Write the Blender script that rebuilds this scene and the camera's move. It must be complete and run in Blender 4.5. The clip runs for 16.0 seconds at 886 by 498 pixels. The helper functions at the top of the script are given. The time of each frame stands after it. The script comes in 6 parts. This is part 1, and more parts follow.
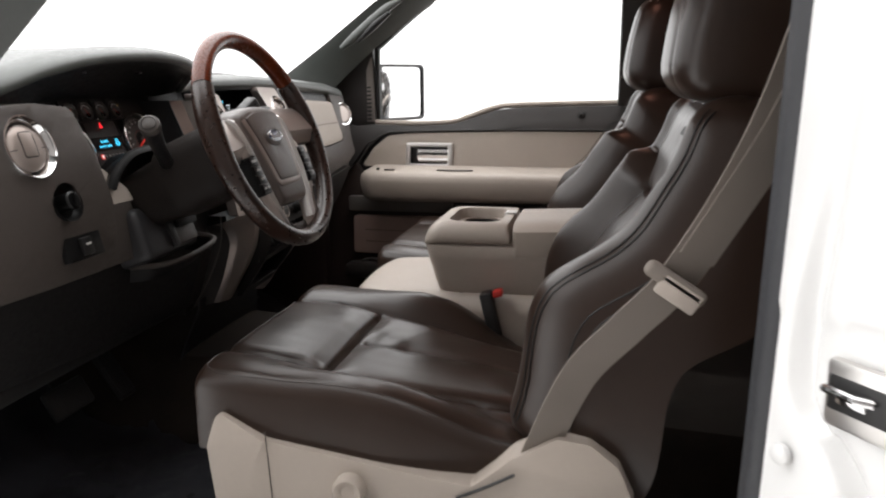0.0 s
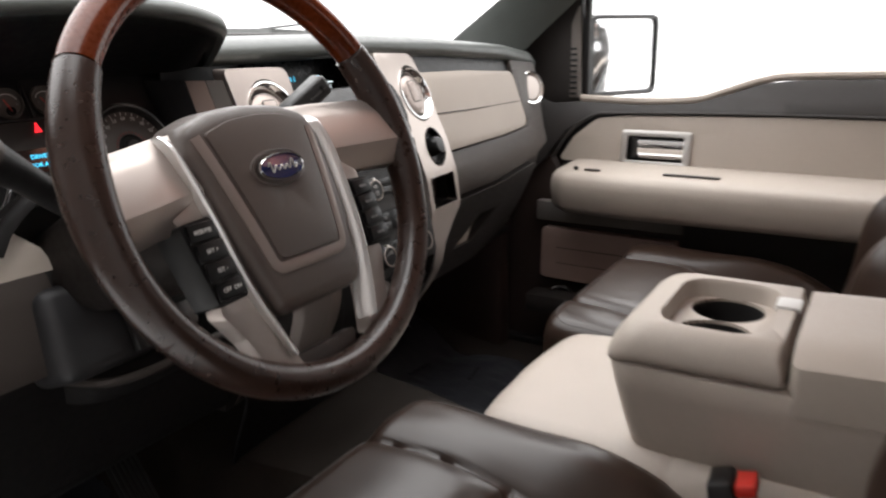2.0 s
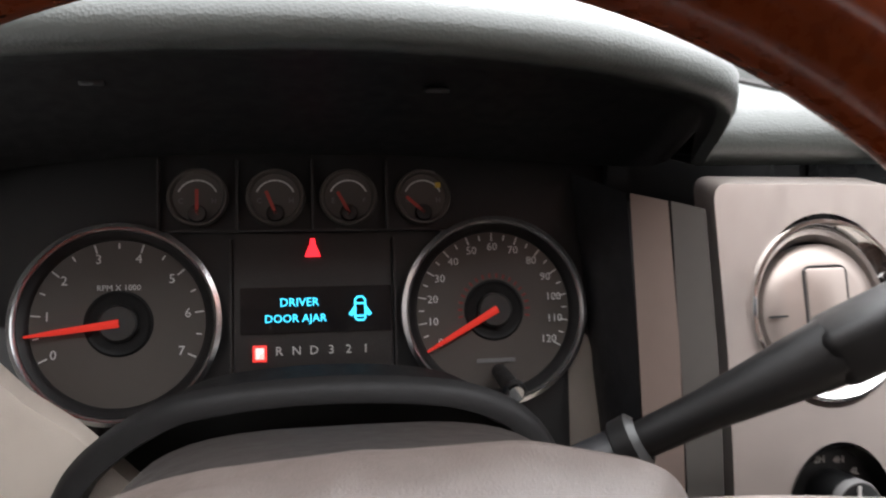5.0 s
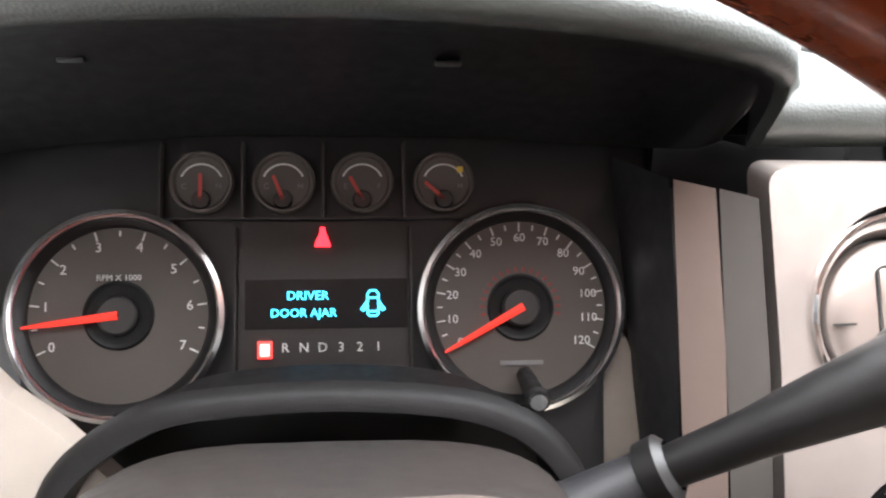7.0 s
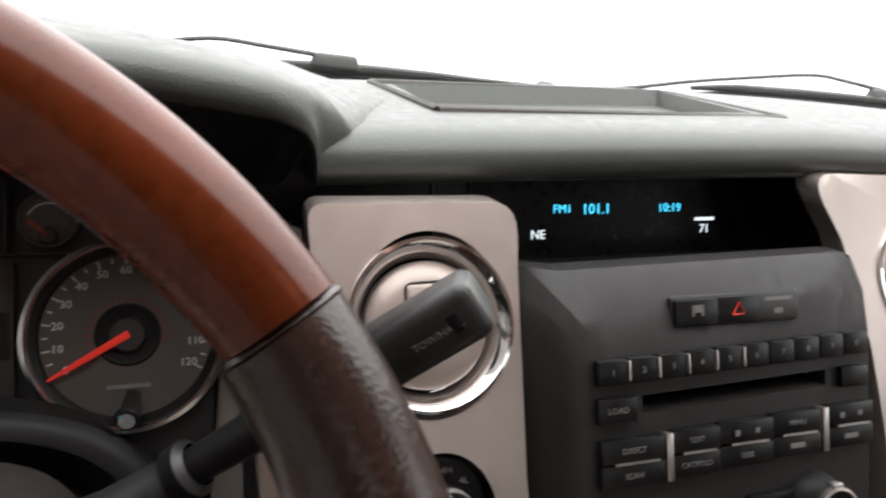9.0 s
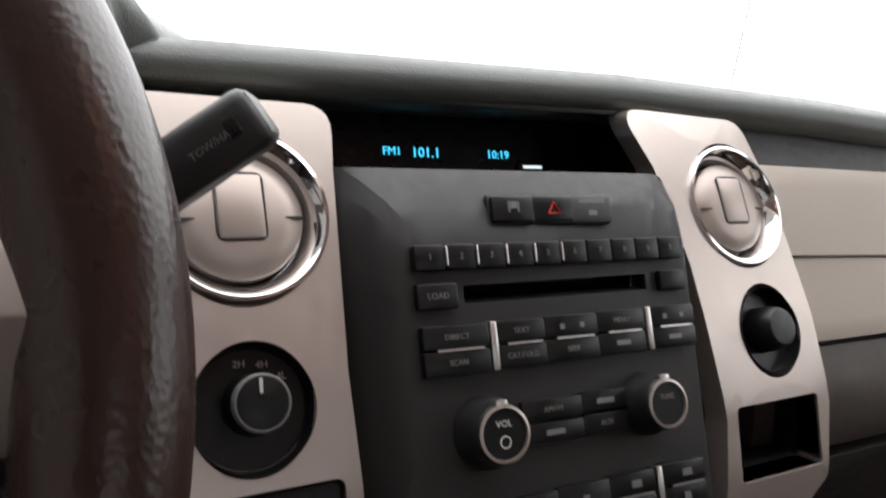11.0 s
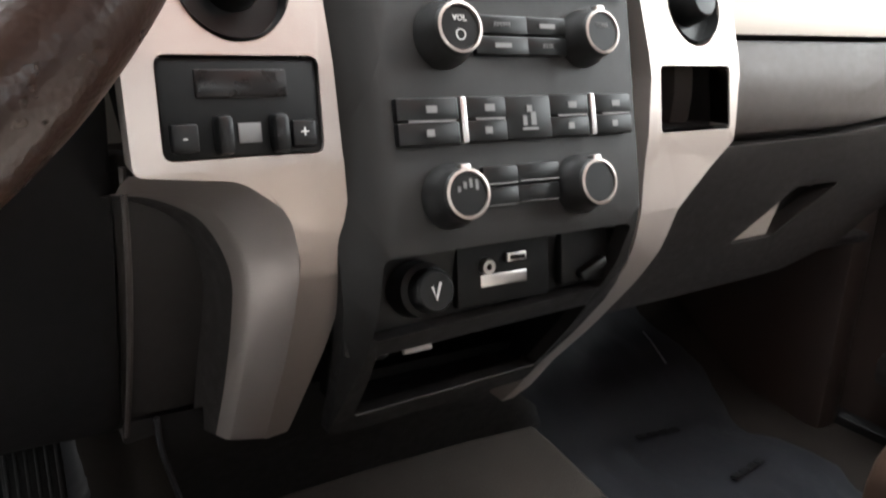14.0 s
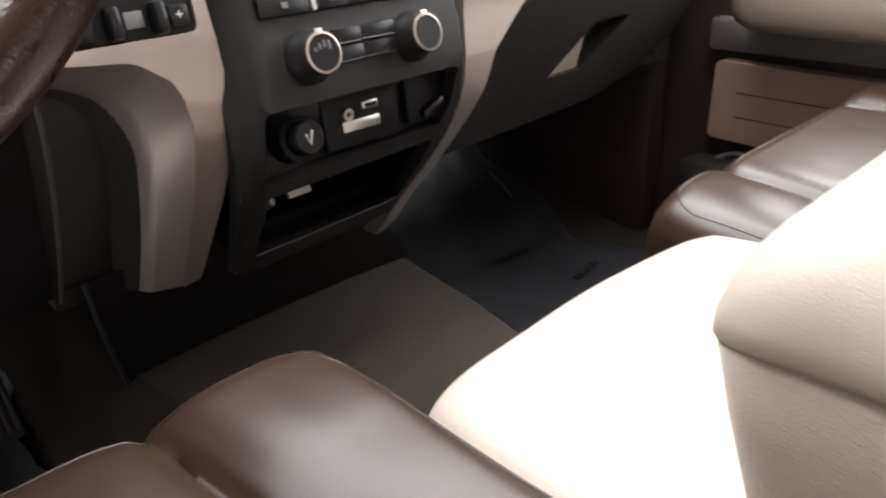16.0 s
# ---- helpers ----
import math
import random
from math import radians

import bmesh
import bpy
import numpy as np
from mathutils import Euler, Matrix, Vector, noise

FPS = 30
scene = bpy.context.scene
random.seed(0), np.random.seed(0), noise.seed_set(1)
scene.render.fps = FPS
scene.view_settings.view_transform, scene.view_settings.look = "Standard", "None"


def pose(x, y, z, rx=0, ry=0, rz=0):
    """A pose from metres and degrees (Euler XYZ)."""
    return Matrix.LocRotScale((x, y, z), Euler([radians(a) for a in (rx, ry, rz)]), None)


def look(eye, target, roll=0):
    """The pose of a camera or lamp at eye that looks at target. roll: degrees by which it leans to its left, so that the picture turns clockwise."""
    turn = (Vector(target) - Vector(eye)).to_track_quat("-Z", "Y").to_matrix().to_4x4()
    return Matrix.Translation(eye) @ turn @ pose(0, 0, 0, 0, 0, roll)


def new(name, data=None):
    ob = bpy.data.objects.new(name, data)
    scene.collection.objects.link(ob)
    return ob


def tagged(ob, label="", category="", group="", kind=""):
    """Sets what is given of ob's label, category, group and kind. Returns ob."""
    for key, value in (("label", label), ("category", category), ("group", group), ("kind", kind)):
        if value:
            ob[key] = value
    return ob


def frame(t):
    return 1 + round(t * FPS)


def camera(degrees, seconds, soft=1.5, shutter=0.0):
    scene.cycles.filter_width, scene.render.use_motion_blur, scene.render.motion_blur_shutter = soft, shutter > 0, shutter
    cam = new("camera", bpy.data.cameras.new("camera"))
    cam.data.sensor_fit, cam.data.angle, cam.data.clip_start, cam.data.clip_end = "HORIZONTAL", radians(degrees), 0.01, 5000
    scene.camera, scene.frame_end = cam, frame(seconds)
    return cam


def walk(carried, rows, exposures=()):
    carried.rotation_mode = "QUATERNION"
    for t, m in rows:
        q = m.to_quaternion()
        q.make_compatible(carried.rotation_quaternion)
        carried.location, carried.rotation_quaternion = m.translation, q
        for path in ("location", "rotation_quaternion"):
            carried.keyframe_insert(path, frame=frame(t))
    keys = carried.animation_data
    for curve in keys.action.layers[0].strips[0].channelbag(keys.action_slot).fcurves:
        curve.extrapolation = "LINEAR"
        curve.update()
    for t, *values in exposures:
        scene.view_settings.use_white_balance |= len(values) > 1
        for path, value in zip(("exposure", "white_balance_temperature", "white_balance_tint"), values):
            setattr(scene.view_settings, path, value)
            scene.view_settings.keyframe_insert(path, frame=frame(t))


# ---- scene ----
cam = camera(61.0, 16.0, soft=2.1, shutter=0.5)
PATH = [
    (0, (-1.602, -0.599, 0.828), (0.303, -0.182, 0.386), -0.5),
    (0.5, (-1.437, -0.586, 0.833), (0.437, -0.077, 0.354), -0.9),
    (1, (-1.245, -0.559, 0.841), (0.58, 0.073, 0.32), -1.1),
    (1.5, (-1.051, -0.54, 0.839), (0.69, 0.284, 0.302), -1.3),
    (2, (-0.88, -0.474, 0.836), (0.775, 0.508, 0.29), -1.0),
    (2.5, (-0.745, -0.42, 0.836), (0.765, 0.776, 0.298), -1.0),
    (3, (-0.657, -0.385, 0.843), (0.638, 1.044, 0.316), -0.6),
    (3.5, (-0.563, -0.292, 0.854), (0.51, 1.309, 0.319), 1.1),
    (4, (-0.499, -0.223, 0.863), (0.313, 1.528, 0.337), 2.7),
    (4.5, (-0.456, -0.159, 0.868), (0.083, 1.693, 0.343), 2.9),
    (7, (-0.398, -0.096, 0.863), (-0.235, 1.804, 0.258), 1.0),
    (7.5, (-0.372, -0.114, 0.864), (-0.130, 1.689, 0.290), 0.5),
    (8, (-0.34, -0.143, 0.867), (0.043, 1.739, 0.308), 1.3),
    (8.5, (-0.315, -0.155, 0.879), (0.196, 1.696, 0.318), 1.9),
    (9, (-0.287, -0.162, 0.878), (0.322, 1.673, 0.367), 2.8),
    (11.5, (-0.249, -0.207, 0.73), (0.66, 1.566, 0.558), 1.7),
    (12, (-0.254, -0.214, 0.703), (0.689, 1.535, 0.477), 3.6),
    (12.5, (-0.258, -0.224, 0.683), (0.698, 1.503, 0.362), 4.5),
    (13, (-0.266, -0.232, 0.662), (0.701, 1.472, 0.261), 4.0),
    (13.5, (-0.28, -0.24, 0.646), (0.713, 1.429, 0.166), 3.0),
    (14, (-0.295, -0.253, 0.634), (0.716, 1.379, 0.073), 2.1),
    (14.5, (-0.315, -0.273, 0.63), (0.727, 1.305, -0.022), 1.1),
    (15, (-0.336, -0.297, 0.632), (0.749, 1.21, -0.111), 0.4),
    (15.5, (-0.353, -0.316, 0.638), (0.797, 1.098, -0.185), -0.7),
    (16, (-0.371, -0.345, 0.645), (0.863, 0.97, -0.22), -2.4),
]
walk(cam, [(t, look(eye, target, roll)) for t, eye, target, roll in PATH], exposures=[(0, 0.55, 6500, 10), (1, 0.88, 6500, 10), (2, 0.9, 6500, 10), (3, 0.92, 6500, 10), (4.5, 1, 6300, 10), (6.5, 2.45, 6300, 10), (7.1, 2.5, 6250, 10), (7.6, 2, 6350, 10), (8.2, 1.35, 6500, 10), (9, 0.75, 6500, 10), (11.5, 0.6, 6350, 10), (12.3, 1, 6300, 8), (13.5, 2.1, 6200, 5), (14.2, 2.45, 6200, 5), (15.2, 2.4, 6400, 8), (16, 2.18, 6500, 10)])

# world: a bright white photo booth all round
world = bpy.data.worlds.new("booth_light")
scene.world = world
world.use_nodes = True
wn = world.node_tree.nodes
wn["Background"].inputs[0].default_value = (1.0, 0.993, 0.992, 1)
# the booth's ceiling is brighter than its walls
wco, wsep, wmap = (wn.new(k) for k in ("ShaderNodeTexCoord", "ShaderNodeSeparateXYZ", "ShaderNodeMapRange"))
wmap.interpolation_type = "SMOOTHSTEP"
for key, val in (("From Min", 0.0), ("From Max", 0.85), ("To Min", 1.35), ("To Max", 3.4)):
    wmap.inputs[key].default_value = val
world.node_tree.links.new(wco.outputs["Generated"], wsep.inputs[0])
world.node_tree.links.new(wsep.outputs["Z"], wmap.inputs["Value"])
world.node_tree.links.new(wmap.outputs["Result"], wn["Background"].inputs[1])

# warm reddish courtesy lamps in the roof, lit while a door is open
for lx, ly, watts in ((-0.04, -0.22, 0.035), (0.18, -0.60, 0.08)):
    lamp_data = bpy.data.lights.new("courtesy_lamp", "AREA")
    lamp_data.energy, lamp_data.size, lamp_data.color = watts, 0.09, (1.0, 0.42, 0.30)
    lamp = new("courtesy_lamp", lamp_data)
    lamp.location = (lx, ly, 1.075)

# ---- building helpers ----
ROOT = {}


def thing(name, loc, label, category, group="", kind=""):
    ob = new(name)
    ob.empty_display_size = 0.05
    ob.location = loc
    ROOT[ob.name] = Vector(loc)
    return tagged(ob, label, category, group, kind)


def finish(bm, angle=38):
    bmesh.ops.recalc_face_normals(bm, faces=bm.faces[:])
    me = bpy.data.meshes.new("mesh")
    bm.to_mesh(me)
    bm.free()
    me.shade_smooth()
    me.set_sharp_from_angle(angle=radians(angle))
    return me


def part(name, bm, material, parent, label="", angle=38, even=False):
    """One mesh under a thing or under a part, given in world coordinates."""
    loc = ROOT[parent.name]
    bmesh.ops.translate(bm, verts=bm.verts[:], vec=-loc)
    me = finish(bm, angle)
    me.name = name
    me.materials.append(material)
    ob = new(name, me)
    ob.parent = parent
    ROOT[ob.name] = loc
    if label:
        ob["label"] = label
    if even:
        ob.modifiers.new("even_normals", "WEIGHTED_NORMAL").keep_sharp = True
    return ob


def solid(name, bm, material, label, category, kind="", group="", angle=38):
    """A thing or a piece of the setting that is one mesh."""
    me = finish(bm, angle)
    me.name = name
    me.materials.append(material)
    ob = new(name, me)
    ROOT[ob.name] = Vector((0, 0, 0))
    return tagged(ob, label, category, group, kind)


def bev(bm, edges, width, seg=2):
    if width > 0:
        bmesh.ops.bevel(bm, geom=edges, offset=width, segments=seg, profile=0.5, affect="EDGES", clamp_overlap=True)


def box(c, s, bevel=0.002, m=None, seg=2, bm=None, taper=1.0):
    """A bevelled box of size s about c; m turns it; taper narrows its top (local z)."""
    one = bmesh.new()
    bmesh.ops.create_cube(one, size=1)
    for v in one.verts:
        k = taper if v.co.z > 0 else 1.0
        v.co = Vector((v.co.x * s[0] * k, v.co.y * s[1] * k, v.co.z * s[2]))
    bev(one, one.edges[:], bevel, seg)
    full = Matrix.Translation(c) @ (m.to_4x4() if m is not None else Matrix.Identity(4))
    bmesh.ops.transform(one, matrix=full, verts=one.verts[:])
    if bm is None:
        return one
    return merge(bm, one)


def merge(bm, other):
    me = bpy.data.meshes.new("tmp")
    other.to_mesh(me)
    other.free()
    bm.from_mesh(me)
    bpy.data.meshes.remove(me)
    return bm


def frame_of(axis, up=Vector((0, 0, 1))):
    z = Vector(axis).normalized()
    x = up.cross(z)
    if x.length < 1e-4:
        x = Vector((1, 0, 0))
    x.normalize()
    y = z.cross(x)
    return Matrix((x, y, z)).transposed()


def lathe(profile, origin, axis, seg=40, bm=None, squash=(1, 1)):
    """Spin (radius, height) pairs round an axis through origin."""
    bm = bm or bmesh.new()
    fr = frame_of(axis)
    rings = []
    for r, h in profile:
        if r < 1e-5:
            rings.append([bm.verts.new(Vector(origin) + fr @ Vector((0, 0, h)))])
        else:
            rings.append([bm.verts.new(Vector(origin) + fr @ Vector((r * squash[0] * math.cos(a), r * squash[1] * math.sin(a), h)))
                          for a in (2 * math.pi * k / seg for k in range(seg))])
    for a, b in zip(rings, rings[1:]):
        for k in range(seg):
            f = [a[k % len(a)], a[(k + 1) % len(a)], b[(k + 1) % len(b)], b[k % len(b)]]
            f = list(dict.fromkeys(f))
            if len(f) >= 3:
                bm.faces.new(f)
    return bm


def loft(sections, bm=None, closed=False, caps=False):
    """A skin over rows of points; closed: each row is a loop."""
    bm = bm or bmesh.new()
    rows = [[bm.verts.new(p) for p in row] for row in sections]
    n = len(rows[0])
    for a, b in zip(rows, rows[1:]):
        for k in range(n if closed else n - 1):
            bm.faces.new([a[k], a[(k + 1) % n], b[(k + 1) % n], b[k]])
    if caps and closed:
        bm.faces.new(rows[0][::-1])
        bm.faces.new(rows[-1])
    return bm


def spline(points, n):
    """n points on a smooth curve through the given ones."""
    p = [Vector(q) for q in points]
    p = [2 * p[0] - p[1]] + p + [2 * p[-1] - p[-2]]
    out = []
    for k in range(n):
        u = k / (n - 1) * (len(p) - 3)
        i = min(int(u), len(p) - 4)
        t = u - i
        a, b, c, d = p[i:i + 4]
        out.append(0.5 * (2 * b + (c - a) * t + (2 * a - 5 * b + 4 * c - d) * t * t + (3 * b - a - 3 * c + d) * t ** 3))
    return out


def tube(points, r, seg=12, bm=None, smooth=0, radii=None, flat=1.0):
    pts = spline(points, smooth) if smooth else [Vector(q) for q in points]
    rows = []
    side = None
    for k, q in enumerate(pts):
        d = (pts[min(k + 1, len(pts) - 1)] - pts[max(k - 1, 0)]).normalized()
        if side is None:
            side = d.orthogonal().normalized()
        side = (side - d * side.dot(d)).normalized()
        other = d.cross(side)
        rr = radii[k] if radii and not smooth else (np.interp(k / (len(pts) - 1), np.linspace(0, 1, len(radii)), radii) if radii else r)
        rr = float(rr)
        rows.append([q + rr * (math.cos(a) * side + flat * math.sin(a) * other) for a in (2 * math.pi * j / seg for j in range(seg))])
    return loft(rows, bm, closed=True, caps=True)


def rounded(poly, r, n=5):
    """A polygon of (a, b) with rounded corners; r is one radius or one a corner."""
    out = []
    m = len(poly)
    for k in range(m):
        rk = r[k] if isinstance(r, (list, tuple)) else r
        p, q, s = Vector(poly[k - 1]), Vector(poly[k]), Vector(poly[(k + 1) % m])
        if rk <= 0:
            out.append(tuple(q))
            continue
        u, v = (p - q), (s - q)
        lim = min(u.length, v.length) * 0.48
        ang = u.angle(v)
        d = min(rk / math.tan(ang / 2), lim)
        a, b = q + u.normalized() * d, q + v.normalized() * d
        for j in range(n + 1):
            t = j / n
            out.append(tuple((1 - t) ** 2 * a + 2 * t * (1 - t) * q + t * t * b))
    return out


def rect(a0, a1, b0, b1):
    return [(a0, b0), (a1, b0), (a1, b1), (a0, b1)]


def disc(a, b, r, n=36, rb=None):
    return [(a + r * math.cos(2 * math.pi * k / n), b + (rb or r) * math.sin(2 * math.pi * k / n)) for k in range(n)]


def plate(outer, holes, fun, depth, bevel=0.002, cuts=10, cuts_a=0, seg=2):
    """A sheet of the outline (a, b) with holes, bent by fun(a, b), with a thickness, the vector depth, behind it."""
    bm = bmesh.new()
    for loop in [outer] + list(holes):
        vs = [bm.verts.new((p[0], p[1], 0)) for p in loop]
        for k in range(len(vs)):
            bm.edges.new((vs[k - 1], vs[k]))
    bmesh.ops.triangle_fill(bm, edges=bm.edges[:], use_beauty=True)
    bs = [p[1] for p in outer]
    as_ = [p[0] for p in outer]
    for k in range(1, cuts):
        z = min(bs) + (max(bs) - min(bs)) * k / cuts
        bmesh.ops.bisect_plane(bm, geom=bm.verts[:] + bm.edges[:] + bm.faces[:], plane_co=(0, z, 0), plane_no=(0, 1, 0), dist=1e-5)
    for k in range(1, cuts_a):
        z = min(as_) + (max(as_) - min(as_)) * k / cuts_a
        bmesh.ops.bisect_plane(bm, geom=bm.verts[:] + bm.edges[:] + bm.faces[:], plane_co=(z, 0, 0), plane_no=(1, 0, 0), dist=1e-5)
    bmesh.ops.remove_doubles(bm, verts=bm.verts[:], dist=2e-5)
    rim = [e for e in bm.edges if len(e.link_faces) == 1]
    front = bm.faces[:]
    back = bmesh.ops.duplicate(bm, geom=bm.verts[:] + bm.edges[:] + bm.faces[:])
    vmap = {k: v for k, v in back["vert_map"].items()}
    for e in rim:
        a, b = e.verts
        bm.faces.new((a, b, vmap[b], vmap[a]))
    fv = {v for f in front for v in f.verts}
    place = {v: Vector(fun(v.co.x, v.co.y)) for v in bm.verts}
    for v in bm.verts:
        v.co = place[v] if v in fv else place[v] + Vector(depth)
    bmesh.ops.recalc_face_normals(bm, faces=bm.faces[:])
    if bevel > 0:
        bev(bm, [e for e in rim if e.is_valid], bevel, seg)
    return bm


def steps(n0, n1, r, k=6, side=0.0, nside=2, flat=30):
    """Places and drops along one way of a cushion: side, round edge, flat, round edge, side."""
    out = []
    for j in range(nside):
        out.append((n0, r + side * (nside - j) / nside))
    for j in range(k):
        a = math.pi / 2 * (1 - j / k)
        out.append((n0 + r - r * math.sin(a), r * (1 - math.cos(a))))
    for j in range(flat + 1):
        out.append((n0 + r + (n1 - n0 - 2 * r) * j / flat, 0))
    for j in range(1, k + 1):
        a = math.pi / 2 * j / k
        out.append((n1 - r + r * math.sin(a), r * (1 - math.cos(a))))
    for j in range(1, nside + 1):
        out.append((n1, r + side * j / nside))
    return out


def cushion(w, l0, l1, r, side, top, m, round_plan=0.06, narrow=None, flat=30):
    """An upholstered block: half width w, from l0 to l1, round edges r, sides of that depth, top(u, v) its relief; m lays it into the world."""
    us, vs = steps(-w, w, r, side=side, flat=flat), steps(l0, l1, r, side=side, flat=flat)
    mid, half = (l0 + l1) / 2, (l1 - l0) / 2
    rows = []
    for v, dv in vs:
        row = []
        for u, du in us:
            k = abs(v - mid) / half
            ku = abs(u) / w
            uu = u * (1 - round_plan * k ** 8) * (narrow(v) if narrow else 1)
            vv = mid + (v - mid) * (1 - round_plan * ku ** 8)
            drop = min(math.hypot(du, dv), r + side)
            row.append(m @ Vector((uu, vv, top(u, v) - drop)))
        rows.append(row)
    return loft(rows)


def text(body, size, c, m, material, parent, name="marking", depth=0.0002, align="CENTER"):
    cu = bpy.data.curves.new("t", "FONT")
    cu.body, cu.size, cu.align_x, cu.align_y, cu.extrude = body, size, align, "CENTER", depth
    cu.resolution_u = 2
    tmp = bpy.data.objects.new("t", cu)
    scene.collection.objects.link(tmp)
    me = bpy.data.meshes.new_from_object(tmp.evaluated_get(bpy.context.evaluated_depsgraph_get()))
    bpy.data.objects.remove(tmp)
    bpy.data.curves.remove(cu)
    me.transform(Matrix.Translation(Vector(c) - ROOT[parent.name]) @ m.to_4x4())
    me.materials.clear()
    me.materials.append(material)
    me.name = name
    ob = new(name, me)
    ob.parent = parent
    ROOT[ob.name] = ROOT[parent.name]
    return ob


def bars(spec, material, parent, fun, m, name="marking"):
    """Small plain bars for writing that cannot be read: (a, b, width, height) on a surface fun(a, b)."""
    bm = bmesh.new()
    for a, b, w, h in spec:
        box(fun(a, b), (w, 0.0006, h), 0, m, bm=bm)
    return part(name, bm, material, parent)


# ---- materials ----
def mat(name, color, rough=0.5, metal=0.0, grain=0.0, grain_scale=600.0, vary=0.12, vary_scale=9.0, coat=0.0, kind="noise", spec=0.5, sheen=0.0, rvar=0.065):
    """A surface with fine relief, and with colour and gloss that vary at two scales."""
    ma = bpy.data.materials.new(name)
    ma.use_nodes = True
    nt = ma.node_tree
    b = nt.nodes["Principled BSDF"]
    co = nt.nodes.new("ShaderNodeTexCoord")
    big = nt.nodes.new("ShaderNodeTexNoise")
    big.inputs["Scale"].default_value, big.inputs["Detail"].default_value = vary_scale, 5
    fine = nt.nodes.new("ShaderNodeTexNoise")
    fine.inputs["Scale"].default_value, fine.inputs["Detail"].default_value = vary_scale * 14, 3
    nt.links.new(co.outputs["Object"], big.inputs["Vector"])
    nt.links.new(co.outputs["Object"], fine.inputs["Vector"])
    add = nt.nodes.new("ShaderNodeMath")
    add.operation = "MULTIPLY_ADD"
    nt.links.new(fine.outputs["Fac"], add.inputs[0])
    add.inputs[1].default_value = 0.5
    nt.links.new(big.outputs["Fac"], add.inputs[2])
    ramp = nt.nodes.new("ShaderNodeMapRange")
    ramp.inputs["From Min"].default_value, ramp.inputs["From Max"].default_value = 0.45, 1.05
    ramp.inputs["To Min"].default_value, ramp.inputs["To Max"].default_value = 1 - vary, 1 + vary
    nt.links.new(add.outputs[0], ramp.inputs["Value"])
    mul = nt.nodes.new("ShaderNodeVectorMath")
    mul.operation = "SCALE"
    mul.inputs[0].default_value = color
    nt.links.new(ramp.outputs["Result"], mul.inputs["Scale"])
    nt.links.new(mul.outputs["Vector"], b.inputs["Base Color"])
    rr = nt.nodes.new("ShaderNodeMapRange")
    rr.inputs["From Min"].default_value, rr.inputs["From Max"].default_value = 0.3, 0.7
    rr.inputs["To Min"].default_value, rr.inputs["To Max"].default_value = max(rough - rvar, 0.02), min(rough + rvar, 1)
    nt.links.new(fine.outputs["Fac"], rr.inputs["Value"])
    nt.links.new(rr.outputs["Result"], b.inputs["Roughness"])
    b.inputs["Metallic"].default_value = metal
    b.inputs["Specular IOR Level"].default_value = spec
    if coat:
        b.inputs["Coat Weight"].default_value, b.inputs["Coat Roughness"].default_value = coat, 0.15
    if sheen:
        b.inputs["Sheen Weight"].default_value = sheen
    if grain:
        if kind == "cells":
            g = nt.nodes.new("ShaderNodeTexVoronoi")
            g.inputs["Scale"].default_value = grain_scale
            out = g.outputs["Distance"]
        else:
            g = nt.nodes.new("ShaderNodeTexNoise")
            g.inputs["Scale"].default_value, g.inputs["Detail"].default_value = grain_scale, 4
            out = g.outputs["Fac"]
        nt.links.new(co.outputs["Object"], g.inputs["Vector"])
        bump = nt.nodes.new("ShaderNodeBump")
        bump.inputs["Strength"].default_value, bump.inputs["Distance"].default_value = grain, 0.001
        nt.links.new(out, bump.inputs["Height"])
        nt.links.new(bump.outputs["Normal"], b.inputs["Normal"])
    return ma


def glow(name, color, strength):
    ma = bpy.data.materials.new(name)
    ma.use_nodes = True
    b = ma.node_tree.nodes["Principled BSDF"]
    b.inputs["Base Color"].default_value = (*[c * 0.2 for c in color], 1)
    b.inputs["Emission Color"].default_value, b.inputs["Emission Strength"].default_value = (*color, 1), strength
    return ma


def clear(name, gloss=0.04):
    """A thin pane: mostly lets light straight through, with a weak mirror."""
    ma = bpy.data.materials.new(name)
    ma.use_nodes = True
    nt = ma.node_tree
    nt.nodes.remove(nt.nodes["Principled BSDF"])
    tr, gl, mx = (nt.nodes.new(k) for k in ("ShaderNodeBsdfTransparent", "ShaderNodeBsdfGlossy", "ShaderNodeMixShader"))
    gl.inputs["Roughness"].default_value = 0.02
    mx.inputs[0].default_value = gloss
    nt.links.new(tr.outputs[0], mx.inputs[1])
    nt.links.new(gl.outputs[0], mx.inputs[2])
    nt.links.new(mx.outputs[0], nt.nodes["Material Output"].inputs["Surface"])
    return ma


LEATHER = mat("brown_leather", (0.0268, 0.0160, 0.0116), 0.30, grain=0.07, grain_scale=900, vary=0.12, vary_scale=5, spec=0.36, rvar=0.004)
LEATHER_RIM = mat("wheel_leather", (0.024, 0.0115, 0.0078), 0.28, grain=0.13, grain_scale=620, kind="cells", rvar=0.01, vary=0.12, spec=0.50)
WOOD = mat("red_brown_wood", (0.098, 0.0170, 0.0032), 0.28, grain=0.02, grain_scale=60, vary=0.30, vary_scale=18, coat=0.36, rvar=0.03, spec=0.1)
BEIGE = mat("beige_plastic", (0.37, 0.32, 0.275), 0.55, grain=0.25, grain_scale=1500, vary=0.05)
BEIGE_LEATHER = mat("beige_leather", (0.43, 0.375, 0.325), 0.45, grain=0.25, grain_scale=1000, kind="cells", vary=0.06)
TAUPE = mat("taupe_plastic", (0.051, 0.0415, 0.0365), 0.5, grain=0.3, grain_scale=1500, vary=0.08)
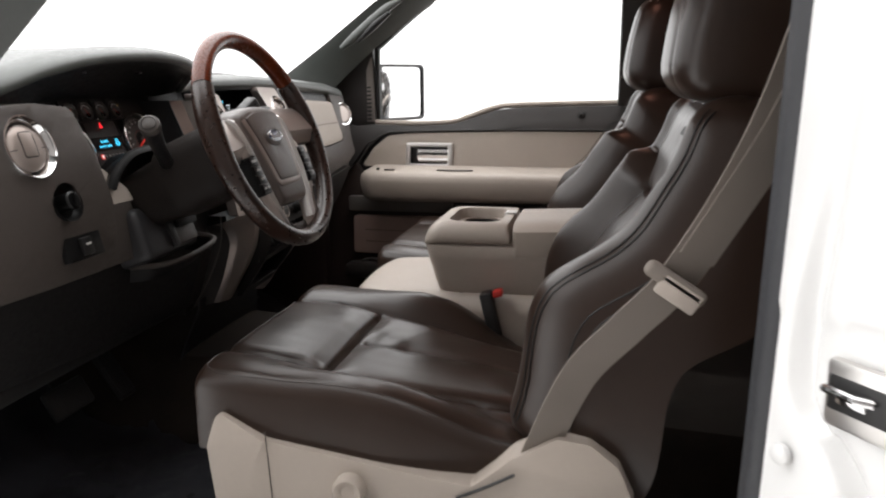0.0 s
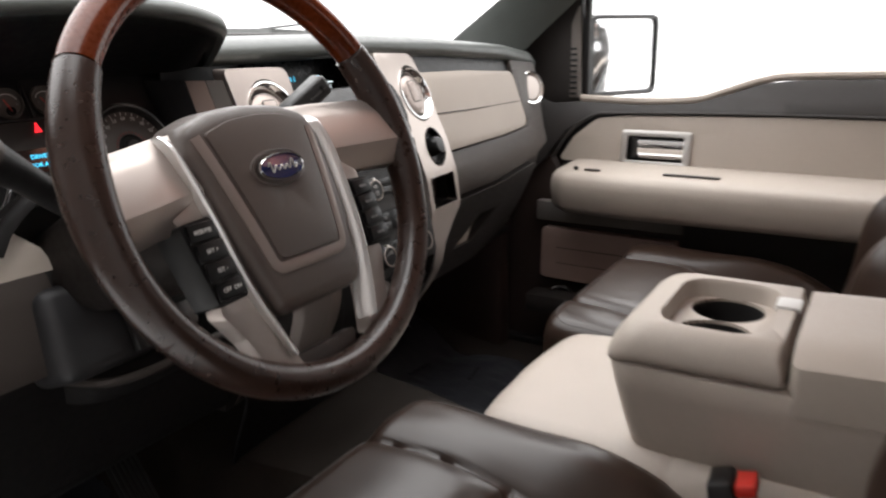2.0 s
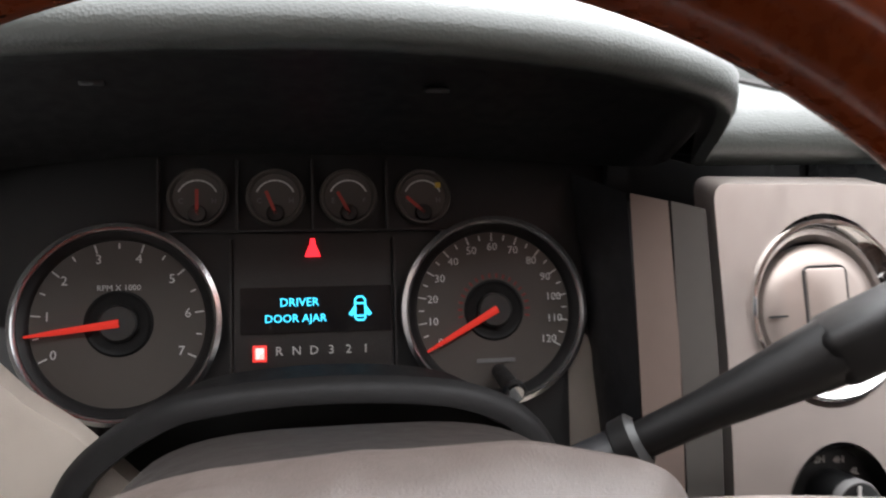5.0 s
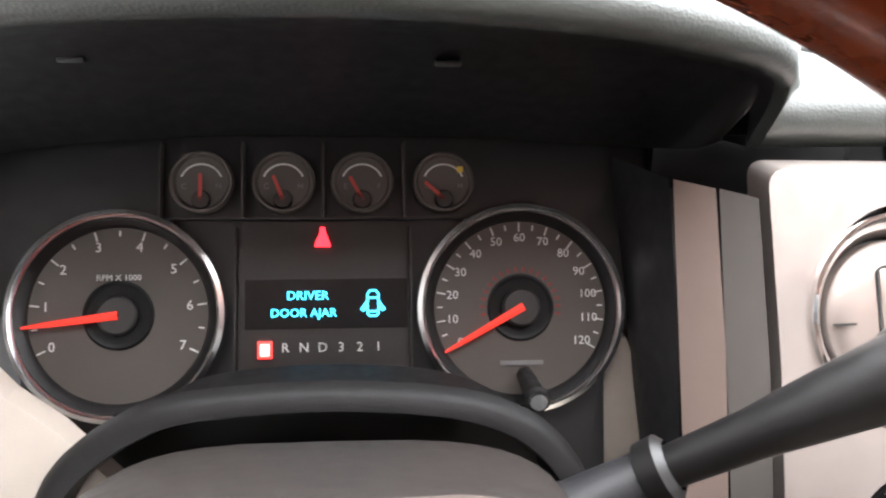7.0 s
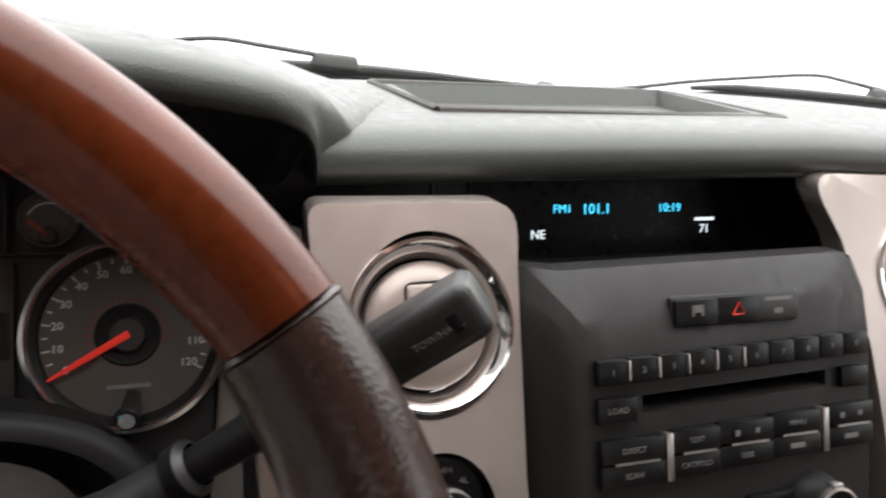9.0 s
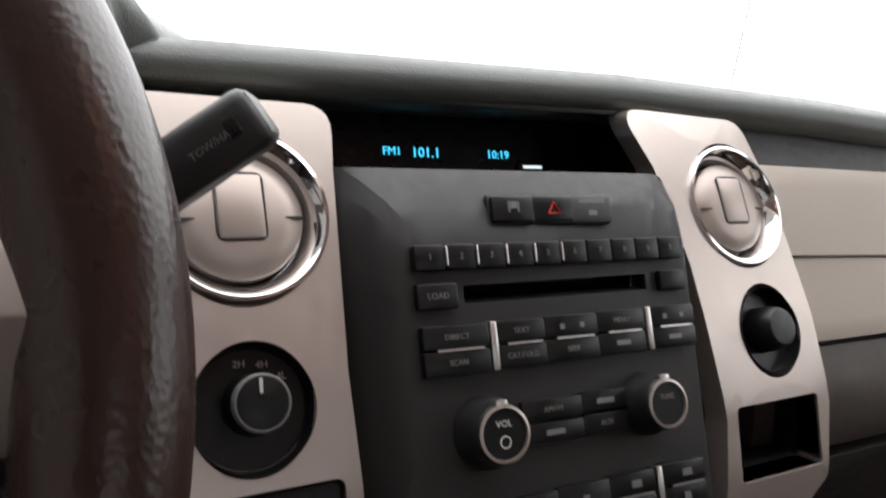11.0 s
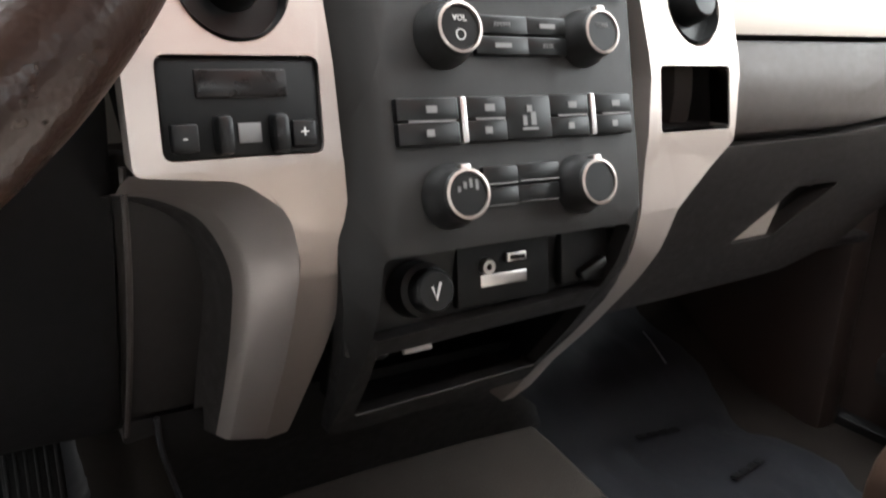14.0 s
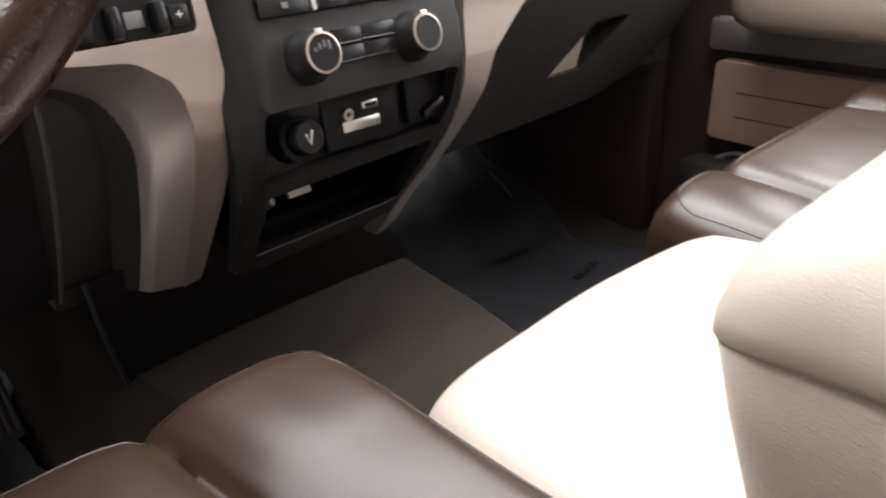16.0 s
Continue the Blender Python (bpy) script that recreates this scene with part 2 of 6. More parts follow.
DARK = mat("dark_brown_plastic", (0.0238, 0.0200, 0.0182), 0.55, grain=0.3, grain_scale=1300, vary=0.12)
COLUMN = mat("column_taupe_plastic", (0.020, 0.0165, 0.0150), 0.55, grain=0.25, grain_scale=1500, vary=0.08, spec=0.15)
DASH = mat("charcoal_dash_skin", (0.056, 0.061, 0.056), 0.40, grain=0.18, grain_scale=700, kind="cells", vary=0.12)
BLACK = mat("black_plastic", (0.0075, 0.007, 0.007), 0.45, grain=0.15, grain_scale=1500, vary=0.15)
STACK = mat("stack_black_plastic", (0.0135, 0.0125, 0.0120), 0.48, spec=0.35, grain=0.2, grain_scale=1500, vary=0.12)
BUTTON = mat("button_black", (0.0042, 0.0042, 0.0043), 0.36, vary=0.15, spec=0.3)
SOCKET = mat("socket_black", (0.0035, 0.0035, 0.0036), 0.5, vary=0.15, spec=0.2)
MAROON = mat("dark_maroon_window", (0.0060, 0.0045, 0.0043), 0.3, vary=0.1, spec=0.3)
HUB = mat("hub_grey", (0.014, 0.0125, 0.0115), 0.5, vary=0.05)
PAD = mat("taupe_pad_skin", (0.080, 0.062, 0.054), 0.38, grain=0.25, grain_scale=1400, vary=0.06)
PAD_TRIM = mat("satin_taupe_trim", (0.23, 0.185, 0.165), 0.38, metal=0.3, vary=0.05)
SILVER = mat("champagne_silver", (0.405, 0.355, 0.325), 0.36, metal=0.7, grain=0.04, grain_scale=2500, vary=0.05, rvar=0.045)
VENT = mat("champagne_vent_face", (0.33, 0.278, 0.250), 0.40, metal=0.6, grain=0.04, grain_scale=2500, vary=0.05, rvar=0.045)
SATIN = mat("satin_metal", (0.62, 0.60, 0.58), 0.34, metal=1.0, vary=0.04, rvar=0.02)
BRIGHT = mat("bright_trim", (0.88, 0.86, 0.84), 0.27, metal=0.65, vary=0.02, rvar=0.0)
CHROME = mat("chrome", (0.80, 0.80, 0.80), 0.07, metal=1.0, vary=0.03)
RING = mat("worn_chrome", (0.86, 0.86, 0.86), 0.24, metal=1.0, vary=0.03, rvar=0.02)
GLOSS = mat("gloss_black", (0.006, 0.006, 0.007), 0.1, vary=0.1)
WHITE_PAINT = mat("white_car_paint", (0.80, 0.80, 0.79), 0.25, vary=0.01, coat=0.6, rvar=0.01)
# black rubber lightened to grey, its sheen put into the base colour
SEAL = mat("sheen_grey_rubber", (0.030, 0.031, 0.035), 0.55, grain=0.2, grain_scale=300, vary=0.15)
RUBBER = mat("black_rubber", (0.011, 0.011, 0.011), 0.65, grain=0.3, grain_scale=500, vary=0.15)
CARPET = mat("brown_carpet", (0.0305, 0.0250, 0.0210), 0.95, grain=1.0, grain_scale=700, vary=0.3, sheen=0.03, spec=0.15)
FILM = mat("protective_floor_film", (0.031, 0.032, 0.037), 0.37, grain=0.25, grain_scale=22, vary=0.2)
# much paler than the film: the glint along its fold, as colour
FOLD = mat("film_fold_glint", (0.30, 0.30, 0.32), 0.2, vary=0.1)
WIPER = mat("weathered_grey_plastic", (0.045, 0.047, 0.045), 0.5, vary=0.15)
# tan fabric; its rosy tint stands in for warm lamp light bounced up
HEADLINER = mat("lamp_tinted_headliner", (0.40, 0.29, 0.25), 0.9, grain=0.4, grain_scale=900, vary=0.05)
BELT = mat("beige_webbing", (0.195, 0.167, 0.143), 0.7, grain=0.6, grain_scale=900, vary=0.06)
DISPLAY = mat("dark_display_glass", (0.003, 0.0035, 0.004), 0.3, vary=0.05, spec=0.2)
GAUGE = mat("gauge_taupe_face", (0.055, 0.046, 0.039), 0.5, vary=0.05)
PRINT = mat("grey_white_print", (0.55, 0.54, 0.52), 0.5, vary=0.05)
PRINT_DIM = mat("grey_print", (0.13, 0.127, 0.125), 0.5, vary=0.05)
RED = mat("red_plastic", (0.55, 0.03, 0.02), 0.4, vary=0.08)
RED_DIM = mat("dark_red_print", (0.16, 0.015, 0.012), 0.5, vary=0.05)
BLUE = mat("deep_blue_enamel", (0.010, 0.016, 0.075), 0.15, vary=0.06, coat=0.6)
YELLOW = mat("yellow_print", (0.6, 0.4, 0.05), 0.5, vary=0.05)
NEEDLE = glow("lit_red_needle", (1.0, 0.05, 0.03), 0.22)
NEEDLE_DULL = mat("dull_red_needle", (0.34, 0.035, 0.025), 0.5, vary=0.05)
LIT_CORE = glow("lit_pale_core", (1.0, 0.62, 0.55), 0.5)
CYAN = glow("cyan_display", (0.06, 0.62, 0.95), 1.1)
RED_LAMP = glow("red_warning_lamp", (1.0, 0.02, 0.03), 1.0)
RED_WINDOW = glow("lit_red_window", (1.0, 0.045, 0.035), 0.6)
WHITE_LIT = glow("lit_white_text", (0.75, 0.85, 0.9), 0.8)
GLASS = clear("clear_glass")
ASH = mat("grey_satin_plastic", (0.20, 0.18, 0.165), 0.42, metal=0.2, vary=0.06)
CHAR = mat("charcoal_plastic", (0.019, 0.0185, 0.020), 0.5, grain=0.2, grain_scale=1500, vary=0.08)
KNEE = mat("dark_knee_plastic", (0.0088, 0.0080, 0.0080), 0.58, grain=0.2, grain_scale=1500, vary=0.1, spec=0.25)
# beige plastic made brighter and pinker, with reddish light put into its colour
RED_LIT_BEIGE = mat("red_lit_beige_plastic", (0.44, 0.315, 0.27), 0.55, grain=0.25, grain_scale=1500, vary=0.06)
DOOR = mat("brown_door_plastic", (0.046, 0.031, 0.026), 0.5, grain=0.3, grain_scale=1300, vary=0.14)
PINK = mat("rosy_champagne_plastic", (0.29, 0.215, 0.185), 0.42, vary=0.05)
DIMMING_WALL = mat("grey_dimming_wall", (0.13, 0.12, 0.115), 0.8, vary=0.08, vary_scale=1)
BOOTH = mat("white_booth_floor", (0.75, 0.74, 0.73), 0.6, vary=0.04)

# ---- the setting: booth floor and the truck's cab shell ----
solid("ground", box((0, 0, -0.72), (60, 60, 0.02), 0), BOOTH, "smooth white photo booth floor under the truck", "floor", "structure")

# unseen wall, added to block booth light coming in at the driver's door
solid("dimming_wall_west", box((-2.5, -2.5, 2.0), (0.12, 8.2, 5.42), 0.01), DIMMING_WALL, "added grey wall that dims the light from the driver's side", "wall", "structure")


def interp(x, xs, ys):
    return float(np.interp(x, xs, ys))


floor_bm = plate(rounded(rect(-0.86, 0.86, -1.75, 0.78), 0.03), [], lambda a, b: (a, b, 0.05 + max(0, b - 0.42) ** 1.2 * 0.75), (0, 0, -0.04), 0.004, cuts=24)
solid("floor", floor_bm, CARPET, "dark brown carpeted cab floor", "floor", "structure")

rows = []
for y, h, w in ((-1.7, 0.10, 0.16), (-0.6, 0.16, 0.18), (-0.1, 0.20, 0.140), (0.05, 0.222, 0.150), (0.18, 0.230, 0.172), (0.305, 0.232, 0.188), (0.345, 0.228, 0.190), (0.46, 0.27, 0.2), (0.62, 0.38, 0.22), (0.74, 0.5, 0.24)):
    sec = [(-w - 0.07, 0.045), (-w - 0.035, 0.09), (-w - 0.012, h - 0.03), (-w + 0.015, h - 0.004), (-w * 0.5, h + 0.002), (0, h + 0.004), (w * 0.5, h + 0.002), (w - 0.015, h - 0.004), (w + 0.012, h - 0.03), (w + 0.035, 0.09), (w + 0.07, 0.045)]
    rows.append([Vector((a, y, z)) for a, z in sec])
solid("tunnel_carpet", loft(rows), CARPET, "brown carpeted transmission hump between the footwells", "carpet", "structure")

solid("firewall", box((0, 0.80, 0.40), (1.80, 0.06, 0.78), 0.01), BLACK, "black firewall behind the dashboard", "wall", "structure")

# roof with headliner
roof = plate(rounded(rect(-0.70, 0.70, -1.75, -0.12), 0.12), [], lambda a, b: (a, b, 1.145 - 0.05 * (a / 0.7) ** 2 - 0.03 * max(0, (b + 0.5)) / 0.4), (0, 0, 0.05), 0.006, cuts=12, cuts_a=10)
solid("ceiling", roof, HEADLINER, "tan fabric headliner under the roof, tinted rosy for lamp glow", "ceiling", "structure")
for s in (1, -1):
    rail = loft([[Vector((s * a, y, z)) for a, z in ((0.68, 1.13), (0.70, 1.06), (0.76, 1.065), (0.79, 1.10), (0.76, 1.15))] for y in (-1.75, -1.2, -0.6, -0.10)], closed=True, caps=True)
    solid("roof_rail_right" if s > 0 else "roof_rail_left", rail, HEADLINER, "tan trimmed roof rail above the door opening", "trim", "structure")


def pillar(s):
    """Front roof pillar with its inner trim."""
    rows = []
    for (xi, yi, zi), (xo, yo, zo), (xr, yr, zr) in (
        ((0.80, 0.52, 0.80), (0.80, 0.318, 0.775), (0.88, 0.36, 0.78)),
        ((0.787, 0.450, 0.845), (0.815, 0.25, 0.84), (0.88, 0.30, 0.85)),
        ((0.765, 0.306, 0.937), (0.82, 0.145, 0.93), (0.87, 0.18, 0.94)),
        ((0.72, 0.118, 1.060), (0.78, -0.05, 1.058), (0.83, 0.0, 1.07)),
        ((0.69, -0.01, 1.115), (0.76, -0.16, 1.10), (0.80, -0.10, 1.12)),
    ):
        i, o, r = Vector((s * xi, yi, zi)), Vector((s * xo, yo, zo)), Vector((s * xr, yr, zr))
        bulge = Vector((-s * 0.014, -0.002, 0.004))
        rows.append([i, i.lerp(o, 0.3) + bulge, i.lerp(o, 0.7) + bulge, o, r, i.lerp(r, 0.5) + Vector((0, 0.03, 0.0))])
    return loft(rows, closed=True, caps=True)


solid("a_pillar_right", pillar(1), DASH, "charcoal trimmed front roof pillar", "pillar", "structure", angle=60)
left = pillar(-1)
for v in left.verts:
    v.co.x = v.co.x * 0.6 - 0.315
    v.co.y -= 0.115
solid("a_pillar_left", left, DASH, "charcoal trimmed front roof pillar", "pillar", "structure", angle=60)
grab = thing("grab_handle", (0.74, 0.13, 0.98), "charcoal moulded grab handle in the roof pillar trim", "grab handle")
part("grip", tube([(0.735, 0.235, 0.925), (0.722, 0.19, 0.955), (0.705, 0.12, 1.005), (0.700, 0.07, 1.040), (0.706, 0.03, 1.062)], 0.016, 12, smooth=24, radii=[0.010, 0.017, 0.018, 0.016, 0.008], flat=0.8), DASH, grab)
part("slot", tube([(0.716, 0.172, 0.944), (0.694, 0.112, 0.988), (0.687, 0.062, 1.024)], 0.009, 10, smooth=16, radii=[0.006, 0.0125, 0.007]), BLACK, grab, "dark finger slot")

antenna = thing("antenna", (0.79, 0.90, 0.80), "thin black whip antenna standing on the hood", "antenna")
part("rod", tube([(0.79, 0.830, 0.78), (0.79, 0.795, 0.94), (0.79, 0.765, 1.07), (0.79, 0.705, 1.32)], 0.0011, 8), BLACK, antenna)
part("foot", lathe([(0, 0.03), (0.004, 0.03), (0.006, 0.01), (0.012, 0.0), (0.012, -0.04)], (0.79, 0.830, 0.80), (0, -0.2, 1), 16), BLACK, antenna)
# windscreen, hood and wipers
ws = loft([[Vector((a, y + 0.14 * (1 - (a / 0.78) ** 2), z)) for a in np.linspace(-0.76, 0.76, 17) * k] for y, z, k in ((0.62, 0.815, 1.0), (0.30, 0.965, 0.97), (-0.10, 1.135, 0.90))])
pane = solid("windscreen", ws, GLASS, "clear curved windscreen", "windscreen", "structure")
pane.visible_shadow = False
hood = plate(rounded(rect(-0.82, 0.82, 0.86, 1.95), 0.12), [], lambda a, b: (a, b, 0.80 + 0.02 * math.cos(a * 1.8) - 0.10 * max(0, b - 0.9) ** 1.5), (0, 0, -0.03), 0.008, cuts=10, cuts_a=10)
solid("hood", hood, WHITE_PAINT, "white painted engine hood ahead of the windscreen", "hood", "structure")
cowl = plate(rounded(rect(-0.78, 0.78, 0.66, 0.87), 0.03), [], lambda a, b: (a, b + 0.03 - 0.08 * (a / 0.8) ** 2, 0.80 + 0.02 * (b - 0.7)), (0, 0, -0.03), 0.004, cuts=4, cuts_a=8)
solid("cowl", cowl, BLACK, "black plastic cowl under the wipers", "cowl", "structure")


def wiper(pts_arm, pts_blade, clip):
    w = thing("wiper", pts_arm[0], "black windscreen wiper parked on the glass", "wiper", "wipers")
    part("arm", tube(pts_arm, 0.0026, 8, smooth=40, radii=[0.0042, 0.0028, 0.0026, 0.0026, 0.0030]), WIPER, w)
    part("blade", tube(pts_blade, 0.005, 10, smooth=30, radii=[0.0030, 0.0052, 0.0060, 0.0052, 0.0030], flat=1.2), WIPER, w, "grey moulded wiper blade")
    part("rubber_edge", tube([Vector(p) + Vector((0, 0.004, -0.0085)) for p in pts_blade], 0.0040, 8, smooth=30, radii=[0.0025, 0.0045, 0.0050, 0.0045, 0.0025]), RUBBER, w)
    c = Vector(clip)
    part("clip", box(c, (0.060, 0.020, 0.017), 0.004, pose(0, 0, 0, 0, 4, 0).to_3x3(), 3, taper=0.8), WIPER, w)
    part("pivot", lathe([(0, 0.012), (0.012, 0.010), (0.016, 0), (0.016, -0.05)], pts_arm[0], (0, -0.3, 1), 20), BLACK, w)


wiper([(-0.50, 0.76, 0.842), (-0.393, 0.745, 0.860), (-0.348, 0.742, 0.868), (-0.302, 0.74, 0.8755), (-0.260, 0.74, 0.8785), (-0.211, 0.74, 0.873), (-0.150, 0.74, 0.8655)],
      [(-0.400, 0.74, 0.8565), (-0.314, 0.74, 0.8560), (-0.255, 0.74, 0.8535), (-0.167, 0.74, 0.8525), (-0.100, 0.74, 0.8510), (-0.023, 0.74, 0.8470), (0.058, 0.738, 0.8415), (0.150, 0.735, 0.8375)], (-0.132, 0.738, 0.859))
wiper([(0.150, 0.76, 0.832), (0.220, 0.75, 0.837), (0.278, 0.745, 0.842), (0.356, 0.742, 0.852), (0.457, 0.74, 0.861), (0.564, 0.74, 0.868), (0.628, 0.74, 0.861), (0.696, 0.73, 0.849)],
      [(0.360, 0.74, 0.8440), (0.420, 0.74, 0.8455), (0.479, 0.74, 0.8440), (0.591, 0.735, 0.8400), (0.709, 0.715, 0.8340), (0.78, 0.69, 0.829)], (0.690, 0.728, 0.843))

# rear of the cab
for s in (1, -1):
    side = plate(rounded(rect(-1.80, -0.79 if s > 0 else -0.835, 0.02, 1.10), 0.02), [rounded(rect(-1.62, -0.93 if s > 0 else -1.14, 0.74, 1.04), 0.05)], lambda a, b, s=s: (s * (0.83 - 0.05 * max(0, b - 0.7)), a, b), (s * 0.06, 0, 0), 0.004, cuts=6)
    solid("rear_side_right" if s > 0 else "rear_side_left", side, DARK, "dark trimmed rear cab side with a window opening", "wall", "structure")
back = plate(rounded(rect(-0.82, 0.82, 0.02, 1.12), 0.02), [rounded(rect(-0.62, 0.62, 0.76, 1.04), 0.06)], lambda a, b: (a, -1.78 - 0.0 * b, b), (0, -0.05, 0), 0.004, cuts=6)
solid("rear_wall", back, DARK, "dark trimmed rear cab wall with a window", "wall", "structure")

# door opening on the driver's side: black weather strip, white painted jamb
bpil = loft([[Vector((x, y, z)) for x, y in ((-0.845, -0.765 - k), (-0.836, -0.754 - k), (-0.828, -0.752 - k), (-0.820, -0.749 - k), (-0.812, -0.757 - k), (-0.80, -0.80), (-0.85, -0.80))] for z, k in ((0.06, -0.004), (0.3, 0.0), (0.6, 0.006), (0.9, 0.012), (1.08, 0.015))], closed=True, caps=True)
solid("weather_strip", bpil, SEAL, "black rubber weather strip of the door opening", "weather strip", "structure", angle=60)


def jamb_y(x, z):
    """Slanted jamb face with a shallow pressed channel that swings outward near the latch."""
    xg = interp(z, (0.30, 0.458, 0.478, 0.498, 0.51, 0.534, 0.58, 0.644, 0.72, 0.80, 1.1), (-0.935, -0.918, -0.908, -0.892, -0.873, -0.862, -0.861, -0.866, -0.873, -0.879, -0.885))
    deep = interp(z, (0.3, 0.55, 0.75, 0.9), (0.022, 0.016, 0.006, 0.0))
    swage = 0.006 * (1 / (1 + math.exp(-(x + 0.905) / 0.004))) * (1 / (1 + math.exp(-(z - 0.607) / 0.0015)))
    return -0.765 - 0.020 * max(0, z - 0.3) + 0.75 * (x + 0.845) - deep * math.exp(-((x - xg + 0.006) / 0.009) ** 2) + 0.5 * swage - 0.004 * (x < -0.905) * (abs(z - 0.607) < 0.002)


jam = loft([[Vector((-0.845, -0.90, z))] + [Vector((x, jamb_y(x, z), z)) for x in np.linspace(-0.845, -1.0, 60)] + [Vector((-1.0, -0.93, z))] for z in np.linspace(-0.1, 1.12, 160)])
solid("door_jamb", jam, WHITE_PAINT, "white painted door jamb with a pressed channel", "door jamb", "structure", angle=50)
striker = thing("door_latch", (-0.93, -0.823, 0.53), "chromed steel latch set into the white door jamb", "latch")
ml = pose(0, 0, 0, 0, 0, 37).to_3x3()
part("plate", box((-0.934, -0.828, 0.550), (0.080, 0.014, 0.066), 0.007, ml), SATIN, striker)
part("slot", box((-0.936, -0.8225, 0.552), (0.066, 0.006, 0.034), 0.006, ml), BLACK, striker)
part("loop", tube([(-0.950, -0.826, 0.556), (-0.948, -0.812, 0.558), (-0.922, -0.795, 0.558), (-0.915, -0.806, 0.556)], 0.004, 8), CHROME, striker)
part("catch", box((-0.930, -0.816, 0.548), (0.030, 0.006, 0.010), 0.003, ml), CHROME, striker)
solid("jamb_plug", lathe([(0, 0.003), (0.008, 0.003), (0.0105, 0.0015), (0.011, -0.004)], (-0.868, -0.7765, 0.463), (-0.6, 0.8, 0), 24), WHITE_PAINT, "round white plug in the door jamb", "plug")
sill = plate(rounded(rect(-0.74, 0.9, -0.02, 0.07), 0.02), [], lambda a, b: (-0.82 - 0.3 * (0.05 - b), a, b), (0.03, 0, 0), 0.006, cuts=4)
solid("door_sill", sill, BLACK, "black scuff plate along the door sill", "sill", "structure")
sill_r = box((0.87, -0.20, 0.02), (0.10, 1.30, 0.09), 0.01)
solid("door_sill_right", sill_r, BLACK, "black sill under the passenger door", "sill", "structure")

# ---- dashboard ----
dash = thing("dashboard", (0, 0.45, 0.05), "charcoal, taupe and beige moulded truck dashboard", "dashboard")


def lip(x):
    """Front lip of the top pad: y and z at x."""
    return interp(x, (-0.8, -0.25, 0.0, 0.3, 0.57, 0.72, 0.8), (0.24, 0.222, 0.228, 0.226, 0.222, 0.235, 0.26)), interp(x, (-0.8, -0.25, 0.1, 0.3, 0.57, 0.72, 0.8), (0.79, 0.821, 0.824, 0.818, 0.802, 0.785, 0.77))


def top_z(x, y):
    y0, z0 = lip(x)
    bin_ = 0.0
    if 0.312 < y < 0.437 and -0.136 < x < 0.108:
        bin_ = -0.013
    return z0 + 0.0125 + 0.010 * (1 - math.exp(-(y - y0 - 0.012) / 0.06)) + 0.05 * max(0, min(y, 0.46) - 0.33) - 0.045 * max(0, y - 0.46) + bin_


rows = []
for x in sorted(set(list(np.linspace(-0.228, 0.79, 60)) + [-0.138, -0.134, 0.106, 0.110])):
    y0, z0 = lip(x)
    row = [Vector((x, y0 + 0.06, z0 - 0.018)), Vector((x, y0 + 0.012, z0 - 0.016)), Vector((x, y0 + 0.003, z0 - 0.010)), Vector((x, y0, z0 - 0.002)), Vector((x, y0 + 0.003, z0 + 0.006)), Vector((x, y0 + 0.012, z0 + 0.013))]
    for y in (0.27, 0.29, 0.309, 0.315, 0.35, 0.40, 0.434, 0.440, 0.5, 0.58, 0.66, 0.72, 0.77):
        yy = y + 0.01 - 0.16 * max(0, abs(x) - 0.3) ** 1.5 if y > 0.46 else y
        row.append(Vector((x, yy, top_z(x, y))))
    rows.append(row)
part("top_pad", loft(rows), DASH, dash, "grained charcoal soft top pad", angle=50)

# storage bin rim in the pad
rim = bmesh.new()
corners = [(-0.142, 0.298, 0.8400), (0.124, 0.296, 0.8395), (0.114, 0.444, 0.8485), (-0.154, 0.446, 0.8490)]
tube(corners + [corners[0]], 0.0042, 8, rim)
part("tray_rim", rim, DARK, dash, "raised rim of the dash top tray")
fl = bmesh.new()
for k in range(5):
    box((-0.104 + 0.045 * k, 0.370, 0.8285), (0.026, 0.09, 0.005), 0.002, pose(0, 0, 0, 4).to_3x3(), bm=fl)
part("tray_ribs", fl, DASH, dash)

# driver's cowl over the instruments
LIP = [(-0.80, 0.215, 0.792), (-0.74, 0.185, 0.815), (-0.66, 0.168, 0.842), (-0.58, 0.160, 0.858), (-0.50, 0.156, 0.866), (-0.41, 0.155, 0.869), (-0.33, 0.160, 0.865), (-0.28, 0.167, 0.858), (-0.247, 0.178, 0.850), (-0.234, 0.196, 0.838), (-0.228, 0.224, 0.814)]
INN = [(-0.64, 0.235, 0.775), (-0.625, 0.25, 0.782), (-0.605, 0.268, 0.788), (-0.57, 0.283, 0.795), (-0.50, 0.290, 0.800), (-0.42, 0.292, 0.801), (-0.34, 0.290, 0.800), (-0.29, 0.28, 0.799), (-0.262, 0.262, 0.800), (-0.252, 0.240, 0.804), (-0.246, 0.232, 0.808)]
OUT1 = [(-0.82, 0.26, 0.80), (-0.75, 0.235, 0.832), (-0.66, 0.225, 0.860), (-0.58, 0.222, 0.875), (-0.50, 0.222, 0.882), (-0.41, 0.222, 0.884), (-0.33, 0.222, 0.880), (-0.27, 0.222, 0.868), (-0.235, 0.222, 0.854), (-0.214, 0.232, 0.842), (-0.198, 0.248, 0.818)]
OUT2 = [(-0.82, 0.36, 0.81), (-0.75, 0.36, 0.835), (-0.66, 0.36, 0.862), (-0.58, 0.36, 0.876), (-0.50, 0.36, 0.882), (-0.41, 0.36, 0.884), (-0.33, 0.36, 0.880), (-0.25, 0.36, 0.870), (-0.21, 0.355, 0.858), (-0.175, 0.345, 0.848), (-0.135, 0.335, 0.824)]
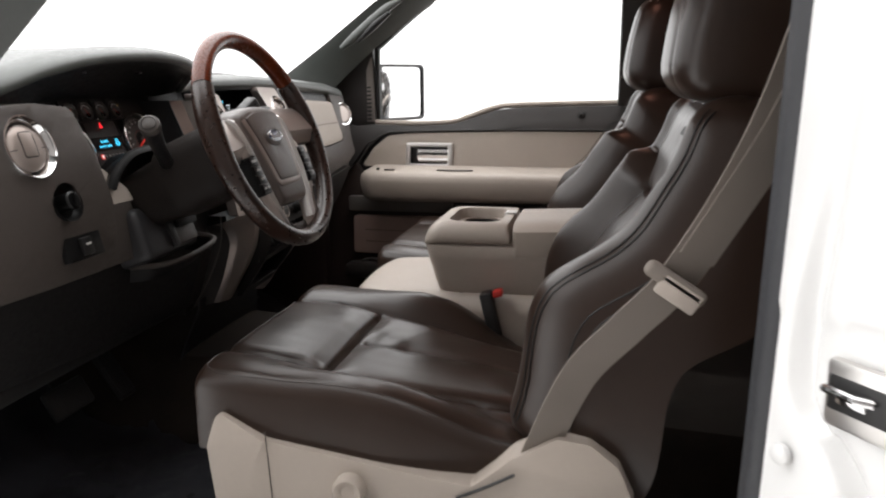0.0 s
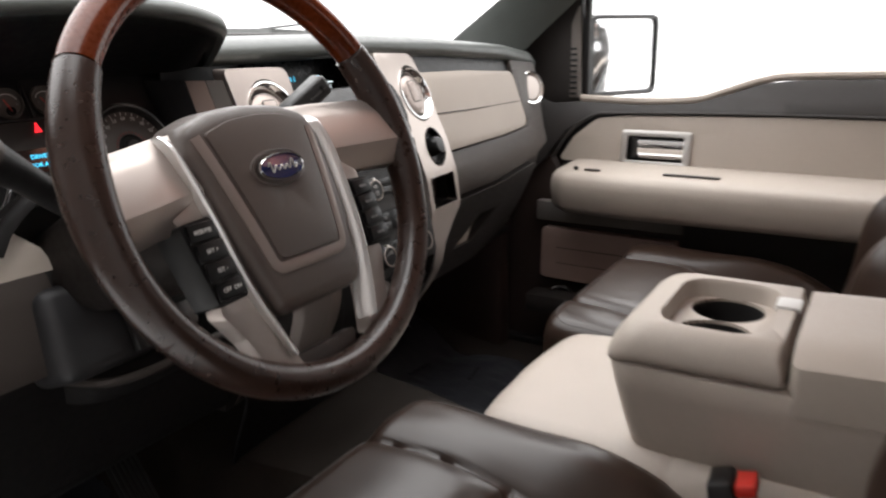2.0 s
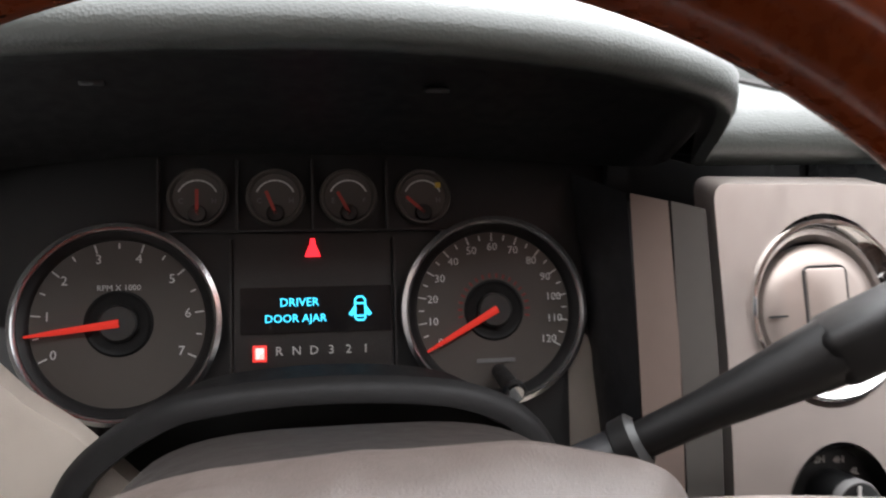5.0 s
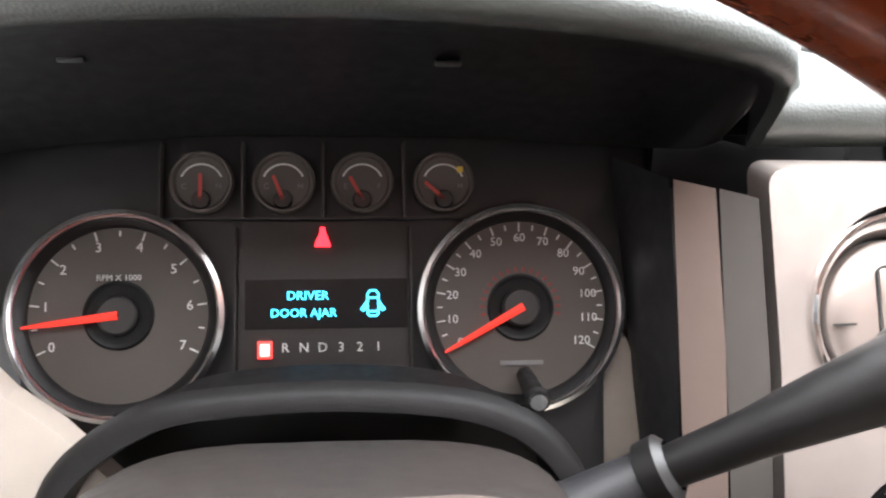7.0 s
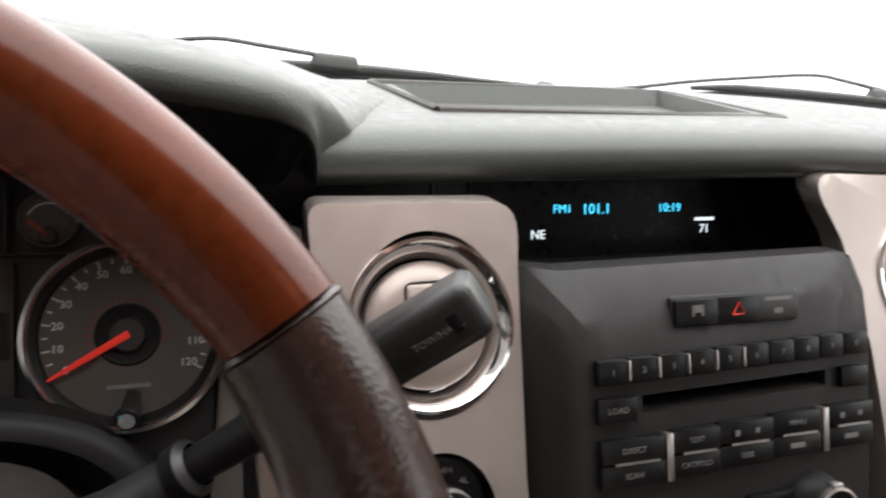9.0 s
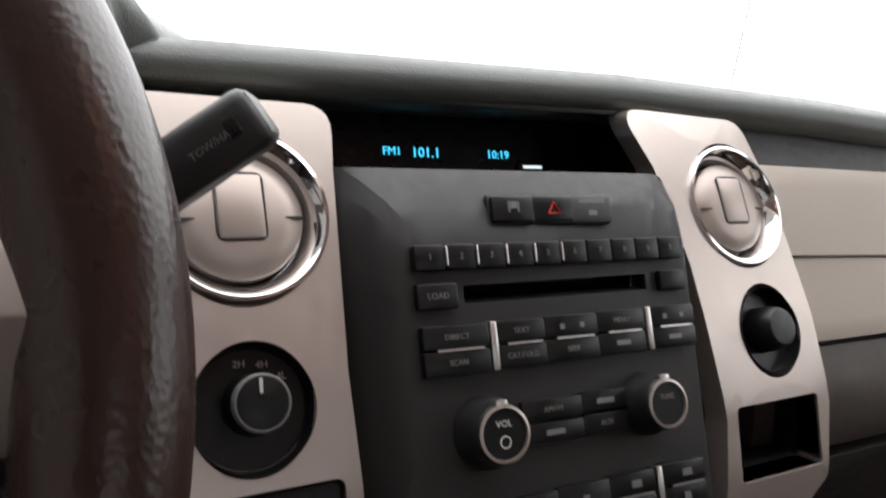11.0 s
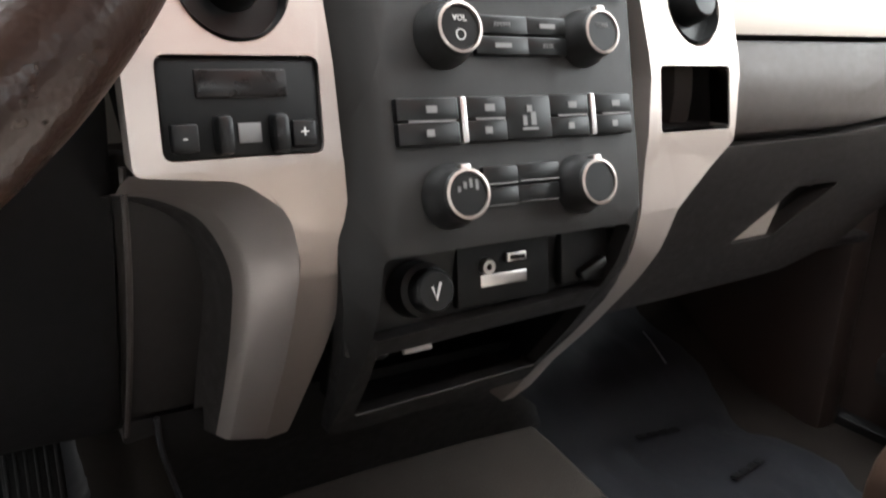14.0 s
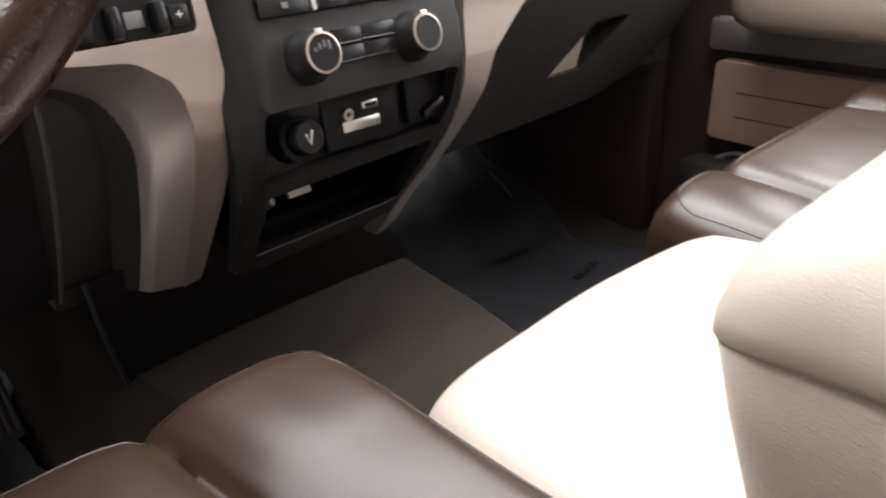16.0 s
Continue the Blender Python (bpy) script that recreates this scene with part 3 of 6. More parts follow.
OUT3 = [(-0.80, 0.62, 0.82), (-0.72, 0.66, 0.828), (-0.64, 0.68, 0.832), (-0.56, 0.70, 0.835), (-0.48, 0.72, 0.838), (-0.4, 0.73, 0.840), (-0.32, 0.74, 0.840), (-0.25, 0.75, 0.840), (-0.22, 0.75, 0.838), (-0.2, 0.75, 0.836), (-0.18, 0.75, 0.834)]
N = 40
L = [spline(c, N) for c in (LIP, INN, OUT1, OUT2, OUT3)]
inner = [L[1], [a.lerp(b, 0.6) + Vector((0, 0, 0.012)) for a, b in zip(L[1], L[0])], [a + Vector((0, 0.017, -0.0085)) for a in L[0]]]
outer = [[a + Vector(v) for a in L[0]] for v in ((0, 0.017, -0.0085), (0, 0.010, -0.0090), (0, 0.004, -0.0070), (0, 0.0006, -0.0030), (0, 0.0004, 0.0020), (0, 0.0026, 0.0066))] + [[a.lerp(b, 0.15) + Vector((0, 0, 0.0085)) for a, b in zip(L[0], L[2])], [a.lerp(b, 0.6) + Vector((0, 0, 0.008)) for a, b in zip(L[0], L[2])], L[2], L[3], [a.lerp(b, 0.5) + Vector((0, 0, 0.004)) for a, b in zip(L[3], L[4])], L[4]]
part("instrument_hood_lining", loft(inner), BLACK, dash, "matt black lining under the instrument hood", angle=60)
part("instrument_hood", loft(outer), DASH, dash, "grained charcoal hood over the instruments", angle=60)
part("hood_end_filler", box((-0.203, 0.289, 0.797), (0.106, 0.008, 0.052), 0.001), BLACK, dash)
for x, y, z in ((-0.37, 0.225, 0.842), (-0.52, 0.225, 0.842)):
    part("lining_clip", box((x, y, z), (0.011, 0.010, 0.003), 0.001), BLACK, dash)


# passenger side fascia
def fy(x, z):
    base = interp(z, (0.34, 0.40, 0.48, 0.545, 0.56, 0.60, 0.63, 0.70, 0.77, 0.80), (0.293, 0.262, 0.222, 0.196, 0.190, 0.188, 0.198, 0.212, 0.224, 0.236))
    return base + 0.08 * max(0, (x - 0.45)) ** 1.5 + 0.02 * max(0, 0.3 - x)


def onf(x, z):
    return (x, fy(x, z), z)


part("passenger_panel", plate(rounded([(0.225, 0.638), (0.50, 0.642), (0.632, 0.648), (0.585, 0.762), (0.40, 0.772), (0.205, 0.776)], [0.004, 0, 0.02, 0.03, 0, 0.004]), [], lambda a, b: (a, fy(a, b) - 0.006, b), (0, 0.02, 0), 0.004, cuts=8, cuts_a=8), BEIGE, dash, "beige padded panel before the passenger")
part("panel_seam", tube([(0.235, fy(0.235, 0.703) - 0.0065, 0.706), (0.40, fy(0.4, 0.703) - 0.0065, 0.702), (0.60, fy(0.6, 0.70) - 0.0065, 0.70)], 0.0012, 6, smooth=16), TAUPE, dash)
part("upper_groove", plate(rounded([(0.16, 0.765), (0.60, 0.755), (0.66, 0.752), (0.66, 0.80), (0.16, 0.812)], 0.004), [], lambda a, b: (a, fy(a, b) + 0.010, b), (0, 0.02, 0), 0.001, cuts=4, cuts_a=8), BLACK, dash)
part("lower_band", plate(rounded([(0.20, 0.55), (0.45, 0.555), (0.66, 0.575), (0.735, 0.60), (0.745, 0.70), (0.735, 0.775), (0.60, 0.785), (0.60, 0.765), (0.645, 0.655), (0.64, 0.642), (0.50, 0.636), (0.20, 0.632)], [0.004, 0, 0.02, 0.02, 0, 0.02, 0.004, 0.01, 0.01, 0.01, 0, 0.004]), [], onf, (0, 0.03, 0), 0.006, cuts=12, cuts_a=10), TAUPE, dash, "taupe lower fascia band")
endv = Vector((0.688, fy(0.688, 0.72) - 0.002, 0.722))
part("end_vent_ring", lathe([(0.030, -0.004), (0.032, 0.004), (0.036, 0.005), (0.039, 0.0), (0.039, -0.01)], endv, (-0.35, -0.9, 0.2), 36), CHROME, dash, "chromed ring of the end air vent")
part("end_vent", lathe([(0, 0.003), (0.025, 0.002), (0.030, -0.006)], endv, (-0.35, -0.9, 0.2), 30), SILVER, dash)
part("dash_end", box((0.765, 0.44, 0.66), (0.04, 0.38, 0.25), 0.02), DARK, dash)

# glove box
glove = part("glove_box_door", plate(rounded([(0.200, 0.352), (0.52, 0.366), (0.635, 0.40), (0.675, 0.565), (0.45, 0.545), (0.225, 0.538), (0.17, 0.50), (0.115, 0.372)], [0.02, 0.02, 0.05, 0.02, 0, 0.02, 0.03, 0.02]), [rounded([(0.376, 0.423), (0.444, 0.425), (0.458, 0.440), (0.510, 0.488), (0.430, 0.488)], 0.003)], lambda a, b: (a, fy(a, b) - 0.002, b), (0, 0.022, 0), 0.004, cuts=10, cuts_a=8), DARK, dash, "dark brown glove box door with a slanted pull")
part("pull_recess", plate(rounded([(0.36, 0.41), (0.47, 0.41), (0.53, 0.50), (0.41, 0.50)], 0.004), [], lambda a, b: (a, fy(a, b) + 0.022, b), (0, 0.002, 0), 0, cuts=4), BLACK, glove)
part("pull_flap", plate([(0.377, 0.424), (0.443, 0.426), (0.434, 0.470), (0.424, 0.476)], [], lambda a, b: (a, fy(a, b) + 0.003 + 0.10 * (b - 0.424), b), (0, 0.004, 0), 0.001, cuts=4), BEIGE, glove, "pale slanted pull flap")
part("lower_skin", plate(rounded([(0.10, 0.375), (0.60, 0.385), (0.74, 0.42), (0.75, 0.62), (0.20, 0.60), (0.15, 0.52)], 0.02), [], lambda a, b: (a, fy(a, b) + 0.024, b), (0, 0.02, 0), 0.002, cuts=10, cuts_a=8), DARK, dash)
part("lower_closing_panel", box((0.42, 0.475, 0.385), (0.72, 0.32, 0.012), 0.004, pose(0, 0, 0, 6).to_3x3()), BLACK, dash)

# driver's side fascia
def dy(x, z):
    return interp(z, (0.36, 0.44, 0.54, 0.60, 0.66, 0.72, 0.80), (0.215, 0.195, 0.168, 0.150, 0.146, 0.152, 0.172)) - 0.010 + 0.06 * max(0, -0.72 - x)


vent_d = (-0.738, 0.744)
part("driver_fascia", plate(rounded([(-0.845, 0.545), (-0.615, 0.543), (-0.585, 0.565), (-0.595, 0.64), (-0.612, 0.70), (-0.640, 0.792), (-0.71, 0.800), (-0.82, 0.794)], [0.01, 0.01, 0.02, 0, 0, 0.02, 0.02, 0.02]), [disc(*vent_d, 0.040), disc(-0.697, 0.664, 0.027)], lambda a, b: (a, dy(a, b), b), (0, 0.05, 0), 0.006, cuts=12, cuts_a=6), TAUPE, dash, "taupe fascia beside the instruments")
nd = Vector((0.0, -0.96, 0.28)).normalized()
pd = Vector((vent_d[0], dy(*vent_d), vent_d[1]))


def air_vent(p, n, r, face):
    """A round vent: chromed ring, face disc with a slotted centre vane."""
    part("vent_ring", lathe([(r - 0.0095, -0.014), (r - 0.0085, -0.008), (r - 0.0025, 0.0012), (r - 0.001, 0.0022), (r + 0.0008, 0.0020), (r + 0.0014, 0.0), (r + 0.0014, -0.006)], p, n, 56), CHROME, dash, "chromed air vent ring")
    v = part("vent_disc", lathe([(0, -0.001), (r * 0.5, -0.0018), (r - 0.0125, -0.0045), (r - 0.0108, -0.0065), (r - 0.0105, -0.014)], p, n, 44), face, dash)
    fr = frame_of(n)
    part("vane_grip", box(p + fr @ Vector((0, 0.004, -0.0032)), (r * 0.54, r * 0.78, 0.006), 0.002, fr), face, v)
    for q in (-1, 1):
        part("vane_gap", box(p + fr @ Vector((q * r * 0.52, -0.002, -0.0030)), (r * 0.42, 0.0010, 0.002), 0, fr), BLACK, v)
    loop = rounded(rect(-r * 0.28, r * 0.28, 0.004 - r * 0.40, 0.004 + r * 0.40), r * 0.10, 4)
    part("grip_gap", tube([p + fr @ Vector((a, b, -0.0016)) for a, b in loop + loop[:1]], 0.0007, 6), BLACK, v)


air_vent(pd, nd, 0.043, VENT)
pk = Vector((-0.697, dy(-0.697, 0.664), 0.664))
lk = part("light_switch", lathe([(0.028, 0.002), (0.027, -0.004), (0.022, -0.010), (0.013, -0.010), (0.013, 0.010), (0.011, 0.012), (0, 0.012)], pk, nd, 36), BUTTON, dash, "black rotary light switch")
part("knob_ridge", box(pk + nd * 0.014, (0.005, 0.008, 0.020), 0.0015, frame_of(nd).to_3x3() @ pose(0, 0, 0, 90).to_3x3()), BUTTON, lk)
ps = Vector((-0.672, dy(-0.672, 0.596), 0.596))
md = pose(0, 0, 0, -14).to_3x3()
sw = part("switch_panel", box(ps, (0.078, 0.012, 0.040), 0.003, md), BUTTON, dash, "black switch panel")
part("rocker", box(ps + Vector((0.0, -0.008, 0.0)), (0.022, 0.008, 0.026), 0.002, md), BLACK, sw)
bars([(0, 0.004, 0.010, 0.003), (0, -0.006, 0.006, 0.003)], PRINT, sw, lambda a, b: ps + Vector((a, -0.0125, b)), md)

part("lower_apron", loft([[Vector((x0 + (x1 - x0) * k / 10, y, z)) for k in range(11)] for x0, x1, y, z in ((-0.216, 0.085, 0.236, 0.374), (-0.214, 0.086, 0.240, 0.350), (-0.206, 0.10, 0.26, 0.315), (-0.193, 0.16, 0.29, 0.265), (-0.181, 0.190, 0.312, 0.222))]), BLACK, dash, "black apron under the centre stack", angle=60)
part("apron_edge", tube([(-0.2165, 0.235, 0.374), (-0.2145, 0.239, 0.350), (-0.2065, 0.259, 0.315), (-0.1935, 0.289, 0.265), (-0.182, 0.311, 0.223)], 0.0022, 6, smooth=20), FILM, dash)
# beige side pieces below the instruments
part("beige_side_piece", plate(rounded([(-0.292, 0.560), (-0.222, 0.560), (-0.229, 0.600), (-0.245, 0.636), (-0.260, 0.674), (-0.271, 0.702), (-0.279, 0.702)], 0.002), [], lambda a, b: (a, 0.252 + 0.10 * (b - 0.66), b), (0, 0.008, 0), 0.001, cuts=4), BEIGE, dash, "light beige piece below the instruments")
part("beige_side_piece", plate(rounded([(-0.612, 0.636), (-0.488, 0.634), (-0.496, 0.655), (-0.535, 0.690), (-0.556, 0.704), (-0.575, 0.722), (-0.612, 0.722)], 0.004), [], lambda a, b: (a, 0.170 + 0.36 * (b - 0.62), b), (0, 0.012, 0), 0.002, cuts=3), BEIGE, dash, "light beige piece below the instruments")
part("side_infill", plate(rounded([(-0.612, 0.540), (-0.480, 0.540), (-0.500, 0.634), (-0.612, 0.634)], 0.004), [], lambda a, b: (a, 0.174 + 0.10 * (b - 0.62), b), (0, 0.012, 0), 0.002, cuts=3), TAUPE, dash, "taupe panel below the instruments")

# knee panel
def ky(x, z):
    return interp(z, (0.36, 0.42, 0.50, 0.56, 0.62), (0.225, 0.205, 0.180, 0.165, 0.158)) + 0.02


part("knee_panel", plate(rounded([(-0.80, 0.40), (-0.238, 0.365), (-0.238, 0.61), (-0.80, 0.60)], 0.012), [], lambda a, b: (a, ky(a, b), b), (0, 0.03, 0), 0.006, cuts=8, cuts_a=6), KNEE, dash, "dark charcoal knee panel")
tray_pts = [(-0.490, 0.20, 0.515), (-0.475, 0.150, 0.518), (-0.44, 0.128, 0.521), (-0.37, 0.120, 0.528), (-0.325, 0.128, 0.535), (-0.312, 0.18, 0.54)]
part("knee_tray_lip", tube(tray_pts, 0.0045, 8, smooth=24, flat=1.3), TAUPE, dash, "curved lip of the coin tray")
part("knee_tray", loft([spline(tray_pts, 24), [p + Vector((0, 0.03, -0.030)) for p in spline(tray_pts, 24)]]), KNEE, dash)
part("release_recess", box((-0.400, 0.1405, 0.590), (0.060, 0.010, 0.030), 0.003, pose(0, 0, 0, -20).to_3x3()), SOCKET, dash)
part("release_handle", box((-0.398, 0.148, 0.560), (0.066, 0.02, 0.036), 0.005, pose(0, 0, 0, -20).to_3x3()), TAUPE, dash)
part("column_apron", box((-0.440, 0.180, 0.568), (0.158, 0.07, 0.092), 0.014, pose(0, 0, 0, -20).to_3x3(), 3), CHAR, dash, "charcoal cover under the steering column")
part("release_pull", box((-0.442, 0.145, 0.572), (0.012, 0.02, 0.062), 0.003, pose(0, 0, 0, -20).to_3x3()), BLACK, dash)
part("console_side", plate(rounded([(-0.236, 0.345), (-0.15, 0.36), (-0.13, 0.54), (-0.236, 0.56)], 0.004), [], lambda a, b: (a, 0.205 + 0.35 * max(0, 0.5 - b) + 1.2 * max(0, -0.19 - a) * 0, b), (0, 0.02, 0), 0.002, cuts=6), DARK, dash)
part("knee_edge_trim", tube([(-0.236, 0.158, 0.56), (-0.236, 0.165, 0.50), (-0.236, 0.195, 0.43), (-0.236, 0.235, 0.365)], 0.0018, 8, smooth=16), TAUPE, dash)
part("under_dash", box((-0.45, 0.42, 0.385), (0.66, 0.34, 0.03), 0.01, pose(0, 0, 0, 4).to_3x3()), BLACK, dash)

# ---- instrument cluster ----
clus = thing("instrument_cluster", (-0.43, 0.27, 0.66), "lit instrument cluster with two chrome-ringed dials", "instrument cluster")
NC = Vector((0, -1, 0.40)).normalized()
MC = pose(0, 0, 0, 90 - 21.8).to_3x3()


def cy(x, z, out=0.0):
    p = Vector((x, 0.250 + 0.40 * (z - 0.72), z))
    return p + NC * out


tach_c, spd_c = (-0.5295, 0.7195), (-0.3305, 0.7205)
part("face_plate", plate(rounded([(-0.572, 0.635), (-0.288, 0.635), (-0.286, 0.712), (-0.238, 0.720), (-0.238, 0.80), (-0.30, 0.815), (-0.56, 0.815), (-0.625, 0.79), (-0.610, 0.735), (-0.580, 0.715)], 0.01), [], lambda a, b: cy(a, b, -0.004), NC * -0.02, 0.001, cuts=3), BLACK, clus)


def ring_text(chars, c, r, a0, a1, size, material, parent):
    for k, ch in enumerate(chars):
        a = radians(a0 + (a1 - a0) * k / (len(chars) - 1))
        text(ch, size, cy(c[0] + r * math.cos(a), c[1] + r * math.sin(a) * 0.93, 0.0022), MC, material, parent, "numeral")


def dial(name, c, r, chars, a0, a1, needle_a, minor, size, rnum):
    d = part(name, lathe([(0, 0.0), (r - 0.004, 0.0), (r - 0.004, -0.002)], cy(*c, 0.001), NC, 56), GAUGE, clus, "taupe dial face")
    part("bezel_ring", lathe([(r - 0.0045, -0.001), (r - 0.0035, 0.006), (r - 0.0015, 0.008), (r + 0.0008, 0.007), (r + 0.0015, -0.002)], cy(*c), NC, 64), RING, d, "chrome dial ring")
    part("collar", lathe([(r - 0.0036, 0.0062), (r - 0.0060, 0.0040), (r - 0.0078, 0.0016), (r - 0.0080, 0.0)], cy(*c), NC, 56), BLACK, d)
    part("hub_well", lathe([(0.0172, 0.0004), (0.0160, 0.0008), (0.0150, 0.0003), (0.0140, 0.0002), (0, 0.0002)], cy(*c, 0.001), NC, 32), SOCKET, d)
    part("hub", lathe([(0, 0.0045), (0.0086, 0.0045), (0.0096, 0.0035), (0.0098, 0)], cy(*c, 0.001), NC, 32), HUB, d)
    n = (len(chars) - 1) * minor
    for k in range(n + 1):
        a = radians(a0 + (a1 - a0) * k / n)
        ln = 0.0045 if k % minor == 0 else 0.0028
        p = cy(c[0] + (r - 0.0108) * math.cos(a), c[1] + (r - 0.0108) * math.sin(a) * 0.93, 0.0012)
        part("tick_mark", box(p, (ln, 0.0007, 0.0006), 0, MC @ pose(0, 0, 0, 0, 0, math.degrees(a)).to_3x3()), PRINT, d)
    ring_text(chars, c, rnum, a0, a1, size, PRINT, d)
    a = radians(needle_a)
    ca = cy(*c, 0.006)
    u = MC @ Vector((math.cos(a), math.sin(a), 0))
    v = MC @ Vector((-math.sin(a), math.cos(a), 0))
    ln = r - 0.007
    nd_ = loft([[ca + u * s + v * w + NC * h for w, h in ((-wd, 0), (0, 0.0012), (wd, 0))] for s, wd in ((-0.001, 0.0021), (ln * 0.7, 0.0014), (ln, 0.0006))])
    part("needle", nd_, NEEDLE, d, "glowing red needle")
    return d


tach = dial("tachometer", tach_c, 0.051, [str(k) for k in range(8)], 206, -26, 187, 2, 0.0068, 0.0345)
text("RPM X 1000", 0.0042, cy(tach_c[0], tach_c[1] + 0.017, 0.002), MC, PRINT, tach)
speedo = dial("speedometer", spd_c, 0.052, [str(10 * k) for k in range(13)], 209, -29, 209, 2, 0.0062, 0.0355)
inner_ring = bmesh.new()
for k in range(18):
    a = radians(190 - 200 * k / 17)
    box(cy(spd_c[0] + 0.0195 * math.cos(a), spd_c[1] + 0.018 * math.sin(a), 0.0016), (0.0026, 0.0013, 0.0005), 0, MC @ pose(0, 0, 0, 0, 0, math.degrees(a)).to_3x3(), bm=inner_ring)
part("inner_scale", inner_ring, RED_DIM, speedo)
bars([(spd_c[0], spd_c[1] - 0.026, 0.022, 0.0022)], PRINT_DIM, speedo, lambda a, b: cy(a, b, 0.002), pose(0, 0, 0, -22).to_3x3())
for k, (x, marks) in enumerate(((-0.4905, "C H"), (-0.4500, "C H"), (-0.4105, "E F"), (-0.3690, "C H"))):
    g = part("small_gauge", lathe([(0, 0), (0.0128, 0), (0.0140, 0.0025), (0.0152, 0.0025), (0.0160, -0.001)], cy(x, 0.7805, 0.001), NC, 36), GAUGE, clus, "small round gauge")
    part("hub", lathe([(0, 0.003), (0.0042, 0.003), (0.005, 0.001)], cy(x, 0.7722, 0.001), NC, 20), GLOSS, g)
    arc = bmesh.new()
    for j in range(9):
        a = radians(150 - 120 * j / 8)
        box(cy(x + 0.0105 * math.cos(a), 0.7795 + 0.0095 * math.sin(a), 0.0016), (0.0026, 0.0008, 0.0004), 0, MC @ pose(0, 0, 0, 0, 0, math.degrees(a) + 90).to_3x3(), bm=arc)
    part("scale_arc", arc, PRINT, g)
    text(marks[0], 0.004, cy(x - 0.0085, 0.7785, 0.002), MC, PRINT_DIM, g, "numeral")
    text(marks[2], 0.004, cy(x + 0.0085, 0.7785, 0.002), MC, PRINT_DIM, g, "numeral")
    a = radians((90, 112, 118, 138)[k])
    u, v = MC @ Vector((math.cos(a), math.sin(a), 0)), MC @ Vector((-math.sin(a), math.cos(a), 0))
    c0 = cy(x, 0.7722, 0.004)
    part("needle", loft([[c0 + u * s + v * w for w in (-0.0009, 0.0009)] for s in (-0.001, 0.013)]), NEEDLE_DULL, g)
    if k == 3:
        part("symbol", box(cy(x + 0.0085, 0.7865, 0.002), (0.003, 0.0005, 0.003), 0, pose(0, 0, 0, -22).to_3x3()), YELLOW, g)
pan = bmesh.new()
for x in (-0.5105, -0.4702, -0.4302, -0.3895):
    box(cy(x, 0.782, 0.0), (0.0012, 0.006, 0.038), 0.0004, pose(0, 0, 0, -22).to_3x3(), bm=pan)
box(cy(-0.43, 0.7635, 0.0), (0.16, 0.006, 0.0012), 0.0004, pose(0, 0, 0, -22).to_3x3(), bm=pan)
box(cy(-0.4735, 0.726, 0.0), (0.0012, 0.006, 0.072), 0.0004, pose(0, 0, 0, -22).to_3x3(), bm=pan)
box(cy(-0.3865, 0.726, 0.0), (0.0012, 0.006, 0.072), 0.0004, pose(0, 0, 0, -22).to_3x3(), bm=pan)
part("face_ribs", pan, DARK, clus)
part("centre_window", plate(rounded(rect(-0.4725, -0.3875, 0.690, 0.762), 0.003), [], lambda a, b: cy(a, b, 0.0), NC * -0.003, 0.0005, cuts=2), DARK, clus)
msg = part("message_screen", plate(rounded(rect(-0.4690, -0.3885, 0.7120, 0.7350), 0.001), [], lambda a, b: cy(a, b, 0.0008), NC * -0.002, 0, cuts=2), GLOSS, clus, "dark message screen with glowing cyan words")
text("DRIVER", 0.0063, cy(-0.4380, 0.7272, 0.0014), MC, CYAN, msg, "message")
text("DOOR AJAR", 0.0060, cy(-0.4400, 0.7192, 0.0014), MC, CYAN, msg, "message")
ic = bmesh.new()
for pts in ([(-0.0026, 0.0012), (-0.0026, 0.0042), (-0.0014, 0.0056), (0.0014, 0.0056), (0.0026, 0.0042), (0.0026, 0.0012)], [(-0.0026, 0.0024), (0.0026, 0.0024)], [(-0.0026, 0.0012), (-0.0056, -0.0028), (-0.0046, -0.0034), (-0.0026, -0.0012)], [(0.0026, 0.0012), (0.0056, -0.0028), (0.0046, -0.0034), (0.0026, -0.0012)], [(-0.0026, 0.0012), (-0.0026, -0.0046), (-0.0016, -0.0056), (0.0016, -0.0056), (0.0026, -0.0046), (0.0026, 0.0012)], [(-0.0022, -0.0036), (0.0022, -0.0036)]):
    tube([cy(-0.4055 + a * 1.05, 0.7235 + b * 1.05, 0.0018) for a, b in pts], 0.0005, 6, ic)
part("car_symbol", ic, CYAN, msg, "cyan open-door symbol")
bell = loft([[cy(-0.4305 + a * w, 0.7545 + b, 0.0016) for a in (-1, 0, 1)] for b, w in ((-0.0045, 0.0042), (-0.002, 0.0034), (0.002, 0.0016), (0.0048, 0.0012))])
part("warning_lamp", bell, RED_LAMP, clus, "glowing red warning lamp")
pw = part("park_window", box(cy(-0.4590, 0.7025, 0.0012), (0.0072, 0.0008, 0.0086), 0.0003, pose(0, 0, 0, -22).to_3x3()), RED_WINDOW, clus, "glowing red park letter window")
part("letter_core", box(cy(-0.4590, 0.7025, 0.0018), (0.0046, 0.0004, 0.0060), 0.0002, pose(0, 0, 0, -22).to_3x3()), LIT_CORE, pw)
text("P", 0.0066, cy(-0.4590, 0.7025, 0.0022), MC, WHITE_LIT, clus, "gear_letter")
for k, ch in enumerate("RND321"):
    text(ch, 0.0066, cy(-0.4490 + 0.0092 * k, 0.7032, 0.0014), MC, PRINT, clus, "gear_letter")
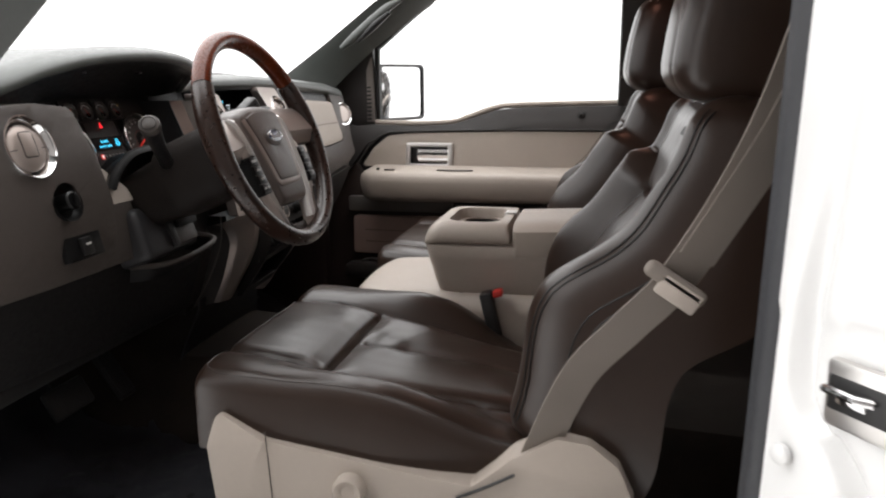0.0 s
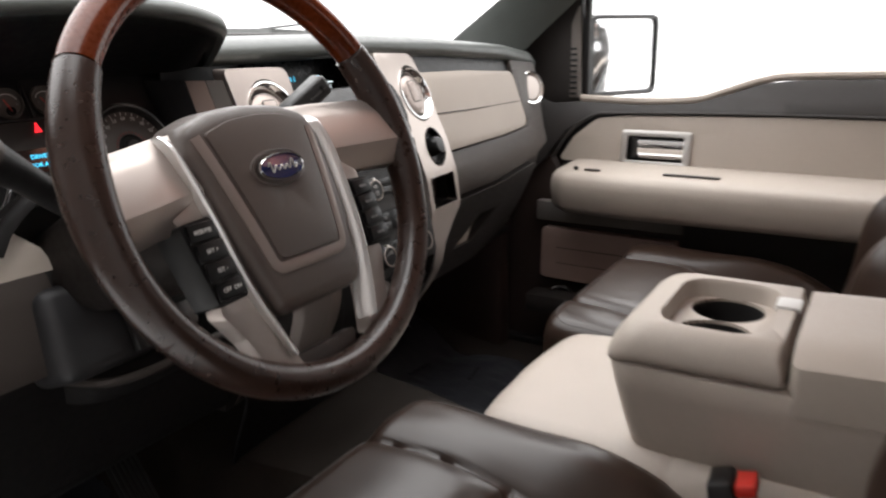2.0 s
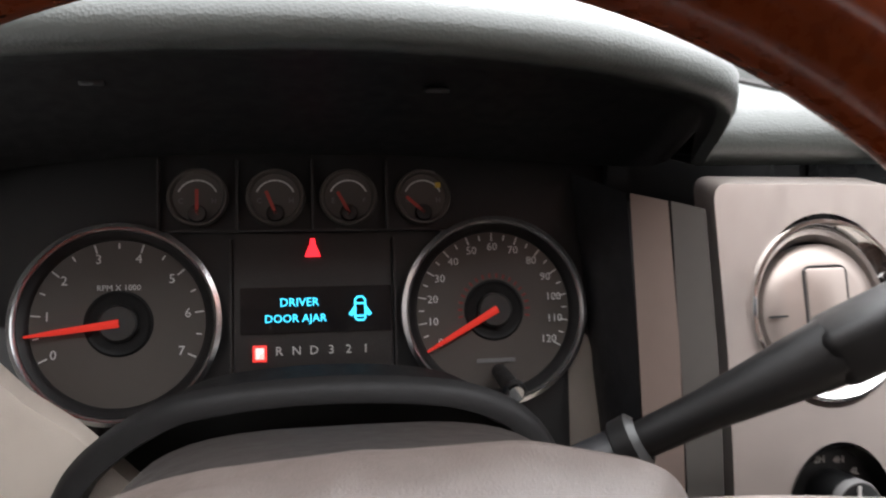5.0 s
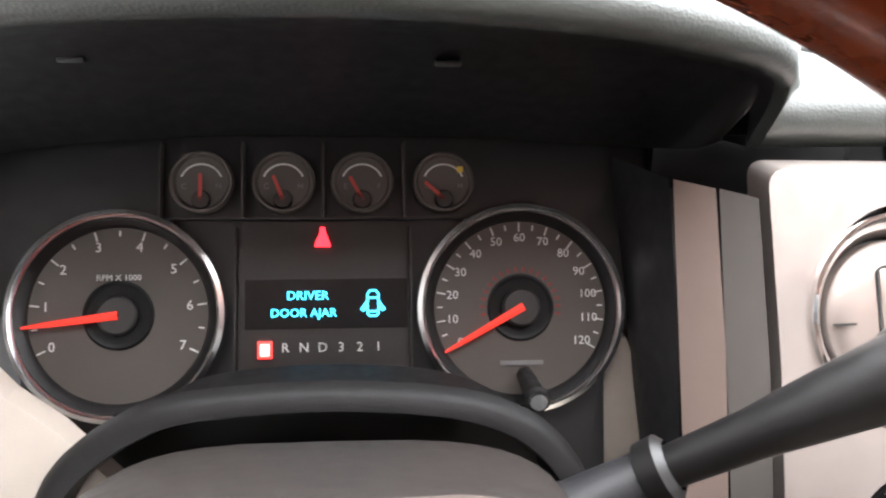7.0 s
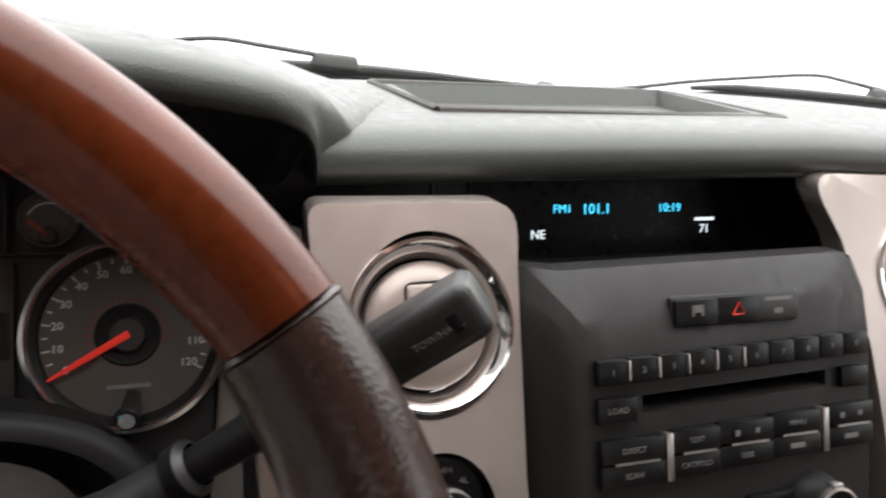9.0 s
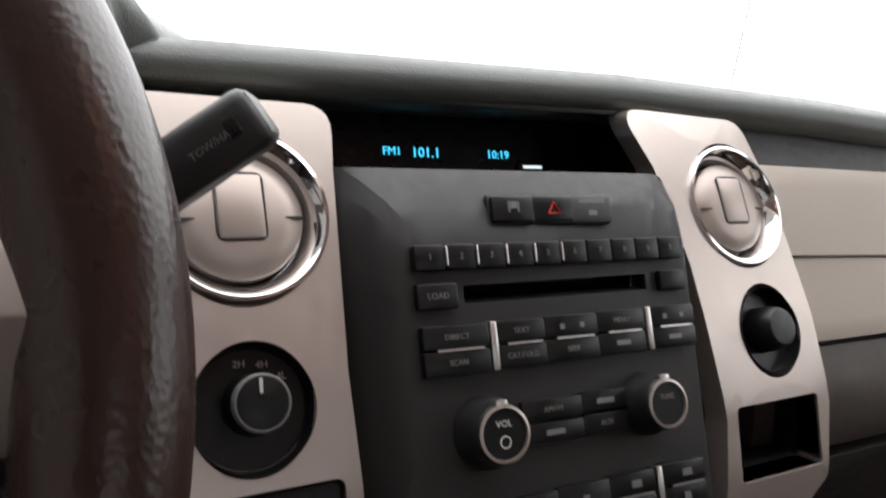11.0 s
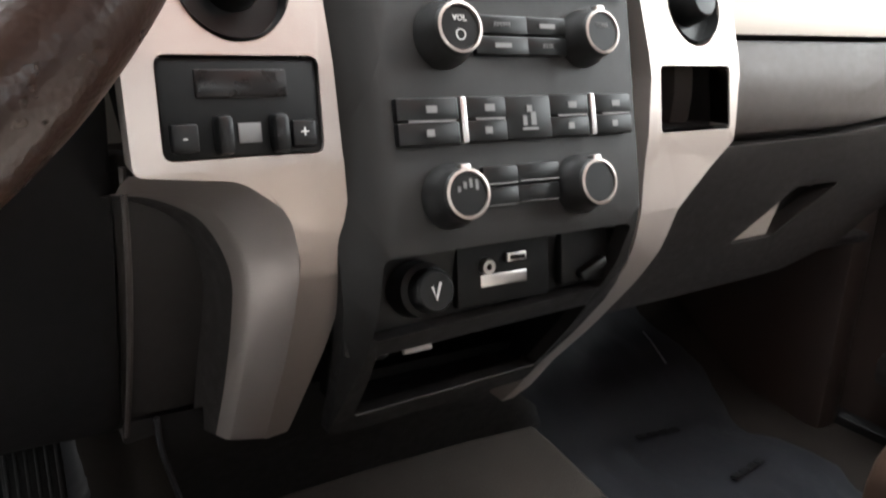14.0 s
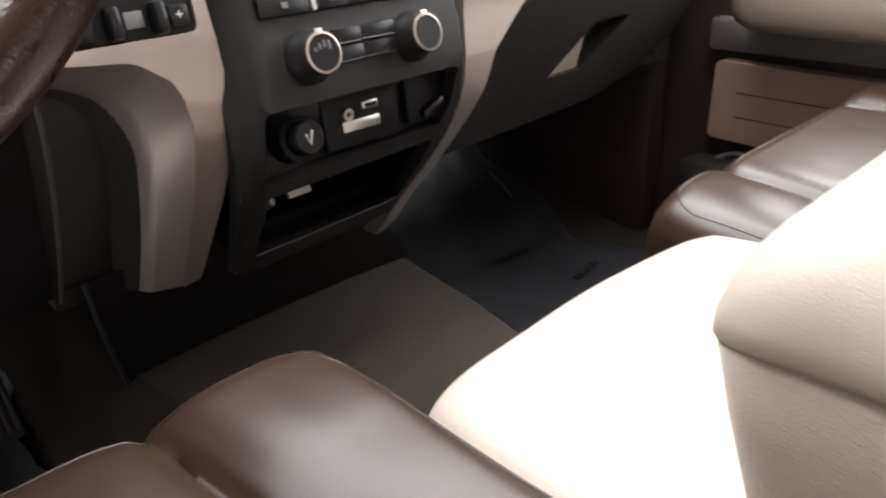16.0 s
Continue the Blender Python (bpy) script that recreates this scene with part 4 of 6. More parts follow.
tr = part("trip_stem", lathe([(0, 0.030), (0.0055, 0.030), (0.0065, 0.028), (0.005, 0.026), (0.0042, -0.004)], (-0.329, 0.232, 0.690), (0, -1, 0.1), 20), BLACK, clus, "black trip reset stem")
part("stem_cap", lathe([(0, 0.0015), (0.004, 0.0015), (0.0048, 0)], (-0.329, 0.202, 0.693), (0, -1, 0.1), 16), CHROME, tr)

clus.location += Vector((0.003, 0.008, -0.002))

# ---- centre stack ----
stack = thing("centre_stack", (0, 0.2, 0.34), "black radio and climate stack between silver bezels", "centre stack")
LEAN = 15.5
MS = pose(0, 0, 0, -LEAN).to_3x3()
MT = pose(0, 0, 0, 90 - LEAN).to_3x3()
NS = Vector((0, -math.cos(radians(LEAN)), math.sin(radians(LEAN))))
SKEW = 0.06


def sy(z):
    return interp(z, (0.30, 0.33, 0.36, 0.40, 0.44, 0.47, 0.505, 0.537, 0.575, 0.63, 0.717, 0.743, 0.755, 0.7605), (0.240, 0.215, 0.197, 0.166, 0.140, 0.126, 0.119, 0.124, 0.134, 0.147, 0.168, 0.180, 0.190, 0.198))


def S(x, z, out=0.0):
    edge = max(0, abs(x) - 0.106)
    return Vector((x, sy(z) + SKEW * x + 1.4 * edge, z)) + NS * out


def by(z):
    return interp(z, (0.33, 0.36, 0.43, 0.48, 0.52, 0.555, 0.61, 0.664, 0.74, 0.80, 0.812), (0.232, 0.212, 0.172, 0.150, 0.142, 0.140, 0.150, 0.168, 0.198, 0.222, 0.230))


NV = Vector((SKEW, -1, 0.40)).normalized()
NK = Vector((SKEW, -1, 0.35)).normalized()


def B(x, z, out=0.0):
    return Vector((x, by(z) + SKEW * x, z)) + NS * out


def BR(x, z):
    """The passenger-side bezel: its leg comes forward to the fascia."""
    k = min(1, max(0, (0.565 - z) / 0.125))
    k = k * k * (3 - 2 * k)
    return Vector((x, by(z) * (1 - k) + (sy(z) + 0.003) * k + SKEW * x, z))


face = [(-0.126, 0.7605), (0.112, 0.7605), (0.124, 0.72), (0.132, 0.55), (0.118, 0.49), (0.080, 0.345), (-0.105, 0.345), (-0.122, 0.49), (-0.128, 0.55), (-0.130, 0.70)]
rec1 = rounded([(-0.104, 0.444), (0.088, 0.448), (0.098, 0.500), (-0.106, 0.502)], 0.006)
rec2 = rounded([(-0.090, 0.364), (0.078, 0.364), (0.086, 0.432), (-0.096, 0.430)], 0.004)
cdslot = rounded(rect(-0.062, 0.068, 0.6895, 0.6990), 0.001)
part("fascia", plate(rounded(face, [0.01, 0.02, 0, 0, 0.02, 0.01, 0.01, 0.02, 0, 0]), [rec1, rec2, cdslot], lambda a, b: S(a, b), (0, 0.014, 0), 0.003, cuts=20, cuts_a=27), STACK, stack, "matt black stack fascia", even=True)
part("recess_back", plate(rounded([(-0.115, 0.43), (0.112, 0.43), (0.112, 0.51), (-0.118, 0.51)], 0.004), [], lambda a, b: (a, 0.150 + SKEW * a + 0.1 * (0.47 - b), b), (0, 0.004, 0), 0, cuts=3), BLACK, stack)
part("slot_back", box((0, 0.20, 0.69), (0.16, 0.01, 0.03), 0), GLOSS, stack)
pocket = loft([[Vector((a, back or sy(z) + SKEW * a + 0.013, z)) for a, z in ((-0.100, 0.436), (-0.098, 0.410), (-0.094, 0.385), (-0.092, 0.358), (0.086, 0.358), (0.091, 0.385), (0.095, 0.410), (0.098, 0.438))] for back in (0, 0.30)], closed=True)
pocket.faces.new([v for v in pocket.verts if v.co.y > 0.29])
part("pocket", pocket, SOCKET, stack, "open black storage pocket")
part("pocket_tag", box((-0.050, 0.172, 0.4165), (0.022, 0.005, 0.009), 0.001, pose(0, 0, 0, -30).to_3x3()), PRINT, stack)
part("pocket_socket", lathe([(0, 0.004), (0.004, 0.005), (0.006, 0.0), (0.006, -0.006)], (-0.052, 0.222, 0.392), (0.4, -0.8, 0.3), 16), SATIN, stack)

part("pocket_lip", tube([S(x, 0.3635, 0.0005) for x in (-0.088, -0.04, 0.0, 0.04, 0.077)], 0.0010, 6), DARK, stack)

# silver bezels
lb_out = [(-0.233, 0.796), (-0.119, 0.794), (-0.122, 0.76), (-0.126, 0.66), (-0.122, 0.56), (-0.114, 0.49), (-0.131, 0.352), (-0.148, 0.350), (-0.147, 0.42), (-0.146, 0.500), (-0.154, 0.530), (-0.180, 0.549), (-0.232, 0.555), (-0.233, 0.62), (-0.231, 0.72)]
fwd_c, box_r = (-0.1740, 0.6475), (-0.2175, -0.1325, 0.5610, 0.6115)
vl_c, vr_c = (-0.1725, 0.737), (0.185, 0.7395)
lb = part("bezel", plate(rounded(lb_out, [0.008, 0.022, 0, 0, 0.02, 0.02, 0.002, 0.002, 0, 0.03, 0.03, 0.03, 0.006, 0, 0]), [disc(*vl_c, 0.0425, 48, 0.0445), disc(*fwd_c, 0.0295, 44, 0.0300), rounded(rect(*box_r), 0.006)], lambda a, b: B(a, b), (0, 0.02, 0), 0.003, cuts=26, cuts_a=16), SILVER, stack, "champagne silver bezel", even=True)
rb_out = [(0.090, 0.806), (0.210, 0.802), (0.226, 0.755), (0.238, 0.66), (0.239, 0.60), (0.231, 0.548), (0.205, 0.530), (0.164, 0.500), (0.131, 0.44), (0.096, 0.325), (0.090, 0.312), (0.076, 0.312), (0.080, 0.335), (0.102, 0.42), (0.122, 0.50), (0.133, 0.60), (0.126, 0.70), (0.112, 0.765)]
cub_r = (0.143, 0.226, 0.5585, 0.6075)
rb = part("bezel", plate(rounded(rb_out, [0.02, 0.02, 0, 0, 0, 0.008, 0.01, 0.02, 0, 0.01, 0.002, 0.002, 0, 0, 0, 0, 0, 0.01]), [disc(*vr_c, 0.0425, 48, 0.0445), disc(0.190, 0.653, 0.0295, 44, 0.0315), rounded(rect(*cub_r), 0.004)], lambda a, b: BR(a, b), (0, 0.02, 0), 0.003, cuts=26, cuts_a=16), SILVER, stack, "champagne silver bezel", even=True)
edge = spline([B(-0.234, 0.556), B(-0.20, 0.5545), B(-0.170, 0.545), B(-0.150, 0.517), B(-0.146, 0.47), B(-0.147, 0.41), B(-0.148, 0.352)], 40)
inset = spline([(-0.236, 0.176, 0.536), (-0.212, 0.177, 0.531), (-0.188, 0.176, 0.516), (-0.174, 0.175, 0.485), (-0.172, 0.184, 0.45), (-0.174, 0.200, 0.40), (-0.176, 0.222, 0.352)], 40)
shoulder = [b.lerp(a, 0.24) + Vector((0, -0.002, 0)) for a, b in zip(edge, inset)]
part("leg_chamfer", loft([edge, [a.lerp(b, 0.5) + Vector((-0.0008, -0.001, 0.0005)) for a, b in zip(edge, shoulder)], shoulder]), SILVER, stack, "silver slanted leg edge", angle=70)
inset = [p + Vector((0, 0.006, 0)) for p in inset]
part("leg_lip", loft([shoulder, [p.lerp(q, 0.25) + Vector((-0.001, 0, 0)) for p, q in zip(shoulder, inset)], inset]), SILVER, stack, angle=70)
part("leg_recess", loft([inset, [p + Vector((-0.010, 0.05, -0.012)) for p in inset]]), DARK, stack, angle=70)
# flank of the driver's bezel
zs = (0.600, 0.64, 0.68, 0.72, 0.76, 0.784)


def flank(x0, d0, x1, d1, slope=0.0):
    return loft([[B(interp(z, (0.6, 0.72, 0.8), (x0 - 0.002, x0, x0 - 0.002)), z) + Vector((0, d0, 0)), B(x0, z) + Vector(((x1 - x0) * 0.5, (d0 + d1) / 2 - 0.001, 0)), B(x1 + slope * (0.784 - z), z) + Vector((0, d1, 0))] for z in zs])


part("flank_grey", flank(-0.2345, 0.003, -0.2450, 0.022), ASH, stack, "grey side band of the bezel")
part("flank_trim", flank(-0.2450, 0.022, -0.2585, 0.042), PINK, stack, "pinkish silver flank trim")
part("flank_fin", flank(-0.2590, 0.042, -0.272, 0.105, 0.10), CHAR, stack, "charcoal side fin")

dash_save = dash
dash = stack
air_vent(B(*vl_c), NV, 0.044, VENT)
air_vent(B(*vr_c), NV, 0.044, VENT)
dash = dash_save


def knob(name, p, r, h, parent, ring=True, marks=""):
    """A ribbed rotary knob with a satin ring."""
    k = part(name, lathe([(r * 1.30, -0.002), (r * 1.28, 0.004), (r * 1.08, 0.008), (r * 1.04, h - 0.004), (r, h - 0.001), (r * 0.95, h)], p, NS, 40), BLACK, parent, "black rotary knob with a satin ring")
    part("ring", lathe([(r * 0.97, h - 0.0015), (r * 0.96, h + 0.0004), (r * 0.86, h + 0.0008), (r * 0.84, h - 0.001)], p, NS, 40), SILVER, k)
    part("cap", lathe([(0, h - 0.0004), (r * 0.82, h - 0.0004), (r * 0.85, h - 0.002)], p, NS, 32), BUTTON, k)
    fr = frame_of(NS)
    part("pointer", box(p + fr @ Vector((0, r * 1.0, h - 0.003)), (0.007, 0.004, 0.006), 0.001, fr), SATIN, k)
    return k


kv = knob("volume_knob", S(-0.0560, 0.6235), 0.0150, 0.021, stack)
text("VOL", 0.0048, S(-0.0560, 0.6235) + NS * 0.0208 + MT @ Vector((0, 0.005, 0)), MT, PRINT, kv)
part("power_symbol", lathe([(0.0026, 0), (0.0026, 0.0004), (0.0032, 0.0004), (0.0032, 0)], S(-0.0560, 0.6235) + NS * 0.0206 + MT @ Vector((0, -0.004, 0)), NS, 20), PRINT, kv)
kt = knob("tune_knob", S(0.0560, 0.6240), 0.0145, 0.021, stack)
text("TUNE", 0.0040, S(0.0560, 0.6240) + NS * 0.0208 + MT @ Vector((0, 0.004, 0)), MT, PRINT_DIM, kt)
kl = knob("fan_knob", S(-0.0600, 0.5335), 0.0150, 0.021, stack)
bars([(-0.006, 0.003, 0.002, 0.003), (-0.002, 0.005, 0.002, 0.004), (0.002, 0.006, 0.002, 0.005), (0.006, 0.005, 0.002, 0.006)], PRINT_DIM, kl, lambda a, b: S(-0.0600, 0.5335) + NS * 0.0208 + MT @ Vector((a, b, 0)), MS)
knob("temperature_knob", S(0.0440, 0.5320), 0.0152, 0.021, stack)


def button(name, x0, x1, z0, z1, label="", size=0.0042, material=None, depth=0.005, dim=True):
    p = S((x0 + x1) / 2, (z0 + z1) / 2, depth / 2)
    b = part(name, box(p, (x1 - x0, depth, (z1 - z0) / math.cos(radians(LEAN))), 0.0012, MS), material or BUTTON, stack)
    if label:
        text(label, size, S((x0 + x1) / 2, (z0 + z1) / 2, depth + 0.0003), MT, PRINT_DIM if dim else PRINT, b)
    return b


def satin_bar(x, z0, z1, w=0.0042):
    p = S(x, (z0 + z1) / 2, 0.004)
    part("satin_bar", box(p, (w, 0.007, (z1 - z0) / math.cos(radians(LEAN))), 0.001, MS), SATIN, stack, "satin metal divider bar")


# hazard row
part("switch_bank", box(S(0.003, 0.7380, 0.001), (0.087, 0.006, 0.018), 0.003, MS), BLACK, stack)
for k, x in enumerate((-0.0252, 0.0030, 0.0312)):
    b = button("switch", x - 0.0137, x + 0.0137, 0.7310, 0.7450)
    q = S(x, 0.7380, 0.0054)
    if k == 1:
        part("hazard_triangle", tube([q + MT @ Vector(v) for v in ((-0.004, -0.003, 0), (0.004, -0.003, 0), (0, 0.0036, 0), (-0.004, -0.003, 0))], 0.0005, 6), RED, b)
    else:
        bars([(-0.003, 0.001, 0.0012, 0.006), (0.003, 0.001, 0.0012, 0.006), (0, 0.002, 0.004, 0.004)] if k == 0 else [(0, 0.004, 0.019, 0.0022), (0, -0.003, 0.006, 0.003)], PRINT_DIM, b, lambda a, c, q=q: q + MT @ Vector((a, c, 0)), MS)
# presets
for k in range(10):
    x = -0.0832 + 0.0188 * k
    button("preset_button", x - 0.0086, x + 0.0086, 0.7070, 0.7200, "1234567890"[k], 0.0048, depth=0.006)
    if k < 5:
        satin_bar(x + 0.0094, 0.7085, 0.719, 0.0014)
button("load_button", -0.0915, -0.0680, 0.6875, 0.7005, "LOAD", 0.0046)
button("eject_button", 0.0765, 0.0970, 0.6880, 0.7000)
# audio bank
zt, zm, zb = 0.6790, 0.6665, 0.6540
for x0, x1, a, b in ((-0.0905, -0.0520, "DIRECT", "SCAN"), (-0.0465, -0.0155, "TEXT", "CAT/FOLD"), (-0.0145, 0.0215, "", "SEEK"), (0.0225, 0.0575, "MENU", ""), (0.0640, 0.0990, "", "")):
    u = button("audio_button", x0, x1, zm + 0.0004, zt, a, 0.0042, depth=0.006)
    w = button("audio_button", x0, x1, zb, zm - 0.0004, b, 0.0042, depth=0.006)
    part("edge_line", box(S((x0 + x1) / 2 + 0.002, zm, 0.0062), ((x1 - x0) * 0.7, 0.0006, 0.0012), 0, MS), SATIN, u)
    if not a:
        bars([(-0.007, 0.0, 0.003, 0.003), (0.007, 0, 0.003, 0.003)], PRINT_DIM, u, lambda c, d, xc=(x0 + x1) / 2: S(xc + c, (zm + zt) / 2 + d, 0.0062), MS)
    if not b:
        bars([(0, 0, 0.010, 0.0028)], PRINT_DIM, w, lambda c, d, xc=(x0 + x1) / 2: S(xc + c, (zb + zm) / 2 + d, 0.0062), MS)
satin_bar(-0.0492, zb, zt)
satin_bar(0.0608, zb, zt)
for x0, x1, a, b in ((-0.0340, 0.0055, "AM/FM", "-"), (0.0065, 0.0380, "-", "AUX")):
    for z0, z1, s in ((0.6245, 0.6355, a), (0.6125, 0.6235, b)):
        q = button("source_button", x0, x1, z0, z1, "" if s == "-" else s, 0.0042)
        if s == "-":
            bars([(0, 0, 0.012, 0.0028)], PRINT_DIM, q, lambda c, d, xc=(x0 + x1) / 2, zc=(z0 + z1) / 2: S(xc + c, zc + d, 0.0054), MS)
# climate bank
ct, cm, cb = 0.5885, 0.5755, 0.5625
for x0, x1, n in ((-0.0935, -0.0525, 2), (-0.0455, -0.0170, 2), (-0.0160, 0.0190, 1), (0.0200, 0.0525, 2), (0.0600, 0.0930, 2)):
    if n == 1:
        u = button("mode_button", x0, x1, cb, ct, depth=0.006)
        bars([(0, 0.005, 0.004, 0.004), (-0.004, -0.002, 0.003, 0.006), (0.003, -0.001, 0.004, 0.008), (0, -0.007, 0.012, 0.0016)], PRINT_DIM, u, lambda c, d, xc=(x0 + x1) / 2: S(xc + c, cm + d, 0.0064), MS)
        continue
    u = button("climate_button", x0, x1, cm + 0.0004, ct, depth=0.006)
    w = button("climate_button", x0, x1, cb, cm - 0.0004, depth=0.006)
    part("edge_line", box(S((x0 + x1) / 2 + 0.002, cm, 0.0062), ((x1 - x0) * 0.75, 0.0006, 0.0012), 0, MS), PRINT_DIM, u)
    bars([(0.002, 0.0, 0.007, 0.004)], PRINT_DIM, u, lambda c, d, xc=(x0 + x1) / 2: S(xc + c, (cm + ct) / 2 + d, 0.0064), MS)
    bars([(0, 0, 0.005, 0.004)], PRINT_DIM, w, lambda c, d, xc=(x0 + x1) / 2: S(xc + c, (cb + cm) / 2 + d, 0.0064), MS)
satin_bar(-0.0490, cb, ct)
satin_bar(0.0562, cb, ct)
for x0, x1 in ((-0.0370, -0.0110), (-0.0100, 0.0230)):
    for z0, z1 in ((0.5370, 0.5480), (0.5245, 0.5355)):
        b = button("climate_button", x0, x1, z0, z1)
        part("edge_line", box(S((x0 + x1) / 2, z0 + 0.0008, 0.0052), ((x1 - x0) * 0.9, 0.0005, 0.0008), 0, MS), PRINT_DIM, b)

# display above the fascia
disp = part("display", plate(rounded(rect(-0.118, 0.125, 0.735, 0.812), 0.004), [], lambda a, b: (a, 0.2895 + 0.2 * (b - 0.77), b), (0, 0.006, 0), 0, cuts=2), DISPLAY, stack, "dark display with small cyan figures")
MD = pose(0, 0, 0, 79).to_3x3()
text("FM1", 0.0080, (-0.0520, 0.2888, 0.7725), MD, CYAN, disp, "display_text")
text("101.1", 0.0100, (-0.0265, 0.2887, 0.7720), MD, CYAN, disp, "display_text")
text("10:19", 0.0085, (0.0310, 0.2887, 0.7720), MD, CYAN, disp, "display_text")
text("NE", 0.0085, (-0.0700, 0.2855, 0.7560), MD, WHITE_LIT, disp, "display_text")
bars([(0.0600, 0.7640, 0.016, 0.0022)], WHITE_LIT, disp, lambda a, b: (a, 0.2883 + 0.2 * (b - 0.77), b), pose(0, 0, 0, -11).to_3x3())
text("71", 0.0085, (0.0600, 0.2857, 0.7570), MD, WHITE_LIT, disp, "display_text")
part("display_shelf", plate(rounded(rect(-0.104, 0.110, 0.197, 0.30), 0.002), [], lambda a, b: (a, b + SKEW * a, 0.7490 - 0.10 * (b - 0.2)), (0, 0, -0.01), 0.001, cuts=3), BLACK, stack)
part("display_roof", box((0.03, 0.272, 0.804), (0.36, 0.06, 0.006), 0.001), BLACK, stack)
part("display_surround", plate(rounded(rect(-0.140, 0.21, 0.725, 0.815), 0.004), [], lambda a, b: (a, 0.2925 + 0.2 * (b - 0.77), b), (0, 0.006, 0), 0, cuts=2), BLACK, stack)
for s, x in ((1, 0.165),):
    part("display_side", box((x - 0.012, 0.282, 0.775), (0.006, 0.06, 0.044), 0.001), BLACK, stack)

# transfer case knob, brake controller, cubby, seat heat knob
q = B(*fwd_c)
k4 = part("drive_mode_knob", lathe([(0.0300, 0.001), (0.0290, -0.003), (0.0285, -0.010), (0, -0.010)], q, NK, 44), BUTTON, stack, "round black drive mode selector")
qk = q + frame_of(NK) @ Vector((0.002, 0.002, 0))
part("grip", lathe([(0.0150, -0.010), (0.0145, -0.002), (0.0132, 0.007), (0.0122, 0.009), (0.0105, 0.0095), (0, 0.0095)], qk, NK, 40), BUTTON, k4)
part("grip_ring", lathe([(0.0139, 0.0055), (0.0137, 0.0080), (0.0128, 0.0095), (0.0122, 0.0095)], qk, NK, 36), PRINT_DIM, k4)
part("pointer", box(qk + frame_of(NS) @ Vector((0, 0.0085, 0.0098)), (0.0015, 0.007, 0.0006), 0, frame_of(NS)), PRINT, k4)
for ch, a in (("2H", 98), ("4H", 69), ("4L", 40)):
    text(ch, 0.0050, q + frame_of(NK) @ Vector((0.0222 * math.cos(radians(a)), 0.0222 * math.sin(radians(a)), -0.0095)), MT, PRINT, k4, "numeral")
MX = pose(0, 0, 0, -11, 0, math.degrees(math.atan(SKEW))).to_3x3()
bx = part("brake_controller", box(B(-0.175, 0.5865, -0.0055), (0.0845, 0.008, 0.0505), 0.003, MX), SOCKET, stack, "black trailer brake controller with sliders")
part("window", box(B(-0.175, 0.598, -0.002), (0.048, 0.003, 0.014), 0.001, MX), MAROON, bx)
for x, ch in ((-0.2065, "-"), (-0.1440, "+")):
    b = part("gain_button", box(B(x, 0.5720, -0.001), (0.0135, 0.006, 0.014), 0.0015, MX), BUTTON, bx)
    text(ch, 0.009, B(x, 0.5720, 0.0024), MT, PRINT, b)
for x in (-0.1875, -0.1580):
    part("slider", box(B(x, 0.5725, 0.001), (0.0085, 0.013, 0.020), 0.003, MX), BUTTON, bx)
part("lit_label", box(B(-0.1730, 0.5735, -0.0012), (0.012, 0.001, 0.010), 0.0002, MX), PRINT_DIM, bx)
cu = loft([[B(a, b) + Vector((0, d, 0)) for a, b in rounded(rect(*cub_r), 0.004)] for d in (0.002, 0.06)], closed=True)
cu.faces.new([v for v in cu.verts][-len(rounded(rect(*cub_r), 0.004)):])
part("cubby", cu, BLACK, stack, "small open black cubby")
q2 = B(0.190, 0.653)
kp = part("airbag_switch", lathe([(0.030, 0.001), (0.029, -0.003), (0.0285, -0.010), (0, -0.010)], q2, NK, 40), BUTTON, stack, "round black selector recess")
part("grip", lathe([(0.0165, -0.010), (0.0158, 0.000), (0.0140, 0.008), (0.0125, 0.010), (0.009, 0.0105), (0, 0.0105)], q2 + frame_of(NK) @ Vector((0.001, 0.001, 0)), NK, 14), BUTTON, kp)

# lower sockets
li = part("lighter", lathe([(0, 0.012), (0.0115, 0.012), (0.0130, 0.010), (0.0135, 0.0), (0.017, -0.002), (0.018, -0.02)], (-0.071, 0.124, 0.4755), NS, 36), BUTTON, stack, "black cigarette lighter cap")
part("lighter_mark", tube([Vector((-0.071, 0.124, 0.4755)) + NS * 0.0122 + MT @ Vector(v) for v in ((-0.003, 0.003, 0), (-0.001, -0.005, 0), (0.003, 0.005, 0))], 0.0009, 6), PRINT, li)
ap = part("socket_plate", box((0.0, 0.146, 0.474), (0.076, 0.008, 0.046), 0.002, pose(0, 0, 0, -8).to_3x3()), SOCKET, stack)
part("aux_jack", lathe([(0.0018, 0.001), (0.002, 0.003), (0.0048, 0.003), (0.0055, 0.001), (0.0055, -0.002)], (-0.0160, 0.1405, 0.4785), (0, -1, 0.12), 20), SATIN, ap, "metal audio jack")
part("usb_port", box((0.008, 0.1412, 0.4825), (0.016, 0.003, 0.006), 0.001, pose(0, 0, 0, -8).to_3x3()), SATIN, ap)
part("usb_gap", box((0.008, 0.1396, 0.4825), (0.0125, 0.001, 0.0032), 0.0003, pose(0, 0, 0, -8).to_3x3()), GLOSS, ap)
part("label_strip", box((-0.0010, 0.1415, 0.4680), (0.038, 0.002, 0.0085), 0.0008, pose(0, 0, 0, -8, 0, 0).to_3x3()), SATIN, ap, "silver label strip")
part("power_socket", box((0.072, 0.148, 0.474), (0.044, 0.010, 0.040), 0.003, pose(0, 0, 0, -8).to_3x3()), SOCKET, stack)
part("socket_tab", box((0.074, 0.138, 0.4665), (0.024, 0.010, 0.007), 0.002, pose(0, 0, 0, -8, -25).to_3x3()), BUTTON, stack)

